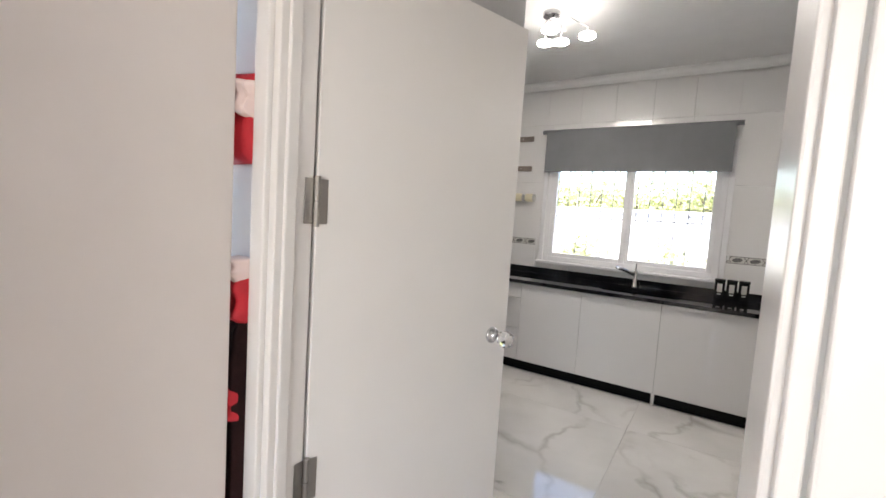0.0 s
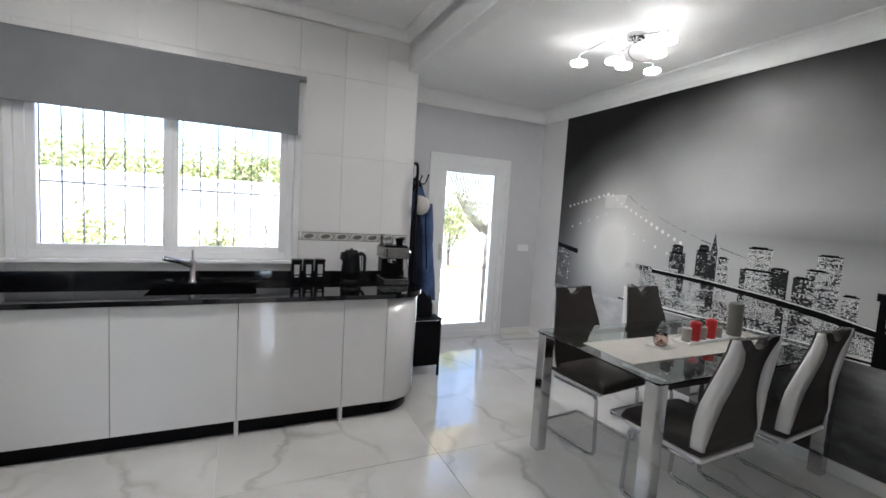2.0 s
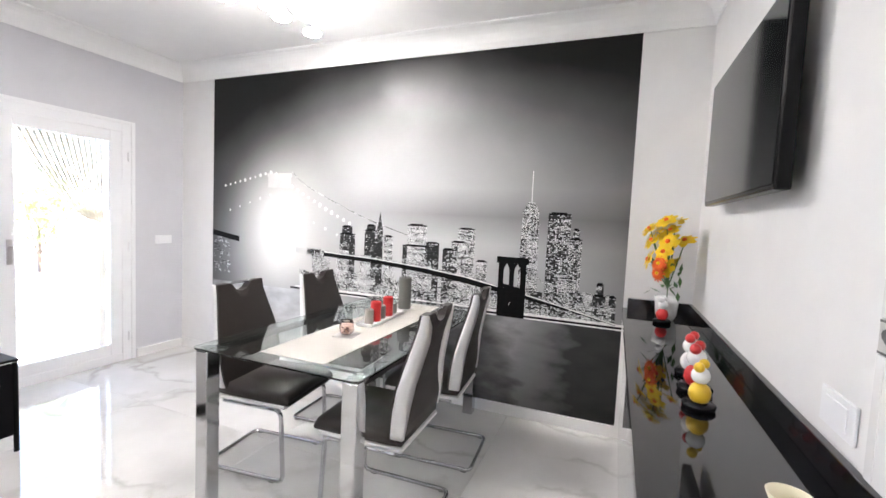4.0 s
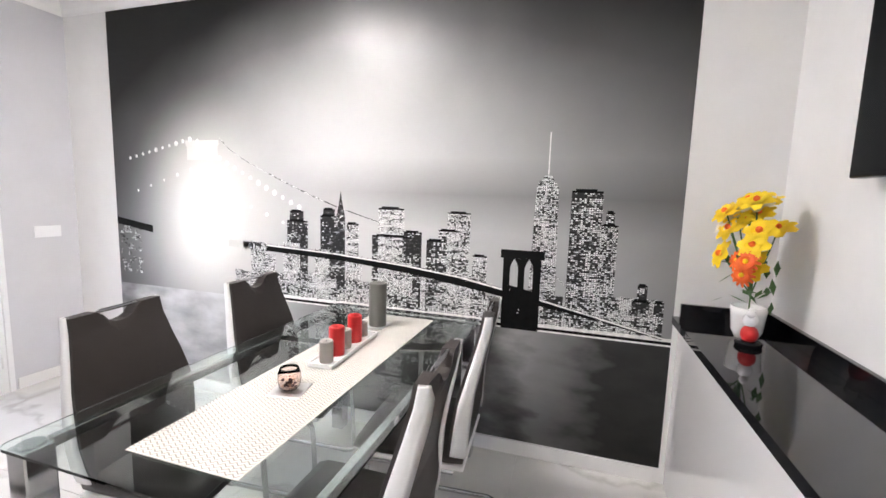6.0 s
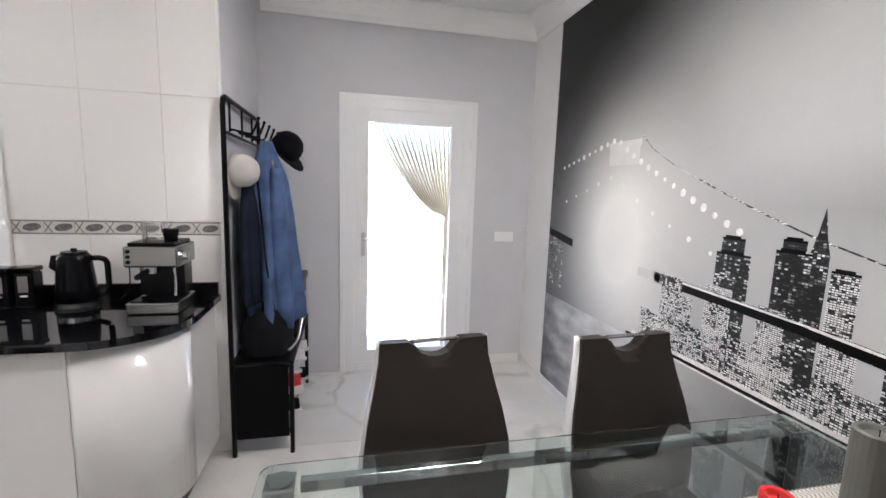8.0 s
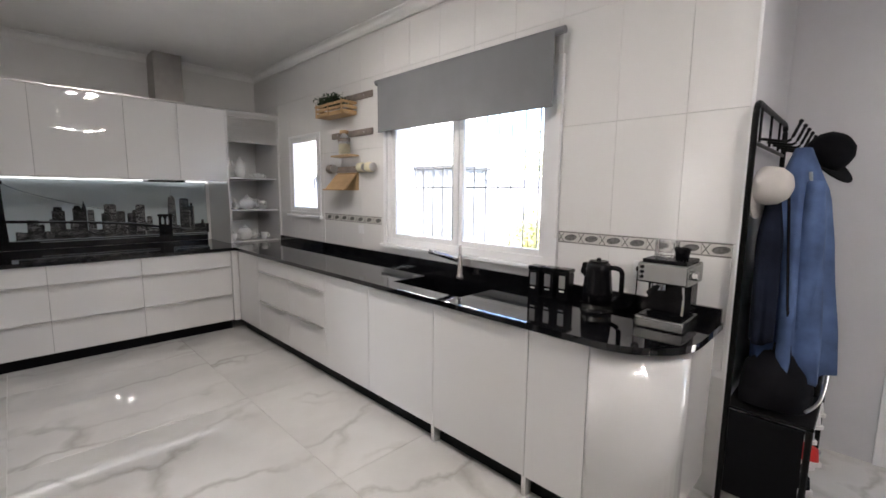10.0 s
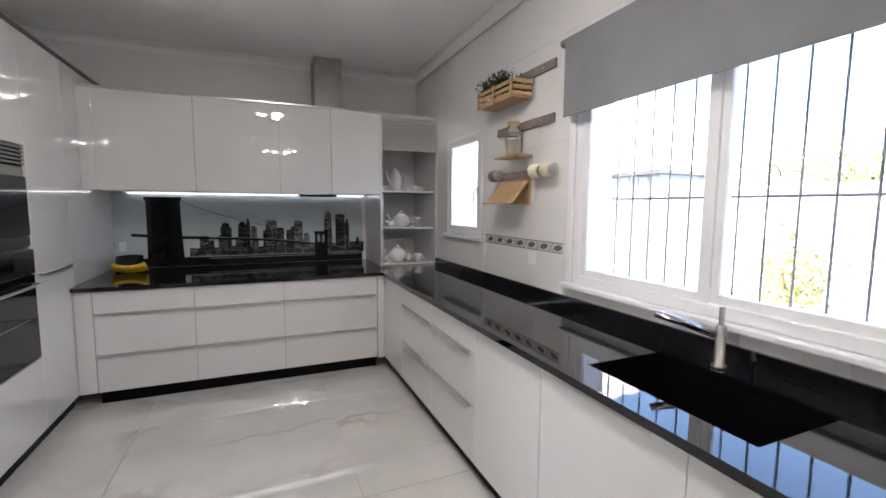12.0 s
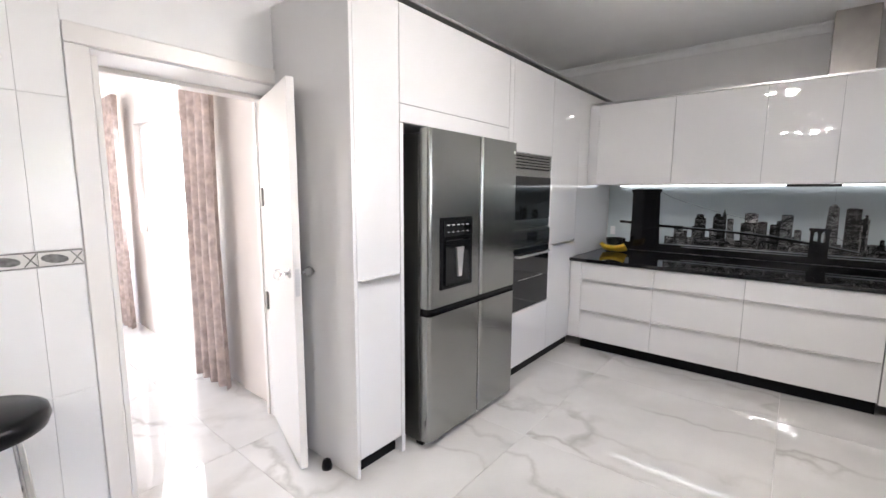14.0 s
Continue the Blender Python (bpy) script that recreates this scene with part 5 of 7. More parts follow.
# runner, tray, candles
M_RUN = mat("cream_runner_fabric", (0.62, 0.60, 0.55), 0.85, vary=0.04, bump=0.3, bscale=300)
M_RUN2 = mat("grey_zigzag_weave", (0.27, 0.25, 0.225), 0.85, vary=0.1, bump=0.3, bscale=300)
run = thing("table_runner", 2.15, 2.53, TZ, "cream table runner with a grey herringbone weave lying on the glass", "table runner")
part("cloth", box(nb(), 1.53, 2.90, 2.375, 2.72, TZ + 0.0006, TZ + 0.0026), M_RUN, run)
bm = nb()
rowh, seg_w = 0.0125, 0.0115
x = 1.533
k = 0
while x < 2.892:
    y = 2.379
    j = 0
    while y < 2.713:
        dx = 0.005 if j % 2 else -0.005
        a = (x + 0.004 - dx * 0.9, y)
        b = (x + 0.004 + dx * 0.9, y + seg_w)
        bm.faces.new([bm.verts.new((p, q, TZ + 0.0031)) for p, q in ((a[0], a[1]), (a[0] + 0.0042, a[1]), (b[0] + 0.0042, b[1]), (b[0], b[1]))])
        y += seg_w
        j += 1
    x += rowh
    k += 1
tagged(part("weave", bm, M_RUN2, run), kind="stuff")
tr = thing("candle_tray", 2.31, 2.55, TZ, "white oblong ceramic tray holding five candles", "tray")
M_t = pose(2.35, 2.575, TZ + 0.0033, 0, 0, 3)
bm = nb()
box(bm, -0.215, 0.215, -0.052, 0.052, 0, 0.008, 0.003)
for a, b, c, d in ((-0.215, 0.215, -0.052, -0.046), (-0.215, 0.215, 0.046, 0.052), (-0.215, -0.209, -0.045, 0.045), (0.209, 0.215, -0.045, 0.045)):
    box(bm, a, b, c, d, 0.006, 0.018, 0.002)
bm.transform(M_t)
part("dish", bm, M_CERAMIC, tr)


def candle(x, y, z, r, h, m, label):
    c = thing("candle", x, y, z, label, "candle")
    bm = nb()
    lathe(bm, [(r, 0), (r, h - 0.004), (r - 0.004, h), (r - 0.010, h - 0.002), (r - 0.016, h - 0.012), (0.002, h - 0.013)], x, y, z, 24)
    part("wax", bm, m, c, smooth=False)
    part("wick", lathe(nb(), [(0.001, 0), (0.001, 0.014)], x, y, z + h - 0.013, 6), M_BLACKPLASTIC, c)
    return c


zt = TZ + 0.0033 + 0.0083
for off, dy, r, h, m, lab in ((-0.165, -0.002, 0.026, 0.085, M_GREYWAX, "short grey pillar candle on the tray"), (-0.080, 0.0, 0.031, 0.115, M_RED, "red pillar candle with a melted rim"),
                              (0.0, 0.004, 0.026, 0.080, M_GREYWAX, "short grey pillar candle on the tray"), (0.085, 0.002, 0.031, 0.118, M_RED, "red pillar candle with a melted rim"),
                              (0.165, 0.003, 0.024, 0.065, M_GREYWAX, "small grey pillar candle on the tray")):
    p = M_t @ Vector((off, dy, 0))
    candle(p.x, p.y, zt, r, h, m, lab)
cst = emit("coaster", box(nb(), 2.64, 2.76, 2.55, 2.65, TZ + 0.0034, TZ + 0.0075, 0.001), M_SATIN, label="square grey metal candle plate on the runner")
tagged(cst, category="plate")
candle(2.70, 2.60, TZ + 0.0078, 0.043, 0.215, M_DARKWAX, "tall thick green-grey pillar candle")
cst = emit("coaster", box(nb(), -0.055, 0.055, -0.055, 0.055, 0, 0.004, 0.001), M_SATIN, label="square grey metal plate under a glass tealight holder")
cst.matrix_basis = pose(1.945, 2.55, TZ + 0.0034, 0, 0, 12)
tagged(cst, category="plate")
tl = thing("tealight_holder", 1.945, 2.55, TZ, "small glass tealight holder filled with dark and pale petals", "candle holder")
bm = lathe(nb(), [(0.022, 0), (0.034, 0.012), (0.038, 0.035), (0.036, 0.06), (0.030, 0.075), (0.028, 0.075), (0.034, 0.058), (0.036, 0.035), (0.032, 0.014), (0.02, 0.003)], 1.945, 2.55, TZ + 0.0080, 20)
part("glass", bm, glass_mat("pink_glass", (0.95, 0.82, 0.78), 0.02), tl, smooth=True)
rng = random.Random(6)
M_PETALD = mat("dark_petals", (0.06, 0.02, 0.03), 0.6)
M_PETALP = mat("pale_petals", (0.65, 0.45, 0.36), 0.6)
for nm, m in (("dark_petals", M_PETALD), ("pale_petals", M_PETALP)):
    bm = nb()
    for i in range(16):
        a, rr = rng.uniform(0, 6.28), rng.uniform(0, 0.022)
        sphere(bm, (1.945 + rr * math.cos(a), 2.55 + rr * math.sin(a), TZ + 0.016 + rng.uniform(0, 0.030)), 0.007, 7, (1, 0.7, 0.6))
    part(nm, bm, m, tl)

# ---- ceiling lamps ----
def arm_lamp(ox, oy, oz, cups, glass, label):
    lamp = thing("ceiling_lamp", ox, oy, oz, label, "lamp", "ceiling lamps with glowing glass discs")
    bm = lathe(nb(), [(0.058, -0.028), (0.06, -0.022), (0.06, -0.001)], ox, oy, oz, 24)
    lathe(bm, [(0.012, -0.055), (0.018, -0.045), (0.018, -0.029)], ox, oy, oz, 14)
    part("canopy", bm, M_CHROME, lamp)
    for i, (cx, cy, cz) in enumerate(cups):
        dx, dy = cx - ox, cy - oy
        px, py = -dy * 0.35, dx * 0.35
        if i % 2:
            px, py = -px, -py
        bm = nb()
        pts = []
        for k in range(13):
            t = k / 12
            s = math.sin(math.pi * t)
            pts.append((ox + dx * t + px * s, oy + dy * t + py * s, oz - 0.045 + (cz + 0.055 - oz + 0.045) * t - 0.0 * s + 0.012 * math.sin(2 * math.pi * t)))
        pts.append((cx, cy, cz + 0.022))
        tube(bm, pts, 0.0045, 8)
        part("arm", bm, M_CHROME, lamp, smooth=True)
        bm = lathe(nb(), [(0.012, 0.022), (0.026, 0.014), (0.055, 0.004), (0.057, -0.008), (0.0555, -0.0082)], cx, cy, cz, 20)
        part("cup", bm, M_CUP, lamp, "white shade top with a faint added glow")
        bm = lathe(nb(), [(0.0545, -0.0095), (0.0545, -0.014), (0.040, -0.021), (0.012, -0.024)], cx, cy, cz, 20)
        part("glass_shade", bm, glass, lamp, "glowing round glass shade", smooth=True)
    return lamp


CU = [(1.904, 3.396), (2.068, 3.231), (2.198, 3.264), (2.198, 2.988), (2.440, 3.225), (2.071, 2.815)]
arm_lamp(2.146, 3.131, ZD, [(x, y, 2.575) for x, y in CU], M_LAMPGLASS, "chrome ceiling lamp with six glowing glass discs on curved arms")
arm_lamp(-1.05, 2.85, ZK, [(-1.05 + (x - 2.146) * 0.8, 2.85 + (y - 3.131) * 0.8, 2.71) for x, y in CU[1:5]], M_LAMPGLASS_DIM, "chrome ceiling lamp with four glowing glass discs on curved arms")

# ---- living room side ----
room_window = new("window_light", bpy.data.lights.new("window_light", "AREA"))
room_window.data.shape, room_window.data.size, room_window.data.size_y = "RECTANGLE", 1.55, 1.0
room_window.data.energy = HALL_POWER
room_window.matrix_world = look((-0.80, -1.335, 1.6), (1.0, -1.335, 1.3))

# Added fill light from an unseen, invented opening, brightening door and hall.
hall_fill = new("far_window_light", bpy.data.lights.new("far_window_light", "AREA"))
hall_fill.data.shape, hall_fill.data.size, hall_fill.data.size_y = "RECTANGLE", 1.75, 1.2
hall_fill.data.energy = HALL_POWER * 3.0
hall_fill.matrix_world = look((1.0, -4.21, 1.55), (0.6, 0.0, 1.3))


def curtain(x, y0, y1, z0, z1, label):
    c = thing("curtain", x, (y0 + y1) / 2, z0, label, "curtain", "curtains of the living room window")
    bm = nb()
    n_, rows = 90, 8
    g = {}
    for i in range(n_ + 1):
        f = i / n_
        for k in range(rows + 1):
            h = k / rows
            y = y0 + (y1 - y0) * (f + (0.5 - f) * 0.12 * math.sin(math.pi * h))
            w = 0.035 * math.sin(f * math.pi * 2 * 4.2 + 0.5 * math.sin(h * 3)) + 0.012 * math.sin(f * 29 + h * 2)
            g[i, k] = bm.verts.new((x + w, y, z0 + (z1 - z0) * h))
    for i in range(n_):
        for k in range(rows):
            bm.faces.new((g[i, k], g[i + 1, k], g[i + 1, k + 1], g[i, k + 1]))
    o = part("fabric", bm, M_CURTAIN, c, "heavy patterned taupe fabric falling in folds", smooth=True)
    sol = o.modifiers.new("thick", "SOLIDIFY")
    sol.thickness = 0.003
    return c


curtain(-0.655, -0.52, 0.0, 0.03, 2.42, "long patterned taupe curtain hanging beside the window")
curtain(-0.655, -2.66, -2.20, 0.03, 2.42, "long patterned taupe curtain at the far side of the window")
rod = thing("curtain_rod", -0.66, -1.3, 2.45, "thin grey metal curtain rod above the window", "curtain rod")
part("rod", tube(nb(), [(-0.655, -2.75, 2.44), (-0.655, 0.0, 2.44)], 0.012, 10), M_SATIN, rod)
for y in (-2.70, -0.10):
    part("bracket", tube(nb(), [(-0.655, y, 2.44), (-0.779, y, 2.44)], 0.009, 8), M_SATIN, rod)
    part("finial", sphere(nb(), (-0.655, y - 0.06 if y < -1 else y + 0.06, 2.44), 0.022, 10), M_SATIN, rod)
pic = thing("wall_mirror", -0.76, -3.35, 0.9, "black-framed mirror on the living room wall", "mirror")
bm = nb()
for a, b, c, d in ((-3.55, -3.50, 0.9, 1.62), (-3.20, -3.15, 0.9, 1.62), (-3.50, -3.20, 0.9, 0.95), (-3.50, -3.20, 1.57, 1.62)):
    box(bm, -0.778, -0.745, a, b, c, d, 0.003)
part("frame", bm, M_BLACKPLASTIC, pic)
part("mirror_glass", box(nb(), -0.778, -0.765, -3.499, -3.201, 0.951, 1.569), M_CHROME, pic)
cab = thing("console_cabinet", -0.6, -3.4, 0, "low grey cabinet with black shelves in the living room", "cabinet")
part("body", box(nb(), -0.775, -0.50, -3.75, -3.0, 0.06, 0.40, 0.004), M_SATIN, cab)
part("shelf", box(nb(), -0.775, -0.49, -3.76, -2.99, 0.401, 0.44, 0.003), M_BLACKPLASTIC, cab)
part("base", box(nb(), -0.77, -0.52, -3.74, -3.01, 0.0, 0.059, 0.003), M_BLACKPLASTIC, cab)
v = emit("vase", lathe(nb(), [(0.04, 0), (0.07, 0.08), (0.05, 0.2), (0.03, 0.26), (0.045, 0.32)], -0.62, -3.3, 0.4405, 20), M_RED, label="glossy red vase on the console cabinet", smooth=True)
tagged(v, category="vase")

# coats behind the wall end
M_COATRED = mat("red_fabric", (0.50, 0.015, 0.025), 0.7, vary=0.2, scale=12, bump=0.4, bscale=200)
M_COATDARK = mat("dark_brown_fabric", (0.020, 0.008, 0.008), 0.8, vary=0.3, scale=12, bump=0.4, bscale=200, spec=0.1)
M_COATWHITE = mat("pale_pink_fabric", (0.75, 0.60, 0.56), 0.7, vary=0.1)


def wavy(name, m, parent, x0, x1, y, z0, z1, depth, seed, label=""):
    rng_ = random.Random(seed)
    ph = [rng_.uniform(0, 6) for _ in range(4)]
    bm = nb()
    nx, nz = 10, 16
    front_, back_ = {}, {}
    for i in range(nx + 1):
        for k in range(nz + 1):
            f, h = i / nx, k / nz
            edge = math.sqrt(max(0.0, 1 - abs(2 * f - 1) ** 3)) * math.sqrt(max(0.0, 1 - abs(2 * h - 1) ** 8))
            d = depth * edge * (0.8 + 0.2 * math.sin(f * 9 + ph[0]) + 0.12 * math.sin(h * 11 + ph[1]))
            front_[i, k] = bm.verts.new((x0 + (x1 - x0) * f, y - d - 0.001, z0 + (z1 - z0) * h))
            back_[i, k] = bm.verts.new((x0 + (x1 - x0) * f, y, z0 + (z1 - z0) * h))
    for i in range(nx):
        for k in range(nz):
            bm.faces.new((front_[i, k], front_[i + 1, k], front_[i + 1, k + 1], front_[i, k + 1]))
            bm.faces.new((back_[i, k], back_[i, k + 1], back_[i + 1, k + 1], back_[i + 1, k]))
    for k in range(nz):
        bm.faces.new((front_[0, k], front_[0, k + 1], back_[0, k + 1], back_[0, k]))
        bm.faces.new((front_[nx, k], back_[nx, k], back_[nx, k + 1], front_[nx, k + 1]))
    return part(name, bm, m, parent, label, smooth=True)


gar = thing("hanging_coat", -0.790, 0.44, 0.3, "dark brown and red coat hanging behind the wall end", "coat")
wavy("body", M_COATDARK, gar, -0.840, -0.745, 0.4585, 0.45, 1.20, 0.045, 1)
wavy("collar", M_COATRED, gar, -0.840, -0.748, 0.4560, 1.165, 1.27, 0.050, 2, "red collar")
wavy("trim", M_COATWHITE, gar, -0.820, -0.750, 0.4545, 1.255, 1.31, 0.050, 3, "pale trim")
wavy("pocket", M_COATRED, gar, -0.830, -0.748, 0.4545, 0.95, 1.04, 0.050, 4, "red pocket")
gar = thing("hanging_hat", -0.790, 0.44, 1.6, "round red knitted hat hanging behind the wall end", "hat")
wavy("crown", M_COATRED, gar, -0.850, -0.745, 0.4585, 1.51, 1.70, 0.050, 5)
wavy("stripe", M_COATWHITE, gar, -0.775, -0.748, 0.4545, 1.60, 1.68, 0.052, 6, "pale stripe")

# ---- terrace and garden ----
structure("ground", box(nb(), -60, 60, YD + 0.26, 90, -0.25, -0.05), M_PAVE, "pale stone terrace and ground outside")
structure("ground_side", box(nb(), -60, -4.5, -60, YD + 0.259, -0.25, -0.052), M_PAVE, "pale ground beside the house")
structure("door_step", box(nb(), 1.55, 2.70, YD + 0.251, YD + 0.60, -0.049, -0.015, 0.006), M_PAVE, "stone step outside the terrace door")
gw = thing("garden_wall", 0, 10.2, 0, "white rendered garden wall with a coping", "wall")
part("wall", box(nb(), -9, 8, 10.0, 10.2, -0.05, 1.75), M_OUTWALL, gw)
part("coping", box(nb(), -9.02, 8.02, 9.96, 10.24, 1.751, 1.81, 0.01), M_OUTWALL, gw)
gw = thing("side_wall", -4.6, 8, 0, "white rendered house wall beside the kitchen window", "wall")
part("wall", box(nb(), -4.9, -4.05, 4.85, 8.6, -0.05, 3.0), M_OUTWALL, gw)
shd = thing("garden_shed", -3.5, 7.1, 0, "grey garden shed with vertical boards and a flat lid", "shed")
part("body", box(nb(), -4.00, -3.15, 6.9, 7.7, -0.05, 1.84, 0.004), M_FENCE, shd)
for i in range(6):
    part("board", box(nb(), -3.995 + i * 0.142, -3.865 + i * 0.142, 6.885, 6.899, -0.04, 1.82, 0.002, 1), M_FENCE, shd)
part("roof", box(nb(), -4.04, -3.10, 6.84, 7.75, 1.841, 1.89, 0.006), mat("dark_shed_roof", (0.07, 0.075, 0.08), 0.6), shd)
fen = thing("fence", -1.0, 8.9, 0, "white vertical board fence in the garden", "fence")
M_FWHITE = mat("white_painted_boards", (0.66, 0.67, 0.68), 0.6, vary=0.06)
for i in range(46):
    part("board", box(nb(), -3.05 + i * 0.16, -2.915 + i * 0.16, 8.90, 8.925, -0.02, 1.62, 0.004, 1), M_FWHITE, fen)
for z in (0.35, 1.25):
    part("rail", box(nb(), -3.05, 4.3, 8.926, 8.97, z, z + 0.07, 0.003, 1), M_FWHITE, fen)

rng = random.Random(11)


def leaf_cloud(bm, c, r, count, size):
    """Many small leaves in uneven clumps."""
    c = Vector(c)
    clumps = [(c + Vector((rng.gauss(0, r[0] * 0.5), rng.gauss(0, r[1] * 0.5), rng.gauss(0, r[2] * 0.5))), rng.uniform(0.25, 0.5)) for _ in range(max(6, count // 60))]
    for _ in range(count):
        cc, k = rng.choice(clumps)
        p = cc + Vector((rng.gauss(0, r[0] * k), rng.gauss(0, r[1] * k), rng.gauss(0, r[2] * k)))
        a = Vector((rng.gauss(0, 1), rng.gauss(0, 1), rng.gauss(0, 1))).normalized()
        b = a.cross(Vector((rng.gauss(0, 1), rng.gauss(0, 1), rng.gauss(0, 1)))).normalized()
        s = size * rng.uniform(0.6, 1.3)
        bm.faces.new([bm.verts.new(q) for q in (p - a * s, p + b * s * 0.35, p + a * s, p - b * s * 0.35)])


def bush(x, y, z, r, count, size, label, trunk=0.0):
    t = thing("tree" if trunk else "shrub", x, y, 0, label, "tree" if trunk else "shrub")
    bm = nb()
    leaf_cloud(bm, (x, y, z), r, count, size)
    part("crown" if trunk else "leaves", bm, M_LEAF, t)
    bm = nb()
    lathe(bm, [(0.09 if trunk else 0.03, 0), (0.07 if trunk else 0.022, z * 0.5), (0.04 if trunk else 0.012, z)], x, y, -0.05, 9)
    for i in range(6):
        a = rng.uniform(0, 6.28)
        tube(bm, [(x, y, z * (0.4 + 0.08 * i)), (x + r[0] * 0.4 * math.cos(a), y + r[1] * 0.4 * math.sin(a), z * (0.75 + 0.07 * i)), (x + r[0] * 0.8 * math.cos(a), y + r[1] * 0.8 * math.sin(a), z + r[2] * 0.3)], 0.02 if trunk else 0.008, 6)
    part("trunk" if trunk else "stem", bm, M_BARK, t)
    return t


bush(-3.6, 12.6, 2.1, (1.7, 0.8, 0.55), 4200, 0.07, "broad green tree behind the garden wall", 1)
bush(-1.0, 13.0, 2.0, (1.8, 0.8, 0.5), 4200, 0.07, "broad green tree behind the garden wall", 1)
bush(0.3, 12.8, 2.1, (1.0, 0.8, 0.5), 3400, 0.07, "broad green tree behind the garden wall", 1)
bush(3.6, 8.9, 1.25, (0.55, 0.4, 0.55), 2200, 0.05, "leafy green shrub on the terrace", 0)
bush(-1.95, 7.3, 0.75, (0.38, 0.3, 0.38), 1500, 0.045, "small green shrub in front of the fence", 0)
bush(-0.55, 7.2, 0.80, (0.26, 0.26, 0.34), 1300, 0.045, "small round green shrub outside the window", 0)
pl = thing("planter", 3.75, 8.6, 0, "pale stone planter box on the terrace", "planter")
part("box", box(nb(), 3.1, 4.6, 8.2, 8.7, -0.048, 0.38, 0.012), M_OUTWALL, pl)
part("soil", box(nb(), 3.16, 4.54, 8.26, 8.64, 0.381, 0.40), M_BARK, pl)

aw = thing("awning", 2.4, 7.0, 2.2, "cream awning edge over the terrace", "awning")
part("canopy", box(nb(), 0.9, 5.2, 6.95, 7.3, 2.50, 2.56, 0.01), mat("cream_awning", (0.70, 0.58, 0.36), 0.8), aw)
part("valance", box(nb(), 0.9, 5.2, 7.301, 7.33, 2.28, 2.56, 0.004), mat("cream_valance", (0.72, 0.60, 0.34), 0.8), aw)
for x in (1.0, 5.05):
    part("post", box(nb(), x, x + 0.06, 7.2, 7.26, -0.05, 2.499, 0.004), M_PVC, aw)

# window bars outside the kitchen window
grille = thing("window_grille", -0.7, 4.64, 1.0, "thin grey-white iron security bars with scrolls outside the window", "window grille")
M_IRON = mat("painted_iron", (0.15, 0.155, 0.16), 0.5)
YG = YW + 0.29
for i in range(15):
    x = -1.482 + i * 0.1165
    part("bar", tube(nb(), [(x, YG, 0.98), (x, YG, 2.28)], 0.0052, 6), M_IRON, grille)
for z in (1.02, 1.50, 2.22):
    part("rail", box(nb(), -1.56, 0.17, YG + 0.0066, YG + 0.014, z - 0.006, z + 0.006, 0.001, 1), M_IRON, grille)
for cx in (-0.72, -0.10):
    for s in (-1, 1):
        for zc in (1.58,):
            bm = nb()
            pts = []
            for k in range(22):
                a = k / 21 * 7.5
                r = 0.055 * (1 - k / 30)
                pts.append((cx + s * (0.06 - r * math.cos(a)), YG - 0.008, zc + (1 if zc > 1.5 else -1) * r * math.sin(a)))
            tube(bm, pts, 0.003, 6)
            part("scroll", bm, M_IRON, grille)

# net curtain outside the terrace door
mnet, nn, ll, bb = shader("cream_net")
bb.inputs["Base Color"].default_value = (0.48, 0.43, 0.34, 1)
bb.inputs["Roughness"].default_value = 0.9
net = thing("net_curtain", 2.42, 5.42, 1.2, "cream crochet net curtain gathered at the side of the terrace door", "curtain")
bm = nb()
gx, gz = 2.425, 1.22
strands = 46
for i in range(strands):
    f = i / (strands - 1)
    tx = 1.80 + 0.66 * f
    pts = []
    for k in range(13):
        t = k / 12
        x = gx + 0.02 * (f - 0.5) + (tx - gx) * t ** 0.75
        z = gz + (2.02 - gz) * t ** 1.25
        pts.append((x, 5.42 + 0.012 * math.sin(i * 2.1), z))
    tube(bm, pts, 0.0045, 4)
tagged(part("strands", bm, mnet, net, "long gathered threads"), kind="stuff")
bm = nb()
for j in range(30):
    t = 0.30 + 0.70 * j / 29
    pts = []
    for i in range(strands):
        f = i / (strands - 1)
        tx = 1.80 + 0.66 * f
        pts.append((gx + 0.02 * (f - 0.5) + (tx - gx) * t ** 0.75, 5.42 + 0.012 * math.sin(i * 2.1), gz + (2.02 - gz) * t ** 1.25 + (0.006 if i % 2 else -0.006)))
    tube(bm, pts, 0.0026, 4)
tagged(part("cross_threads", bm, mnet, net, "fine cross threads"), kind="stuff")
bm = nb()
for i in range(9):
    x = 2.405 + 0.006 * i
    tube(bm, [(x, 5.42 + 0.006 * math.sin(i * 2), gz), (x + 0.004 * math.sin(i), 5.42, 0.6), (x, 5.42, 0.03)], 0.004, 5)
part("tail", bm, mnet, net, "gathered tail hanging down")
part("rod", tube(nb(), [(1.63, 5.42, 2.03), (2.60, 5.42, 2.03)], 0.007, 8), M_SATIN, net)

# ---- coat rack with bench ----
rack = thing("coat_rack", 1.22, 4.69, 0, "black metal coat rack with a shoe bench, loaded with clothes", "coat rack")
RX0, RX1, RY0, RY1 = 1.056, 1.346, 4.27, 5.12
bm = nb()
tube(bm, rounded([(RX0, RY0, 0), (RX0, RY0, 1.845), (RX0, RY1, 1.845), (RX0, RY1, 0)], 0.06, 6), 0.0125, 10)
part("back_frame", bm, M_RACK, rack)
for y in (RY0, RY1):
    part("front_post", tube(nb(), [(RX1, y, 0), (RX1, y, 0.50)], 0.0125, 10), M_RACK, rack)
    for z in (0.115, 0.30, 0.49):
        part("side_rail", tube(nb(), [(RX0 + 0.013, y, z), (RX1 - 0.013, y, z)], 0.008, 8), M_RACK, rack)
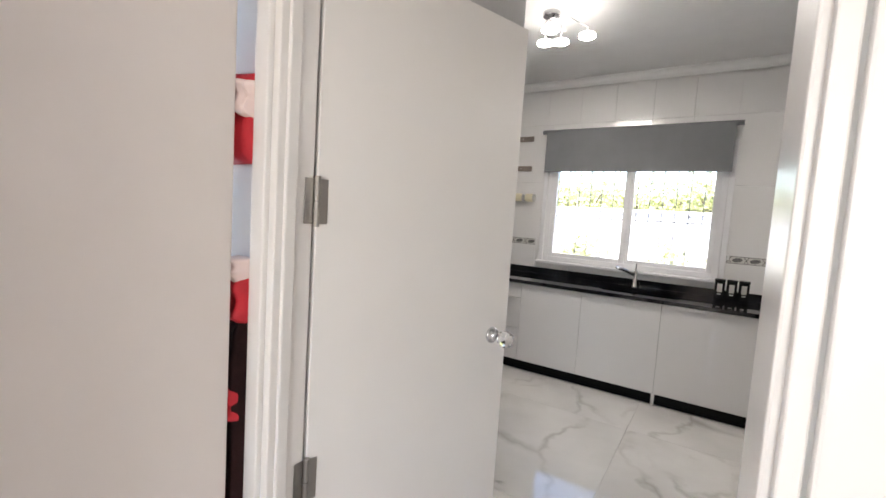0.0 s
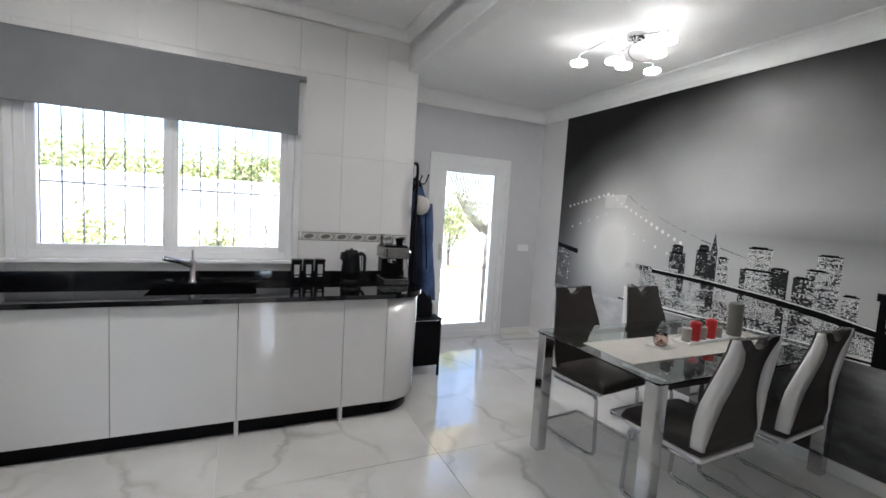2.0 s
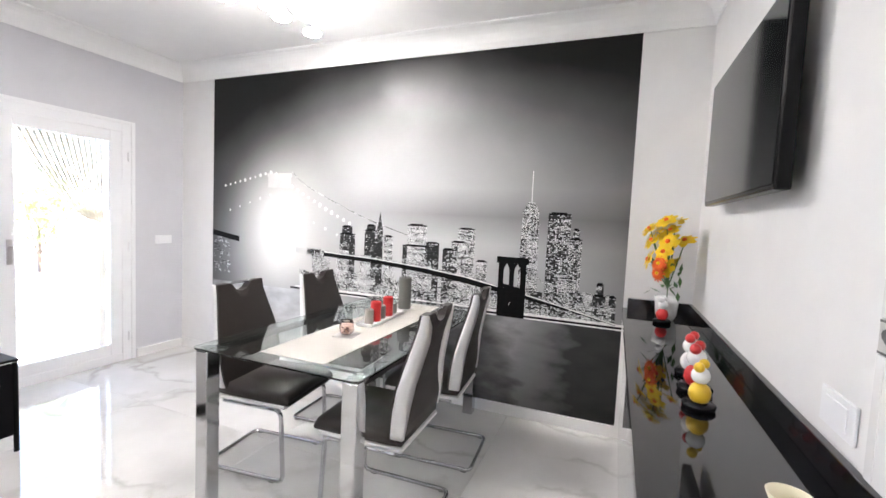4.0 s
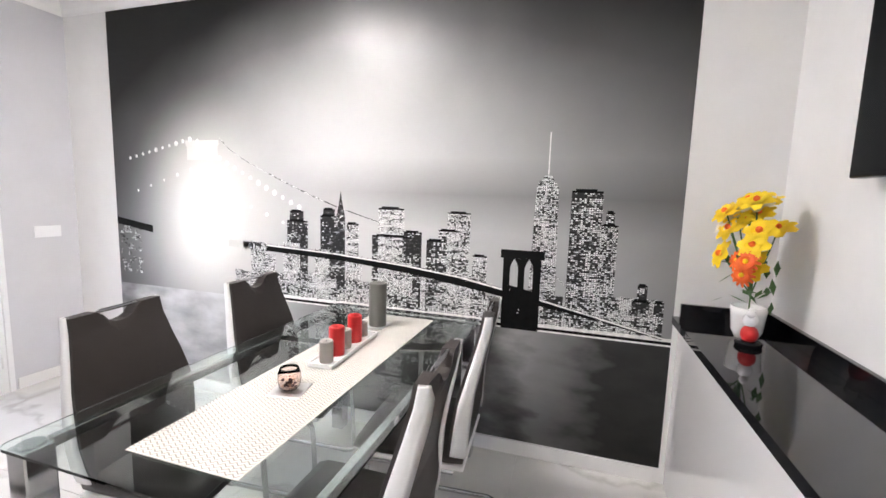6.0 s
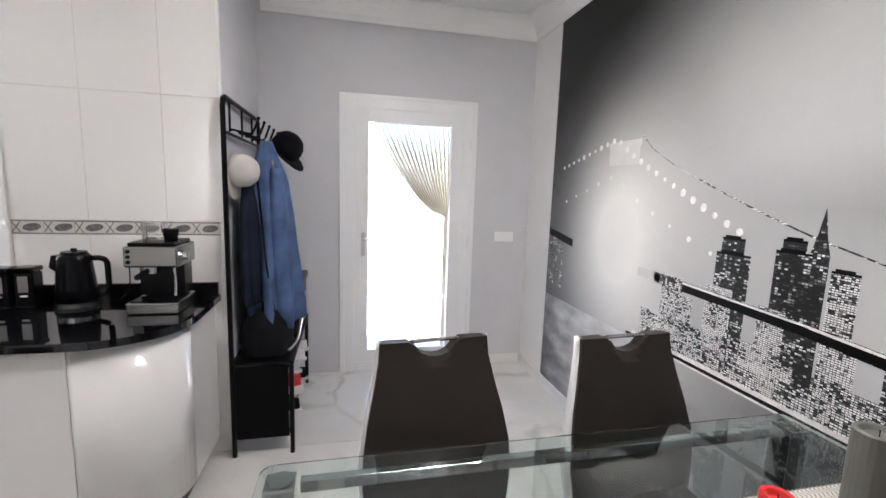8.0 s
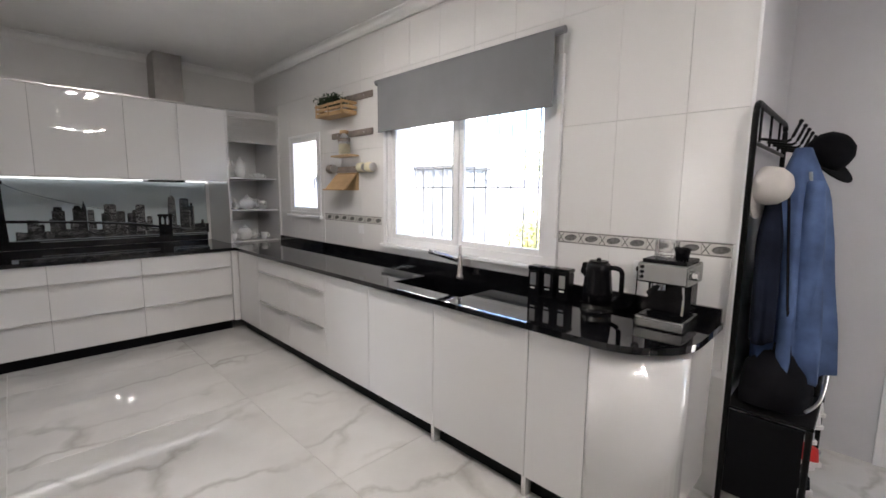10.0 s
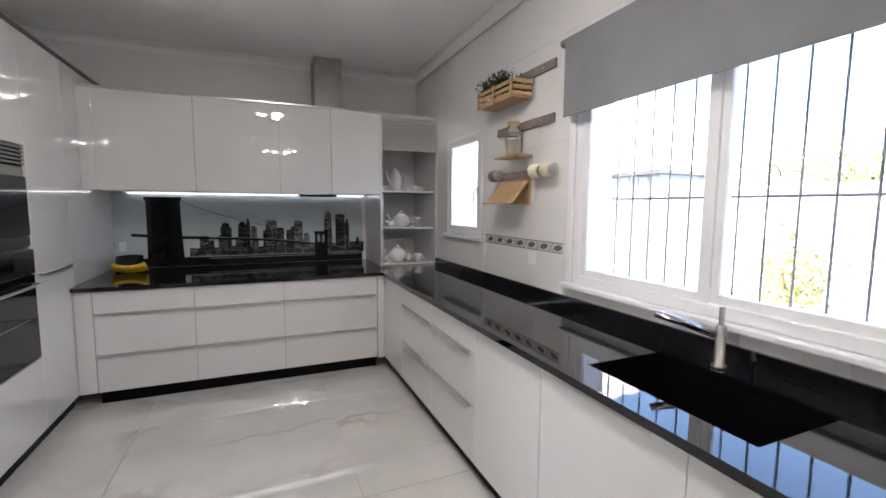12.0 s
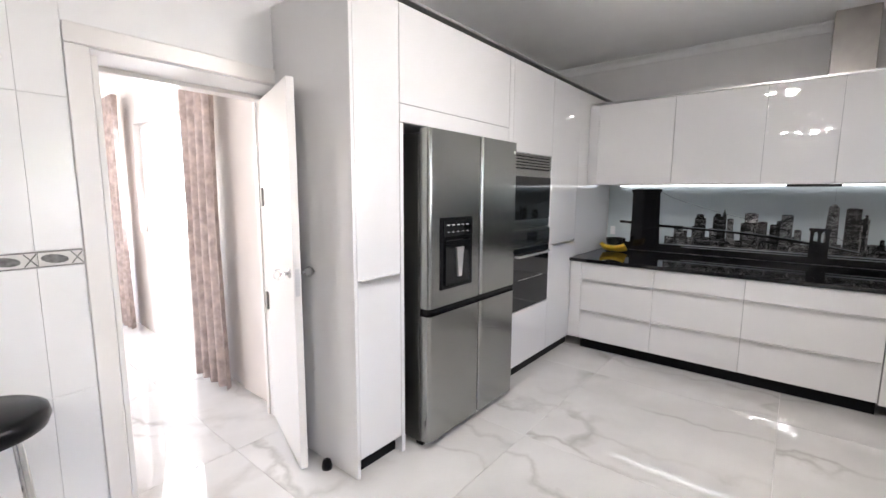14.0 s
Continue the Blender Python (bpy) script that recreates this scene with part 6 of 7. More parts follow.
for z in (1.68, 1.50):
    part("cross_bar", tube(nb(), [(RX0, RY0 + 0.012, z), (RX0, RY1 - 0.012, z)], 0.009, 8), M_RACK, rack)
for i in range(3):
    y = RY0 + 0.12 + i * 0.26
    part("upright", tube(nb(), [(RX0 + 0.001, y, 1.69), (RX0 + 0.001, y, 1.833)], 0.006, 6), M_RACK, rack)
for i in range(5):
    y = RY0 + 0.10 + i * 0.155
    bm = nb()
    tube(bm, rounded([(RX0 + 0.01, y, 1.70), (RX0 + 0.11, y, 1.68), (RX0 + 0.14, y, 1.76)], 0.02), 0.006, 8)
    sphere(bm, (RX0 + 0.14, y, 1.762), 0.009, 8)
    part("hook", bm, M_RACK, rack)
for z in (0.115, 0.30):
    bm = nb()
    for i in range(8):
        x = RX0 + 0.02 + i * 0.036
        tube(bm, [(x, RY0, z), (x, RY1, z)], 0.0035, 6)
    part("shelf", bm, M_RACK, rack)
part("bench", box(nb(), RX0 - 0.005, RX1 + 0.015, RY0 - 0.012, RY1 + 0.012, 0.505, 0.520, 0.004), M_RACK, rack)
part("side_cloth", box(nb(), RX0 + 0.014, RX1 - 0.014, RY0 - 0.010, RY0 - 0.008, 0.10, 0.495), mat("black_mesh_fabric", (0.005, 0.005, 0.006), 0.8, bump=0.4, bscale=400, spec=0.08), rack, "black fabric side panel")


def cloth_mass(bm, cx, cy, z0, z1, prof, folds, amp, seed=0, lean=0.0, seg=40):
    """A hanging garment: widths along the height, with folds."""
    rings = []
    rows = 22
    for k in range(rows + 1):
        h = k / rows
        z = z1 + (z0 - z1) * h
        j = h * (len(prof) - 1)
        a = int(min(j, len(prof) - 2))
        f = j - a
        rx = prof[a][0] + (prof[a + 1][0] - prof[a][0]) * f
        ry = prof[a][1] + (prof[a + 1][1] - prof[a][1]) * f
        ring = []
        for i in range(seg):
            t = 2 * math.pi * i / seg
            w = 1 + amp * h * math.sin(folds * t + seed + h * 1.2) + 0.5 * amp * h * math.sin((folds * 2 + 1) * t + seed * 2)
            ring.append(bm.verts.new((cx + rx * w * math.cos(t) + lean * h, cy + ry * w * math.sin(t), z + 0.012 * math.sin(3 * t + seed) * h)))
        rings.append(ring)
    for a, b in zip(rings, rings[1:]):
        for i in range(seg):
            j = (i + 1) % seg
            bm.faces.new((a[i], a[j], b[j], b[i]))
    bm.faces.new(rings[0])
    bm.faces.new(list(reversed(rings[-1])))
    return bm


M_BLUE = mat("blue_cloth", (0.07, 0.11, 0.22), 0.75, vary=0.35, scale=7, bump=0.5, bscale=150, spec=0.1)
M_NAVY = mat("navy_cloth", (0.010, 0.013, 0.024), 0.8, vary=0.3, scale=7, bump=0.5, bscale=150, spec=0.1)
M_GREYC = mat("grey_cloth", (0.35, 0.37, 0.40), 0.8, vary=0.12, scale=9, bump=0.4, bscale=150)
M_CAP = mat("cream_cap_cloth", (0.48, 0.455, 0.43), 0.8, vary=0.08, scale=12, bump=0.4, bscale=200)
M_BLKC = mat("black_cloth", (0.006, 0.006, 0.008), 0.8, vary=0.3, scale=9, bump=0.4, bscale=200, spec=0.1)
j = thing("jacket", 1.200, 4.55, 0.8, "blue hooded jacket hanging in folds from the rack", "jacket")
part("body", cloth_mass(nb(), 1.195, 4.58, 0.66, 1.67, [(0.03, 0.04), (0.10, 0.12), (0.115, 0.15), (0.12, 0.175), (0.13, 0.20), (0.13, 0.20)], 8, 0.26, 0.4, 0.03), M_BLUE, j, smooth=True)
bm = nb()
for k in range(3):
    tube(bm, [(1.235 + 0.012 * k, 4.50 + 0.045 * k, 1.56), (1.275 + 0.012 * k, 4.49 + 0.055 * k, 1.2), (1.295 + 0.012 * k, 4.49 + 0.07 * k, 0.78)], 0.007, 6)
part("piping", bm, M_GREYC, j, "pale seams down the front")
part("sleeve", cloth_mass(nb(), 1.260, 4.47, 0.86, 1.52, [(0.03, 0.03), (0.045, 0.05), (0.042, 0.05), (0.035, 0.04)], 3, 0.12, 1.4, 0.01, 20), M_BLUE, j, smooth=True)
j = thing("jacket", 1.180, 4.88, 0.8, "grey-blue jacket hanging at the far end of the rack", "jacket")
part("body", cloth_mass(nb(), 1.160, 4.90, 0.80, 1.62, [(0.02, 0.03), (0.08, 0.08), (0.09, 0.10), (0.09, 0.11), (0.085, 0.11)], 5, 0.16, 2.2, 0.015), M_GREYC, j, smooth=True)
j = thing("trousers", 1.130, 4.40, 0.7, "dark navy trousers hanging at the near end of the rack", "trousers")
part("body", cloth_mass(nb(), 1.125, 4.42, 0.80, 1.50, [(0.02, 0.03), (0.05, 0.06), (0.05, 0.075), (0.045, 0.07)], 4, 0.2, 3.1, 0.01), M_NAVY, j, smooth=True)
part("strap", tube(nb(), [(1.180, 4.37, 1.5), (1.220, 4.36, 1.0), (1.260, 4.40, 0.66)], 0.006, 6), M_BLKC, j)


def cap(x, y, z, m, label, rz=0, tilt=60, s=1.0):
    c = thing("cap", x, y, z, label, "cap")
    T = pose(x, y, z, tilt, 0, rz) @ Matrix.Diagonal((s, s, s, 1))
    bm = nb()
    rr = [(0.095, -0.02), (0.098, 0.02), (0.090, 0.06), (0.065, 0.095), (0.03, 0.112), (0.004, 0.115)]
    lathe(bm, rr, 0, 0, 0, 20)
    bm.transform(T)
    part("crown", bm, m, c, smooth=True)
    bm = nb()
    out = [(0.10 * math.cos(a) * 0.95, -0.02 - 0.155 * math.sin(a)) for a in [math.pi * i / 12 for i in range(13)]]
    prism(bm, out, "z", -0.022, -0.016)
    bm.transform(T)
    part("brim", bm, m, c)
    bm = lathe(nb(), [(0.008, 0.114), (0.008, 0.118)], 0, 0, 0, 10)
    bm.transform(T)
    part("button", bm, m, c)
    return c


cap(1.105, 4.340, 1.50, M_CAP, "cream cotton cap hanging from the near hook", 75, 95, 0.84)
cap(1.250, 4.93, 1.66, M_BLKC, "black cap hanging from the far hook", 60, 45, 1.0)
bg = thing("handbag", 1.210, 4.90, 0.52, "black leather bag lying on the bench", "bag")
part("body", box(nb(), 1.080, 1.355, 4.60, 5.08, 0.521, 0.83, 0.03, 3), M_BLACKPLASTIC, bg, smooth=True)
part("flap", box(nb(), 1.070, 1.365, 4.59, 5.09, 0.80, 0.85, 0.012, 2), M_BLACKPLASTIC, bg)
part("clasp", box(nb(), 1.357, 1.368, 4.84, 4.88, 0.72, 0.75, 0.001), M_SATIN, bg)
part("strap", tube(nb(), rounded([(1.350, 4.68, 0.77), (1.370, 4.60, 0.66), (1.360, 4.45, 0.56), (1.320, 4.38, 0.535)], 0.05), 0.007, 8), M_SATIN, bg, "pale strap hanging over the bench")
bg = thing("backpack", 1.200, 4.44, 0.52, "black backpack leaning on the bench", "backpack")
part("body", cloth_mass(nb(), 1.195, 4.45, 0.521, 0.76, [(0.05, 0.08), (0.12, 0.14), (0.135, 0.155), (0.13, 0.155)], 3, 0.06, 0.3), M_BLKC, bg, smooth=True)
part("handle", tube(nb(), rounded([(1.190, 4.40, 0.752), (1.190, 4.40, 0.80), (1.190, 4.49, 0.80), (1.190, 4.49, 0.752)], 0.02), 0.006, 8), M_BLKC, bg)


def shoe(x, y, z, rz, m, sole, label):
    s = thing("shoe", x, y, z, label, "shoe")
    T = pose(x, y, z, 0, 0, rz)
    for nm, h0, h1, k, mm in (("sole", 0.0, 0.018, 1.0, sole), ("upper", 0.0185, 0.075, 0.92, m)):
        bm = nb()
        n_ = 20
        lo, hi = [], []
        for i in range(n_):
            a = 2 * math.pi * i / n_
            yy = 0.135 * math.cos(a)
            xx = (0.045 - 0.008 * math.cos(a) ** 2) * math.sin(a) * k
            lo.append(bm.verts.new((xx, yy * k, h0)))
            drop = 0.6 if (nm == "upper" and yy > 0.02) else 0.0
            hi.append(bm.verts.new((xx * (0.75 if nm == "upper" else 1), yy * (0.88 if nm == "upper" else 1), h1 - (h1 - h0) * drop * (yy / 0.135))))
        bm.faces.new(list(reversed(lo)))
        bm.faces.new(hi)
        for i in range(n_):
            q = (i + 1) % n_
            bm.faces.new((lo[i], lo[q], hi[q], hi[i]))
        bm.transform(T)
        part(nm, bm, mm, s)
    bm = nb()
    for i in range(4):
        tube(bm, [(-0.02, 0.0 + i * 0.018, 0.068 - i * 0.005), (0.02, 0.004 + i * 0.018, 0.068 - i * 0.005)], 0.0025, 5)
    bm.transform(T)
    part("laces", bm, sole, s)


M_SHOEW = mat("white_shoe", (0.62, 0.60, 0.60), 0.5)
shoe(1.260, 4.42, 0.3045, 80, M_RED, M_SHOEW, "red shoe with a white sole on the rack shelf")
shoe(1.230, 4.62, 0.3045, 85, M_GREYC, M_SHOEW, "grey trainer with a white sole on the rack shelf")
shoe(1.240, 4.80, 0.3045, 92, M_SHOEW, M_SHOEW, "white trainer on the rack shelf")
shoe(1.240, 4.98, 0.3045, 88, M_SHOEW, M_SHOEW, "white trainer on the rack shelf")
shoe(1.240, 4.50, 0.1195, 84, M_BLKC, M_SHOEW, "black shoe with a white sole on the low shelf")
shoe(1.230, 4.72, 0.1195, 95, M_SHOEW, M_SHOEW, "white trainer on the low shelf")
shoe(1.240, 4.92, 0.1195, 90, M_BLKC, M_GREYC, "black shoe on the low shelf")

# ---- bar counter on the hall side wall ----
ZB = 0.87
bar = thing("bar_counter", 1.8, 1.0, 0, "long white bar counter with a polished black granite top", "counter")
BX0, BX1, BY1 = 0.86, XM - 0.003, 1.215
bm = nb()
out = [(BX1, YS + 0.003), (BX1, BY1)] + [(BX0 + 0.06 - 0.06 * math.sin(a), BY1 - 0.06 + 0.06 * math.cos(a)) for a in [radians(90) * i / 6 for i in range(7)]] + [(BX0, YS + 0.003)]
prism(bm, out, "z", ZB - 0.035, ZB)
part("top", bm, M_GRANITE, bar, "polished black granite top")
part("body", box(nb(), BX0 + 0.05, BX1, YS + 0.003, BY1 - 0.03, 0.0, ZB - 0.0355, 0.002), M_CAB, bar, "glossy white body")
bm = nb()
box(bm, BX0 + 0.02, BX1, YS + 0.003, YS + 0.023, ZB + 0.0005, ZB + 0.066, 0.002)
box(bm, BX1 - 0.02, BX1, YS + 0.0235, BY1 - 0.03, ZB + 0.0005, ZB + 0.066, 0.002)
part("upstand", bm, M_GRANITE, bar, "low black granite upstand")

stool = thing("bar_stool", 0.63, 1.07, 0, "low bar stool with a thick black padded seat on chrome legs", "stool")
part("seat", lathe(nb(), [(0.14, 0.655), (0.182, 0.668), (0.192, 0.695), (0.186, 0.722), (0.165, 0.735), (0.05, 0.738)], 0.63, 1.07, 0, 36), M_BLACKPLASTIC, stool, "thick black padded seat", smooth=True)
for k in range(4):
    a = radians(45 + 90 * k)
    part("leg", tube(nb(), [(0.63 + 0.13 * math.cos(a), 1.07 + 0.13 * math.sin(a), 0.656), (0.63 + 0.18 * math.cos(a), 1.07 + 0.18 * math.sin(a), 0.0)], 0.011, 10), M_CHROME, stool)
part("ring", tube(nb(), [(0.63 + 0.158 * math.cos(2 * math.pi * k / 32), 1.07 + 0.158 * math.sin(2 * math.pi * k / 32), 0.28) for k in range(32)], 0.008, 8, True), M_CHROME, stool)

tv = thing("television", 2.02, 0.9, 1.43, "flat black television mounted on the white wall", "television")
part("housing", box(nb(), 1.475, 2.44, 0.865, 0.905, 1.500, 2.055, 0.006), M_BLACKPLASTIC, tv)
part("screen", box(nb(), 1.487, 2.428, 0.9055, 0.908, 1.517, 2.043), M_SCREEN, tv)
part("wall_mount", box(nb(), 1.78, 2.14, YS + 0.001, 0.864, 1.66, 1.91, 0.004), M_BLACKPLASTIC, tv)


def switch(name, axis, u, at, z, w, h, label, sign=-1):
    s = thing(name, *(((u, at, z)) if axis == "y" else (at, u, z)), label, "switch")
    if axis == "y":
        part("plate", box(nb(), u - w / 2, u + w / 2, at, at + 0.007 * sign, z - h / 2, z + h / 2, 0.002), M_PVC, s)
        part("rocker", box(nb(), u - w * 0.32, u + w * 0.32, at + 0.0072 * sign, at + 0.010 * sign, z - h * 0.32, z + h * 0.32, 0.001), M_PVC, s)
    else:
        part("plate", box(nb(), at, at + 0.007 * sign, u - w / 2, u + w / 2, z - h / 2, z + h / 2, 0.002), M_PVC, s)
        part("rocker", box(nb(), at + 0.0072 * sign, at + 0.010 * sign, u - w * 0.32, u + w * 0.32, z - h * 0.32, z + h * 0.32, 0.001), M_PVC, s)
    return s


switch("light_switch", "y", 2.875, YD - 0.001, 1.075, 0.16, 0.08, "white double light switch on the grey wall")
switch("wall_socket", "y", -1.90, YW - 0.001, 1.115, 0.08, 0.08, "white wall socket on the tiles")
switch("wall_socket", "y", 1.22, YS + 0.001, 1.01, 0.15, 0.08, "white double wall socket above the bar", 1)
switch("wall_socket", "y", 0.62, YW - 0.001, 1.075, 0.08, 0.08, "white wall socket above the worktop")
switch("wall_socket", "x", 1.535, XB + 0.0075, 1.07, 0.05, 0.09, "white wall socket beside the backsplash", 1)
plug = emit("plug", lathe(nb(), [(0.018, 0), (0.018, 0.02), (0.010, 0.035)], 0.62, YW - 0.0115, 1.075, 14, Matrix.Rotation(radians(90), 3, "X")), M_BLACKPLASTIC, label="black plug in the wall socket")
tagged(plug, category="plug")
cable = emit("power_cable", tube(nb(), rounded([(0.62, YW - 0.048, 1.075), (0.62, YW - 0.055, 0.93), (0.60, 4.25, ZT + 0.006), (0.56, 4.19, ZT + 0.006)], 0.03), 0.003, 6), M_BLACKPLASTIC, label="thin black cable running down to the kettle")
tagged(cable, category="cable")

# flowers, figurines
vs = thing("flower_vase", 2.82, 0.99, ZB, "white pot with yellow and orange artificial flowers", "flower arrangement")
bm = lathe(nb(), [(0.04, 0), (0.055, 0.03), (0.062, 0.10), (0.066, 0.13), (0.058, 0.13), (0.05, 0.04)], 2.82, 0.99, ZB + 0.0005, 24)
part("pot", bm, M_CERAMIC, vs, smooth=True)
M_YEL = mat("yellow_petal", (0.88, 0.62, 0.01), 0.6, vary=0.1)
M_ORA = mat("orange_petal", (0.80, 0.13, 0.01), 0.6, vary=0.15)
M_CREAM = mat("cream_petal", (0.80, 0.74, 0.55), 0.6)
M_STEMG = mat("green_stem", (0.05, 0.13, 0.03), 0.6)
rng = random.Random(21)


def flower(c, m, r, petals, nm, normal):
    bm = nb()
    q = Vector(normal).normalized().to_track_quat("Z", "Y").to_matrix().to_4x4()
    T = Matrix.Translation(c) @ q
    for layer in range(2):
        for i in range(petals):
            a = 2 * math.pi * i / petals + layer * 0.3
            rr = r * (1 - 0.3 * layer)
            w = 2.4 * rr / petals
            pts = [(0, 0, 0), (rr * 0.55, -w, 0.006 + 0.01 * layer), (rr, 0 - w * 0.4, 0.0 + 0.016 * layer), (rr, w * 0.4, 0.0 + 0.016 * layer), (rr * 0.55, w, 0.006 + 0.01 * layer)]
            R = Matrix.Rotation(a, 4, "Z")
            bm.faces.new([bm.verts.new(T @ R @ Vector(p)) for p in pts])
    part(nm, bm, m, vs)
    part("flower_heart", sphere(nb(), c + 0.012 * Vector(normal).normalized(), r * 0.2, 8), M_YEL if m is not M_YEL else M_ORA, vs)


heads = []
for i in range(18):
    a, rr = rng.uniform(0, 6.28), rng.uniform(0.02, 0.15)
    heads.append((Vector((2.82 + rr * math.cos(a), 1.01 + rr * 0.75 * math.sin(a), 1.19 + rng.uniform(-0.02, 0.24))), M_YEL if i % 6 else M_CREAM, rng.uniform(0.056, 0.070), 6, "yellow_flower" if i % 5 else "cream_flower"))
for dx, dz in ((-0.05, 0.0), (0.005, 0.05), (-0.075, 0.055)):
    heads.append((Vector((2.79 + dx, 1.05, 1.14 + dz)), M_ORA, 0.050, 13, "orange_flower"))
for c, m, r, pn, nm in heads:
    n_ = (c - Vector((2.82, 0.95, 1.12))) + Vector((-0.08, 0.12, 0.0))
    flower(c, m, r, pn, nm, n_)
    part("stem", tube(nb(), [(2.82, 0.99, ZB + 0.1), (2.82, 0.99, 1.05), tuple(c)], 0.003, 5), M_STEMG, vs)
bm = nb()
for i in range(24):
    c = Vector((2.82 + rng.uniform(-0.10, 0.10), 1.0 + rng.uniform(-0.07, 0.10), 1.05 + rng.uniform(-0.04, 0.16)))
    a = Vector((rng.gauss(0, 1), rng.gauss(0, 1), rng.gauss(0, 1))).normalized() * 0.035
    b = a.cross(Vector((0, 0.3, 1))).normalized() * 0.012
    bm.faces.new([bm.verts.new(p) for p in (c - a, c + b, c + a, c - b)])
part("leaves", bm, M_STEMG, vs)


def figurine(x, y, cols, s, label):
    """A small painted ornament as one plain mesh on a round base."""
    bm = nb()
    lathe(bm, [(0.042 * s, 0), (0.045 * s, 0.012 * s), (0.038 * s, 0.02 * s)], x, y, ZB + 0.0005, 18)
    n0 = len(bm.faces)
    sphere(bm, (x, y, ZB + 0.045 * s), 0.030 * s, 12, (1, 1, 1.1))
    n1 = len(bm.faces)
    sphere(bm, (x + 0.004, y, ZB + 0.095 * s), 0.026 * s, 12)
    n2 = len(bm.faces)
    sphere(bm, (x - 0.022 * s, y + 0.01, ZB + 0.125 * s), 0.015 * s, 10)
    sphere(bm, (x + 0.024 * s, y - 0.01, ZB + 0.125 * s), 0.015 * s, 10)
    bm.faces.ensure_lookup_table()
    for i, f in enumerate(bm.faces):
        f.material_index = 0 if i < n0 else 1 if i < n1 else 2 if i < n2 else 3
    o = emit("figurine", bm, cols, label=label, smooth=True)
    tagged(o, category="figurine")
    return o


M_YPAINT = mat("yellow_paint", (0.75, 0.48, 0.03), 0.3)
figurine(1.49, 1.03, [M_BLACKPLASTIC, M_YPAINT, M_CERAMIC, M_YPAINT], 1.0, "small yellow and white painted figurine on a dark base")
figurine(1.63, 1.02, [M_BLACKPLASTIC, M_RED, M_CERAMIC, M_RED], 1.15, "small red and white painted figurine on a dark base")
figurine(1.80, 1.01, [M_BLACKPLASTIC, M_CERAMIC, M_CERAMIC, M_RED], 1.1, "small white painted figurine with red tips")
figurine(2.70, 1.02, [M_BLACKPLASTIC, M_RED, M_CERAMIC, M_CERAMIC], 1.05, "tall red and white painted figurine beside the flowers")
bw = emit("glass_bowl", lathe(nb(), [(0.015, 0), (0.03, 0.02), (0.038, 0.04), (0.035, 0.04), (0.027, 0.02), (0.01, 0.006)], 1.02, 0.96, ZB + 0.0005, 24), M_CREAM, label="small cream bowl on the bar counter", smooth=True)
tagged(bw, category="bowl")

# ---- small kitchen things ----
kt = thing("kettle", 0.495, 4.10, ZT, "black cordless kettle with a steel ring on its base", "kettle")
part("base", lathe(nb(), [(0.078, 0), (0.08, 0.006), (0.07, 0.018)], 0.495, 4.10, ZT + 0.0005, 24), M_BLACKPLASTIC, kt)
part("ring", lathe(nb(), [(0.074, 0.0185), (0.075, 0.04)], 0.495, 4.10, ZT + 0.0005, 24), M_STEEL, kt, "steel ring")
part("body", lathe(nb(), [(0.074, 0.0405), (0.072, 0.10), (0.062, 0.20), (0.058, 0.235), (0.050, 0.245)], 0.495, 4.10, ZT + 0.0005, 28), M_BLACKPLASTIC, kt, smooth=True)
part("lid", lathe(nb(), [(0.048, 0.2455), (0.045, 0.255), (0.012, 0.258), (0.010, 0.268)], 0.495, 4.10, ZT + 0.0005, 24), M_BLACKPLASTIC, kt)
part("handle", tube(nb(), rounded([(0.550, 4.11, ZT + 0.225), (0.605, 4.125, ZT + 0.225), (0.605, 4.125, ZT + 0.07), (0.565, 4.115, ZT + 0.06)], 0.035, 6), 0.012, 10), M_BLACKPLASTIC, kt, smooth=True)
part("spout", prism(nb(), [(0.410, ZT + 0.19), (0.443, ZT + 0.16), (0.443, ZT + 0.24), (0.420, ZT + 0.24)], "y", 4.08, 4.12), M_BLACKPLASTIC, kt)

for i, lab in enumerate(("black storage canister with a pale label panel", "black storage canister with a pale label panel", "black storage canister with a pale label panel")):
    cx = 0.108 + 0.084 * i
    ca = thing("canister", cx, 4.15 + 0.012 * i, ZT, lab, "canister", "canisters on the worktop")
    cy = 4.15 + 0.012 * i
    part("body", box(nb(), cx - 0.036, cx + 0.036, cy - 0.036, cy + 0.036, ZT + 0.0005, ZT + 0.155, 0.008), M_BLACKPLASTIC, ca)
    part("lid", box(nb(), cx - 0.038, cx + 0.038, cy - 0.038, cy + 0.038, ZT + 0.1555, ZT + 0.178, 0.006), M_BLACKGLASS, ca)
    part("label_panel", box(nb(), cx - 0.018, cx + 0.018, cy - 0.0375, cy - 0.0365, ZT + 0.07, ZT + 0.14), M_SATIN, ca)
    part("text_bar", box(nb(), cx - 0.014, cx + 0.014, cy - 0.0385, cy - 0.0376, ZT + 0.05, ZT + 0.058), M_CERAMIC, ca)
cm = thing("coffee_machine", 0.83, 4.09, ZT, "steel and black espresso machine with a clear water tank", "coffee machine")
part("drip_tray", box(nb(), 0.725, 0.925, 3.985, 4.21, ZT + 0.0005, ZT + 0.05, 0.006), M_STEEL, cm)
part("tray_grid", box(nb(), 0.737, 0.913, 3.995, 4.10, ZT + 0.0505, ZT + 0.055, 0.002), M_BLACKPLASTIC, cm)
part("column", box(nb(), 0.735, 0.915, 4.105, 4.205, ZT + 0.0555, ZT + 0.20, 0.004), M_BLACKPLASTIC, cm)
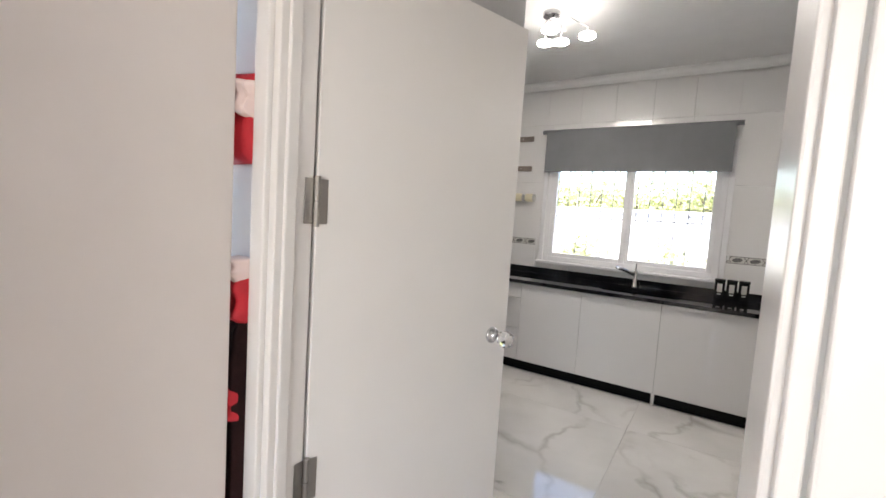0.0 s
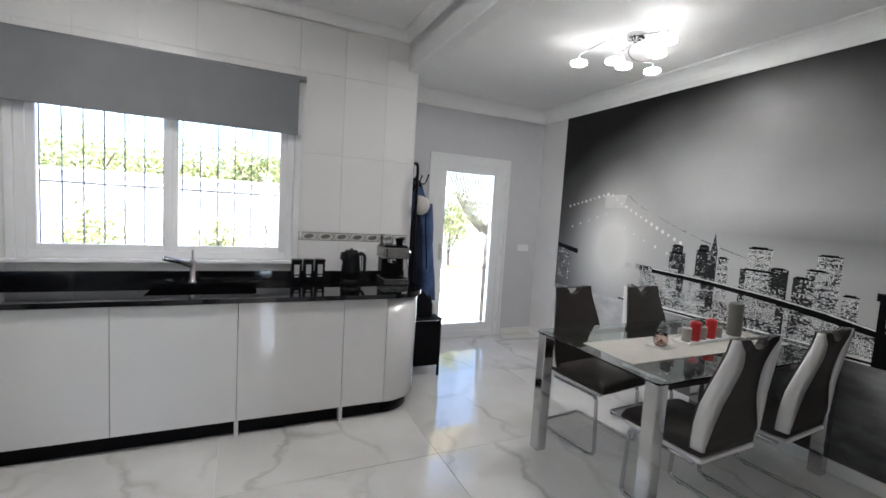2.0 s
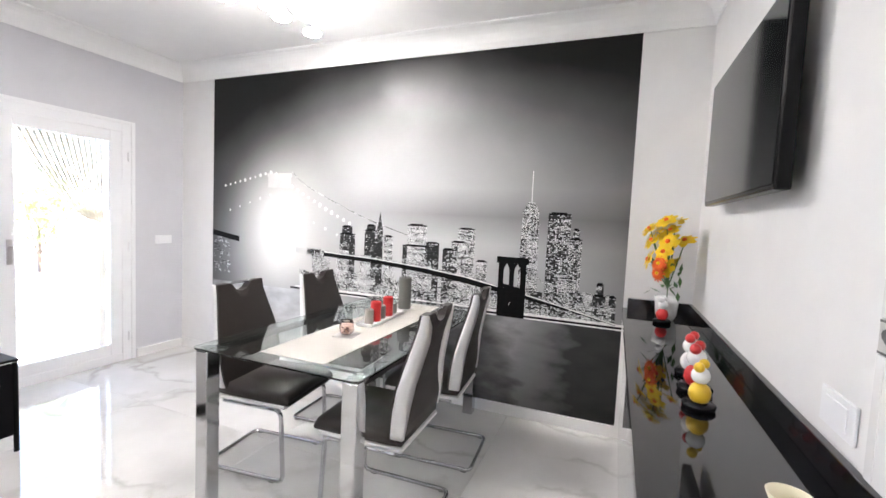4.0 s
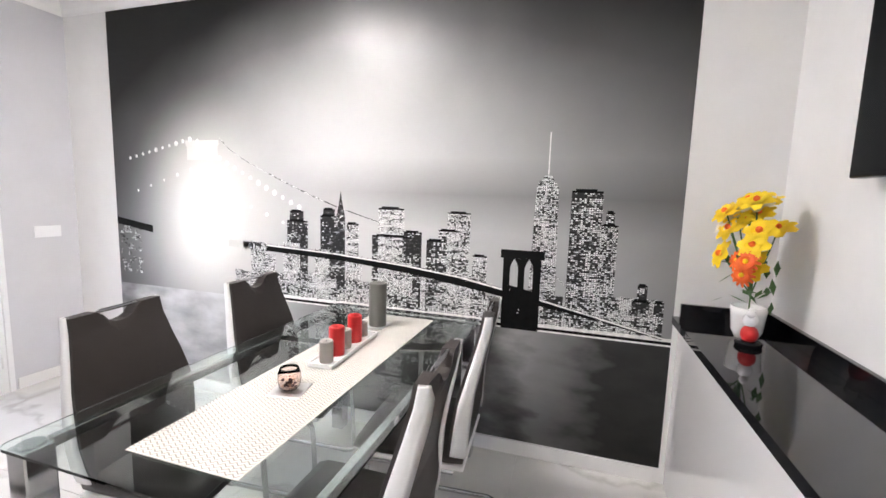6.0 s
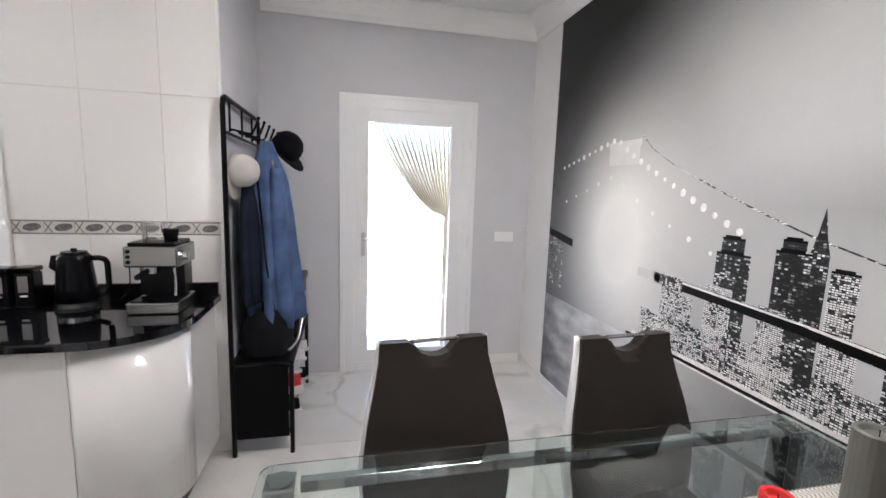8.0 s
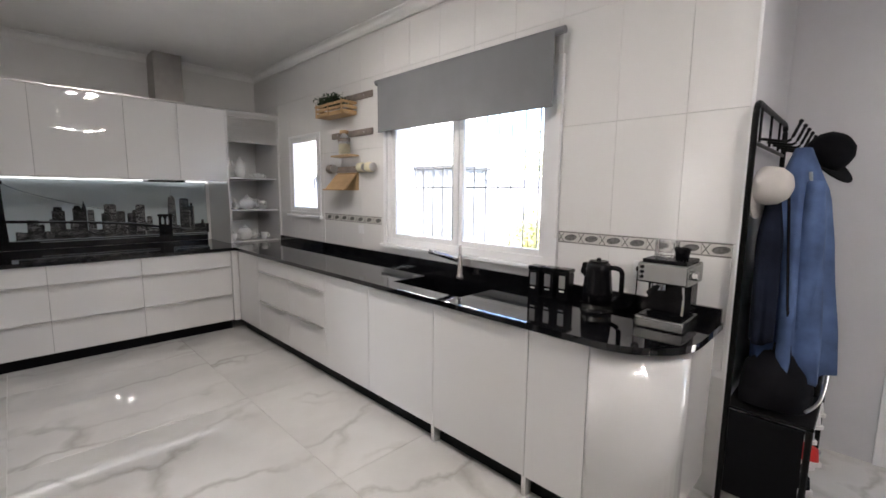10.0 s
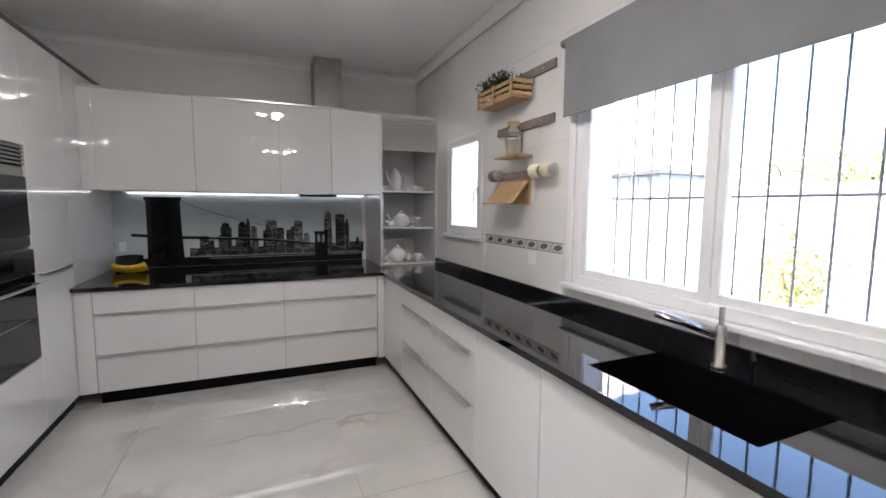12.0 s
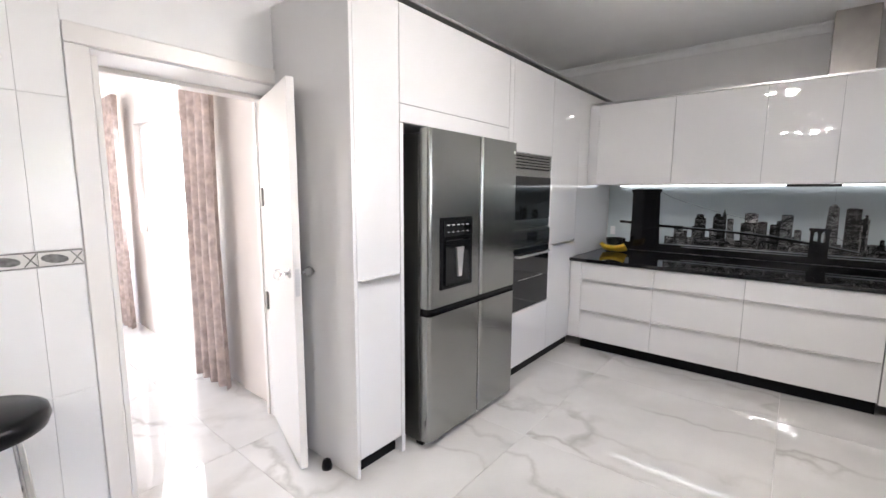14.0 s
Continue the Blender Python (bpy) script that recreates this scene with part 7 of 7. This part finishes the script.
part("head", box(nb(), 0.722, 0.928, 3.995, 4.215, ZT + 0.2005, ZT + 0.29, 0.008), M_STEEL, cm, "brushed steel head")
part("top_tray", box(nb(), 0.735, 0.915, 4.01, 4.20, ZT + 0.2905, ZT + 0.305, 0.004), M_BLACKPLASTIC, cm)
part("portafilter", lathe(nb(), [(0.032, 0.17), (0.032, 0.2)], 0.80, 4.05, ZT, 18), M_CHROME, cm)
part("portafilter_handle", tube(nb(), [(0.80, 4.02, ZT + 0.182), (0.80, 3.93, ZT + 0.172)], 0.012, 10), M_BLACKPLASTIC, cm)
part("steam_wand", tube(nb(), [(0.905, 4.02, ZT + 0.2), (0.915, 4.00, ZT + 0.13), (0.915, 3.99, ZT + 0.08)], 0.005, 8), M_CHROME, cm)
part("dial", lathe(nb(), [(0.020, 0), (0.018, 0.02)], 0.9285, 4.06, ZT + 0.245, 16, Matrix.Rotation(radians(90), 3, "Y")), M_CHROME, cm)
bm = nb()
for k in range(3):
    lathe(bm, [(0.008, 0), (0.008, 0.004)], 0.742, 3.9945, ZT + 0.225 + 0.022 * k, 12, Matrix.Rotation(radians(90), 3, "X"))
part("buttons", bm, M_BLACKPLASTIC, cm)
part("water_tank", box(nb(), 0.745, 0.83, 4.12, 4.205, ZT + 0.3055, ZT + 0.38, 0.006), glass_mat("clear_plastic", (0.95, 0.97, 0.97), 0.15), cm, "clear plastic tank")
part("cup", lathe(nb(), [(0.025, 0), (0.034, 0.05), (0.031, 0.05), (0.022, 0.006)], 0.87, 4.10, ZT + 0.3056, 18), M_BLACKPLASTIC, cm)

# bananas and plate
bn = thing("bananas", -3.92, 1.62, ZT, "bunch of ripe yellow bananas in the worktop corner", "fruit")
M_BAN = mat("banana_skin", (0.72, 0.46, 0.03), 0.45, vary=0.15, scale=20)
for i in range(5):
    pts, off = [], i * 0.026
    for k in range(9):
        a = radians(-65 + 130 * k / 8)
        pts.append((-3.93 + off * 0.8 + 0.02 * math.cos(a), 1.66 + 0.13 * math.sin(a), ZT + 0.022 + 0.055 * (1 - math.cos(a)) * (0.6 + 0.1 * i) + 0.008 * i))
    bm = nb()
    tube(bm, pts, 0.020, 8)
    part("banana", bm, M_BAN, bn, smooth=True)
bs = emit("glass_bowl", lathe(nb(), [(0.05, 0), (0.09, 0.05), (0.10, 0.13), (0.095, 0.13), (0.085, 0.05), (0.04, 0.008)], -4.06, 1.62, ZT + 0.0005, 24), M_GLASS, label="clear glass bowl behind the bananas", smooth=True)
tagged(bs, category="bowl")


# white china
def teapot(x, y, z, s, tall_, label):
    t = thing("teapot", x, y, z, label, "teapot")
    h = 0.16 if tall_ else 0.09
    w = 0.045 if tall_ else 0.06
    part("body", lathe(nb(), [(w * 0.6 * s, 0), (w * s, h * 0.35 * s), (w * 0.9 * s, h * 0.7 * s), (w * 0.5 * s, h * s)], x, y, z, 20), M_CERAMIC, t, smooth=True)
    part("lid", lathe(nb(), [(w * 0.5 * s, h * s + 0.0005), (w * 0.3 * s, (h + 0.014) * s), (0.006, (h + 0.016) * s), (0.008, (h + 0.028) * s)], x, y, z, 16), M_CERAMIC, t, smooth=True)
    part("spout", tube(nb(), [(x, y - w * 0.8 * s, z + h * 0.3 * s), (x, y - w * 1.4 * s, z + h * 0.55 * s), (x, y - w * 1.7 * s, z + h * 0.95 * s)], 0.008 * s, 8), M_CERAMIC, t, smooth=True)
    part("handle", tube(nb(), rounded([(x, y + w * 0.8 * s, z + h * 0.8 * s), (x, y + w * 1.6 * s, z + h * 0.85 * s), (x, y + w * 1.5 * s, z + h * 0.3 * s), (x, y + w * 0.85 * s, z + h * 0.25 * s)], 0.02 * s), 0.005 * s, 8), M_CERAMIC, t, smooth=True)


def cup_(x, y, z, r, h, label, nm="cup"):
    t = thing(nm, x, y, z, label, "cup")
    part("bowl", lathe(nb(), [(r * 0.6, 0), (r, h * 0.5), (r * 1.05, h), (r * 0.97, h), (r * 0.9, h * 0.5), (r * 0.4, 0.005)], x, y, z, 18), M_CERAMIC, t, smooth=True)
    part("handle", tube(nb(), rounded([(x, y + r * 0.95, z + h * 0.8), (x, y + r * 1.7, z + h * 0.8), (x, y + r * 1.7, z + h * 0.3), (x, y + r * 0.9, z + h * 0.3)], r * 0.3), r * 0.11, 8), M_CERAMIC, t, smooth=True)


def saucer(x, y, z, r, label="white china saucer on the shelf"):
    o = emit("saucer", lathe(nb(), [(r * 0.5, 0), (r, 0.012), (r * 0.97, 0.014), (r * 0.5, 0.004)], x, y, z, 24), M_CERAMIC, label=label, smooth=True)
    tagged(o, category="saucer")


XS = -3.78
z1, z2, z3 = ZT + 0.0215, 1.2435, 1.6035
teapot(XS, 3.96, z3, 1.3, True, "tall white china coffee pot on the top shelf")
cup_(XS + 0.03, 3.81, z3, 0.032, 0.055, "white china cup on the top shelf")
cup_(XS + 0.06, 4.06, z3, 0.03, 0.035, "small white china cup on the top shelf")
cup_(XS + 0.01, 4.18, z3, 0.042, 0.05, "round white china sugar bowl on the top shelf", "sugar_bowl")
saucer(XS - 0.15, 4.22, z3, 0.07)
teapot(XS, 4.02, z2, 1.45, False, "round white china teapot on the middle shelf")
cup_(XS + 0.04, 3.88, z2, 0.034, 0.06, "white china cup on the middle shelf")
cup_(XS - 0.06, 3.83, z2, 0.036, 0.07, "white china milk jug on the middle shelf", "milk_jug")
for i in range(3):
    saucer(XS + 0.02, 4.18, z2 + i * 0.0145, 0.062)
cup_(XS + 0.02, 4.18, z2 + 0.0478, 0.034, 0.05, "white china cup on a pile of saucers")
teapot(XS, 3.98, z1, 1.45, False, "round white china teapot on the bottom shelf")
cup_(XS + 0.06, 3.83, z1, 0.036, 0.075, "white china mug on the bottom shelf", "mug")
cup_(XS + 0.08, 4.17, z1, 0.036, 0.078, "white china mug on the bottom shelf", "mug")
cup_(XS - 0.12, 3.90, z3, 0.036, 0.06, "white china cup at the back of the top shelf")
cup_(XS + 0.05, 4.13, z3, 0.034, 0.06, "white china cup on the top shelf")
cup_(XS - 0.14, 4.14, z2, 0.04, 0.08, "white china jug at the back of the middle shelf", "milk_jug")
cup_(XS - 0.12, 3.92, z2, 0.036, 0.06, "white china cup at the back of the middle shelf")
cup_(XS - 0.04, 4.10, z1, 0.036, 0.07, "white china mug on the bottom shelf", "mug")
tray = thing("serving_tray", -4.1, 4.0, z1, "white rectangular serving tray leaning at the back of the shelf", "tray")
bm = nb()
box(bm, -0.17, 0.17, -0.005, 0.005, 0, 0.20, 0.004)
box(bm, -0.18, 0.18, -0.014, -0.0055, 0.0, 0.014, 0.003)
box(bm, -0.18, 0.18, -0.014, -0.0055, 0.19, 0.205, 0.003)
bm.transform(pose(-4.02, 3.97, z1 + 0.002, -8, 0, 90))
part("tray_board", bm, M_CERAMIC, tray)

# wall rails with basket, bag and jars
for i, (zc, label) in enumerate(((2.30, "grey wooden wall rail carrying a basket of greenery"), (1.985, "grey wooden wall rail carrying a glass jar"), (1.665, "grey wooden wall rail carrying jars and a sloping wooden tray"))):
    rl = thing("wall_rail", -2.0, YW, zc, label, "wall rail", "wooden wall rails")
    part("rail", box(nb(), -2.36, -1.70, YW - 0.018, YW - 0.001, zc - 0.027, zc + 0.027, 0.002), M_GREYWOOD, rl)
    for sx in (-2.25, -1.82):
        part("screw", lathe(nb(), [(0.006, 0), (0.004, 0.002)], sx, YW - 0.0185, zc, 10, Matrix.Rotation(radians(90), 3, "X")), M_SATIN, rl)
bk = thing("basket", -2.14, YW - 0.09, 2.18, "slatted light wooden basket with dark green foliage", "basket")
for z in (2.165, 2.205, 2.245):
    for y in (YW - 0.165, YW - 0.030):
        part("slat", box(nb(), -2.38, -1.93, y, y + 0.010, z - 0.012, z + 0.012, 0.002, 1), M_WOOD, bk)
    for x in (-2.391, -1.930):
        part("slat", box(nb(), x, x + 0.010, YW - 0.165, YW - 0.020, z - 0.012, z + 0.012, 0.002, 1), M_WOOD, bk)
for x in (-2.38, -2.17, -1.945):
    part("upright", box(nb(), x, x + 0.014, YW - 0.176, YW - 0.1655, 2.14, 2.262, 0.002, 1), M_WOOD, bk)
part("bottom", box(nb(), -2.38, -1.93, YW - 0.164, YW - 0.021, 2.143, 2.151), M_WOOD, bk)
bm = nb()
rng = random.Random(31)
leaf_cloud(bm, (-2.20, YW - 0.10, 2.275), (0.15, 0.05, 0.032), 1800, 0.017)
part("foliage", bm, mat("dark_foliage", (0.012, 0.035, 0.008), 0.6, vary=0.4, scale=20), bk)
jr = thing("glass_jar", -2.05, YW - 0.07, 1.80, "clear glass jar with pale contents held by a strap", "jar")
part("holder", box(nb(), -2.20, -1.90, YW - 0.13, YW - 0.019, 1.775, 1.790, 0.003), M_WOOD, jr)
part("glass", lathe(nb(), [(0.045, 0), (0.052, 0.02), (0.052, 0.14), (0.035, 0.17), (0.035, 0.19)], -2.05, YW - 0.075, 1.7905, 20), M_GLASS, jr, smooth=True)
part("contents", lathe(nb(), [(0.040, 0.003), (0.045, 0.02), (0.045, 0.09), (0.02, 0.10)], -2.05, YW - 0.075, 1.7915, 16), M_CREAM, jr, smooth=True)
part("strap", lathe(nb(), [(0.056, 0.12), (0.056, 0.15)], -2.05, YW - 0.075, 1.7905, 20), M_GREYWOOD, jr)
part("lid", lathe(nb(), [(0.038, 0.1905), (0.040, 0.22)], -2.05, YW - 0.075, 1.7905, 18), M_WOOD, jr)
for x, m, lab in ((-2.31, M_GREYWOOD, "small brown spice jar lying on the rail"), (-1.80, M_CREAM, "cream spice jar lying on the rail"), (-1.68, M_CREAM, "cream spice jar lying on the rail")):
    s = thing("spice_jar", x, YW - 0.06, 1.665, lab, "jar", "spice jars on the lowest rail")
    part("jar_body", lathe(nb(), [(0.035, 0), (0.042, 0.01), (0.042, 0.07), (0.034, 0.085)], x - 0.04, YW - 0.062, 1.672, 18, Matrix.Rotation(radians(90), 3, "Y")), m, s, smooth=True)
    part("lid", lathe(nb(), [(0.036, 0.0855), (0.036, 0.10)], x - 0.04, YW - 0.062, 1.672, 18, Matrix.Rotation(radians(90), 3, "Y")), M_SATIN, s)
st = thing("sloping_tray", -2.1, YW - 0.1, 1.5, "light wooden sloping tray fixed under the lowest rail", "tray")
bm = nb()
box(bm, -2.27, -1.93, -0.006, 0.006, 0, 0.19, 0.002)
bm.transform(Matrix.Translation((0, YW - 0.155, 1.475)) @ Matrix.Rotation(radians(-42), 4, "X"))
part("panel", bm, M_WOOD, st)
part("lip", box(nb(), -2.27, -1.93, YW - 0.185, YW - 0.163, 1.468, 1.482, 0.003), M_WOOD, st)
part("back", box(nb(), -2.27, -1.93, YW - 0.018, YW - 0.002, 1.47, 1.635, 0.002), M_WOOD, st)

# ---- wall tiles and floor tiles ----
def tiled(parent, axis, at, depth, u0, u1, z0, z1, holes, tw, th, zstart, sign, ustart=None):
    """Glazed tiles with fine joints, cut round openings."""
    cache = {}
    j = 0.0006
    us = [u0]
    u = u0 if ustart is None else ustart
    while u < u1 - 1e-6:
        if u > u0 + 1e-6:
            us.append(u)
        u += tw
    us.append(u1)
    zs = [z0]
    z = zstart
    while z < z1 - 1e-6:
        if z > z0 + 1e-6:
            zs.append(z)
        z += th
    zs.append(z1)
    for a, b in zip(us, us[1:]):
        for c, d in zip(zs, zs[1:]):
            cells = [(a, b, c, d)]
            for h in holes:
                nxt = []
                for p, q, r, s in cells:
                    if h[1] <= p or h[0] >= q or h[3] <= r or h[2] >= s:
                        nxt.append((p, q, r, s))
                        continue
                    if h[0] > p:
                        nxt.append((p, h[0], r, s))
                    if h[1] < q:
                        nxt.append((h[1], q, r, s))
                    m0, m1 = max(p, h[0]), min(q, h[1])
                    if h[2] > r:
                        nxt.append((m0, m1, r, h[2]))
                    if h[3] < s:
                        nxt.append((m0, m1, h[3], s))
                cells = nxt
            for p, q, r, s in cells:
                w, h_ = q - p, s - r
                if w < 0.012 or h_ < 0.012:
                    continue
                key = (round(w, 4), round(h_, 4))
                if key not in cache:
                    bm = nb()
                    if axis == "y":
                        box(bm, -w / 2 + j, w / 2 - j, 0, depth * sign, -h_ / 2 + j, h_ / 2 - j, 0.0012, 1)
                    else:
                        box(bm, 0, depth * sign, -w / 2 + j, w / 2 - j, -h_ / 2 + j, h_ / 2 - j, 0.0012, 1)
                    me = bpy.data.meshes.new("tile")
                    bmesh.ops.recalc_face_normals(bm, faces=bm.faces)
                    bm.to_mesh(me)
                    bm.free()
                    me.materials.append(M_TILE)
                    cache[key] = me
                o = new("tile", cache[key])
                o.location = ((p + q) / 2, at, (r + s) / 2) if axis == "y" else (at, (p + q) / 2, (r + s) / 2)
                o.parent = parent


def border(parent, u0, u1, at, z0, z1, sign, count):
    """Decor tiles: a pale band with a lattice and leaf shapes."""
    w = (u1 - u0) / count
    for i in range(count):
        a = u0 + i * w
        t = part("border_tile", box(nb(), a + 0.0008, a + w - 0.0008, at, at + 0.0115 * sign, z0 + 0.001, z1 - 0.001, 0.001, 1), M_BORDER, parent, "pale decorated border tile")
        bm = nb()
        y = at + 0.0119 * sign
        cz, h = (z0 + z1) / 2, (z1 - z0) / 2 - 0.008

        def strip(x0, zz0, x1, zz1, t_=0.0022):
            d = Vector((x1 - x0, 0, zz1 - zz0)).normalized()
            n_ = Vector((-d.z, 0, d.x)) * t_
            p0, p1 = Vector((x0, y, zz0)), Vector((x1, y, zz1))
            bm.faces.new([bm.verts.new(q) for q in (p0 - n_, p1 - n_, p1 + n_, p0 + n_)])
        strip(a + 0.001, z0 + 0.004, a + w - 0.001, z0 + 0.004)
        strip(a + 0.001, z1 - 0.004, a + w - 0.001, z1 - 0.004)
        strip(a + 0.002, cz - h, a + w * 0.28, cz + h)
        strip(a + w * 0.28, cz - h, a + 0.002, cz + h)
        pts = []
        for k in range(14):
            g = 2 * math.pi * k / 14
            ex, ez = w * 0.30 * math.cos(g), h * 0.72 * math.sin(g)
            pts.append((a + w * 0.64 + ex, y + 0.0001 * sign, cz + ez + ex * 0.12))
        bm.faces.new([bm.verts.new(q) for q in pts])
        emit("ornament", bm, M_ORN, t, "dark grey leaf and lattice ornament")


M_BORDER = mat("border_tile_glaze", (0.62, 0.60, 0.57), 0.2, vary=0.06, scale=30)
M_ORN = mat("ornament_glaze", (0.16, 0.155, 0.15), 0.25, vary=0.35, scale=60)
wk = bpy.data.objects["wall_kitchen_window"]
ZS0, ZS1 = 1.172, 1.238
tiled(wk, "y", YW + 0.0125, 0.0125, XB, BEAM, 0.60, ZK - 0.09, [(-1.50, 0.085, 1.02, 2.20), (-3.305, -2.615, 1.205, 2.06), (-2.55, -1.595, ZS0, ZS1), (0.132, BEAM - 0.02, ZS0, ZS1)], 0.333, 0.60, ZS1 - 0.6, -1, XB)
border(wk, -2.55, -1.595, YW + 0.0125, ZS0, ZS1, -1, 7)
border(wk, 0.132, BEAM - 0.02, YW + 0.0125, ZS0, ZS1, -1, 7)
emit("corner_trim", box(nb(), BEAM - 0.004, BEAM + 0.008, YW - 0.006, YW + 0.012, 0.0, 2.572, 0.002), M_PVC, wk)
emit("wall_end_face", box(nb(), BEAM + 0.0005, BEAM + 0.006, YW + 0.0125, YW + 0.262, 0.0, 2.572), M_WALL, wk)
wh = bpy.data.objects["wall_hall"]
tiled(wh, "y", YS + 0.0005, 0.008, RIGHT_JAMB + 0.086, 1.10, 0.0, 2.56, [(RIGHT_JAMB + 0.086, 1.10, ZS0, ZS1)], 0.333, 0.60, ZS1 - 1.2, 1, RIGHT_JAMB - 0.1)
border(wh, RIGHT_JAMB + 0.087, 1.10, YS - 0.003, ZS0, ZS1, 1, 6)

fl = thing("floor", 0, 0, 0, "polished white marble-look porcelain floor tiles with grey veins", "floor")
fl["kind"] = "structure"
bm = box(nb(), -0.599, 0.599, -0.599, 0.599, -0.006, 0.0, 0.0008, 1)
tile_me = bpy.data.meshes.new("floor_tile")
bmesh.ops.recalc_face_normals(bm, faces=bm.faces)
bm.to_mesh(tile_me)
bm.free()
tile_me.materials.append(M_MARBLE)
for i in range(-5, 2):
    for k in range(-6, 2):
        o = new("floor_tile", tile_me)
        o.location = (0.85 + 0.6 + 1.2 * i, 3.12 + 0.6 + 1.2 * k, 0)
        o.parent = fl
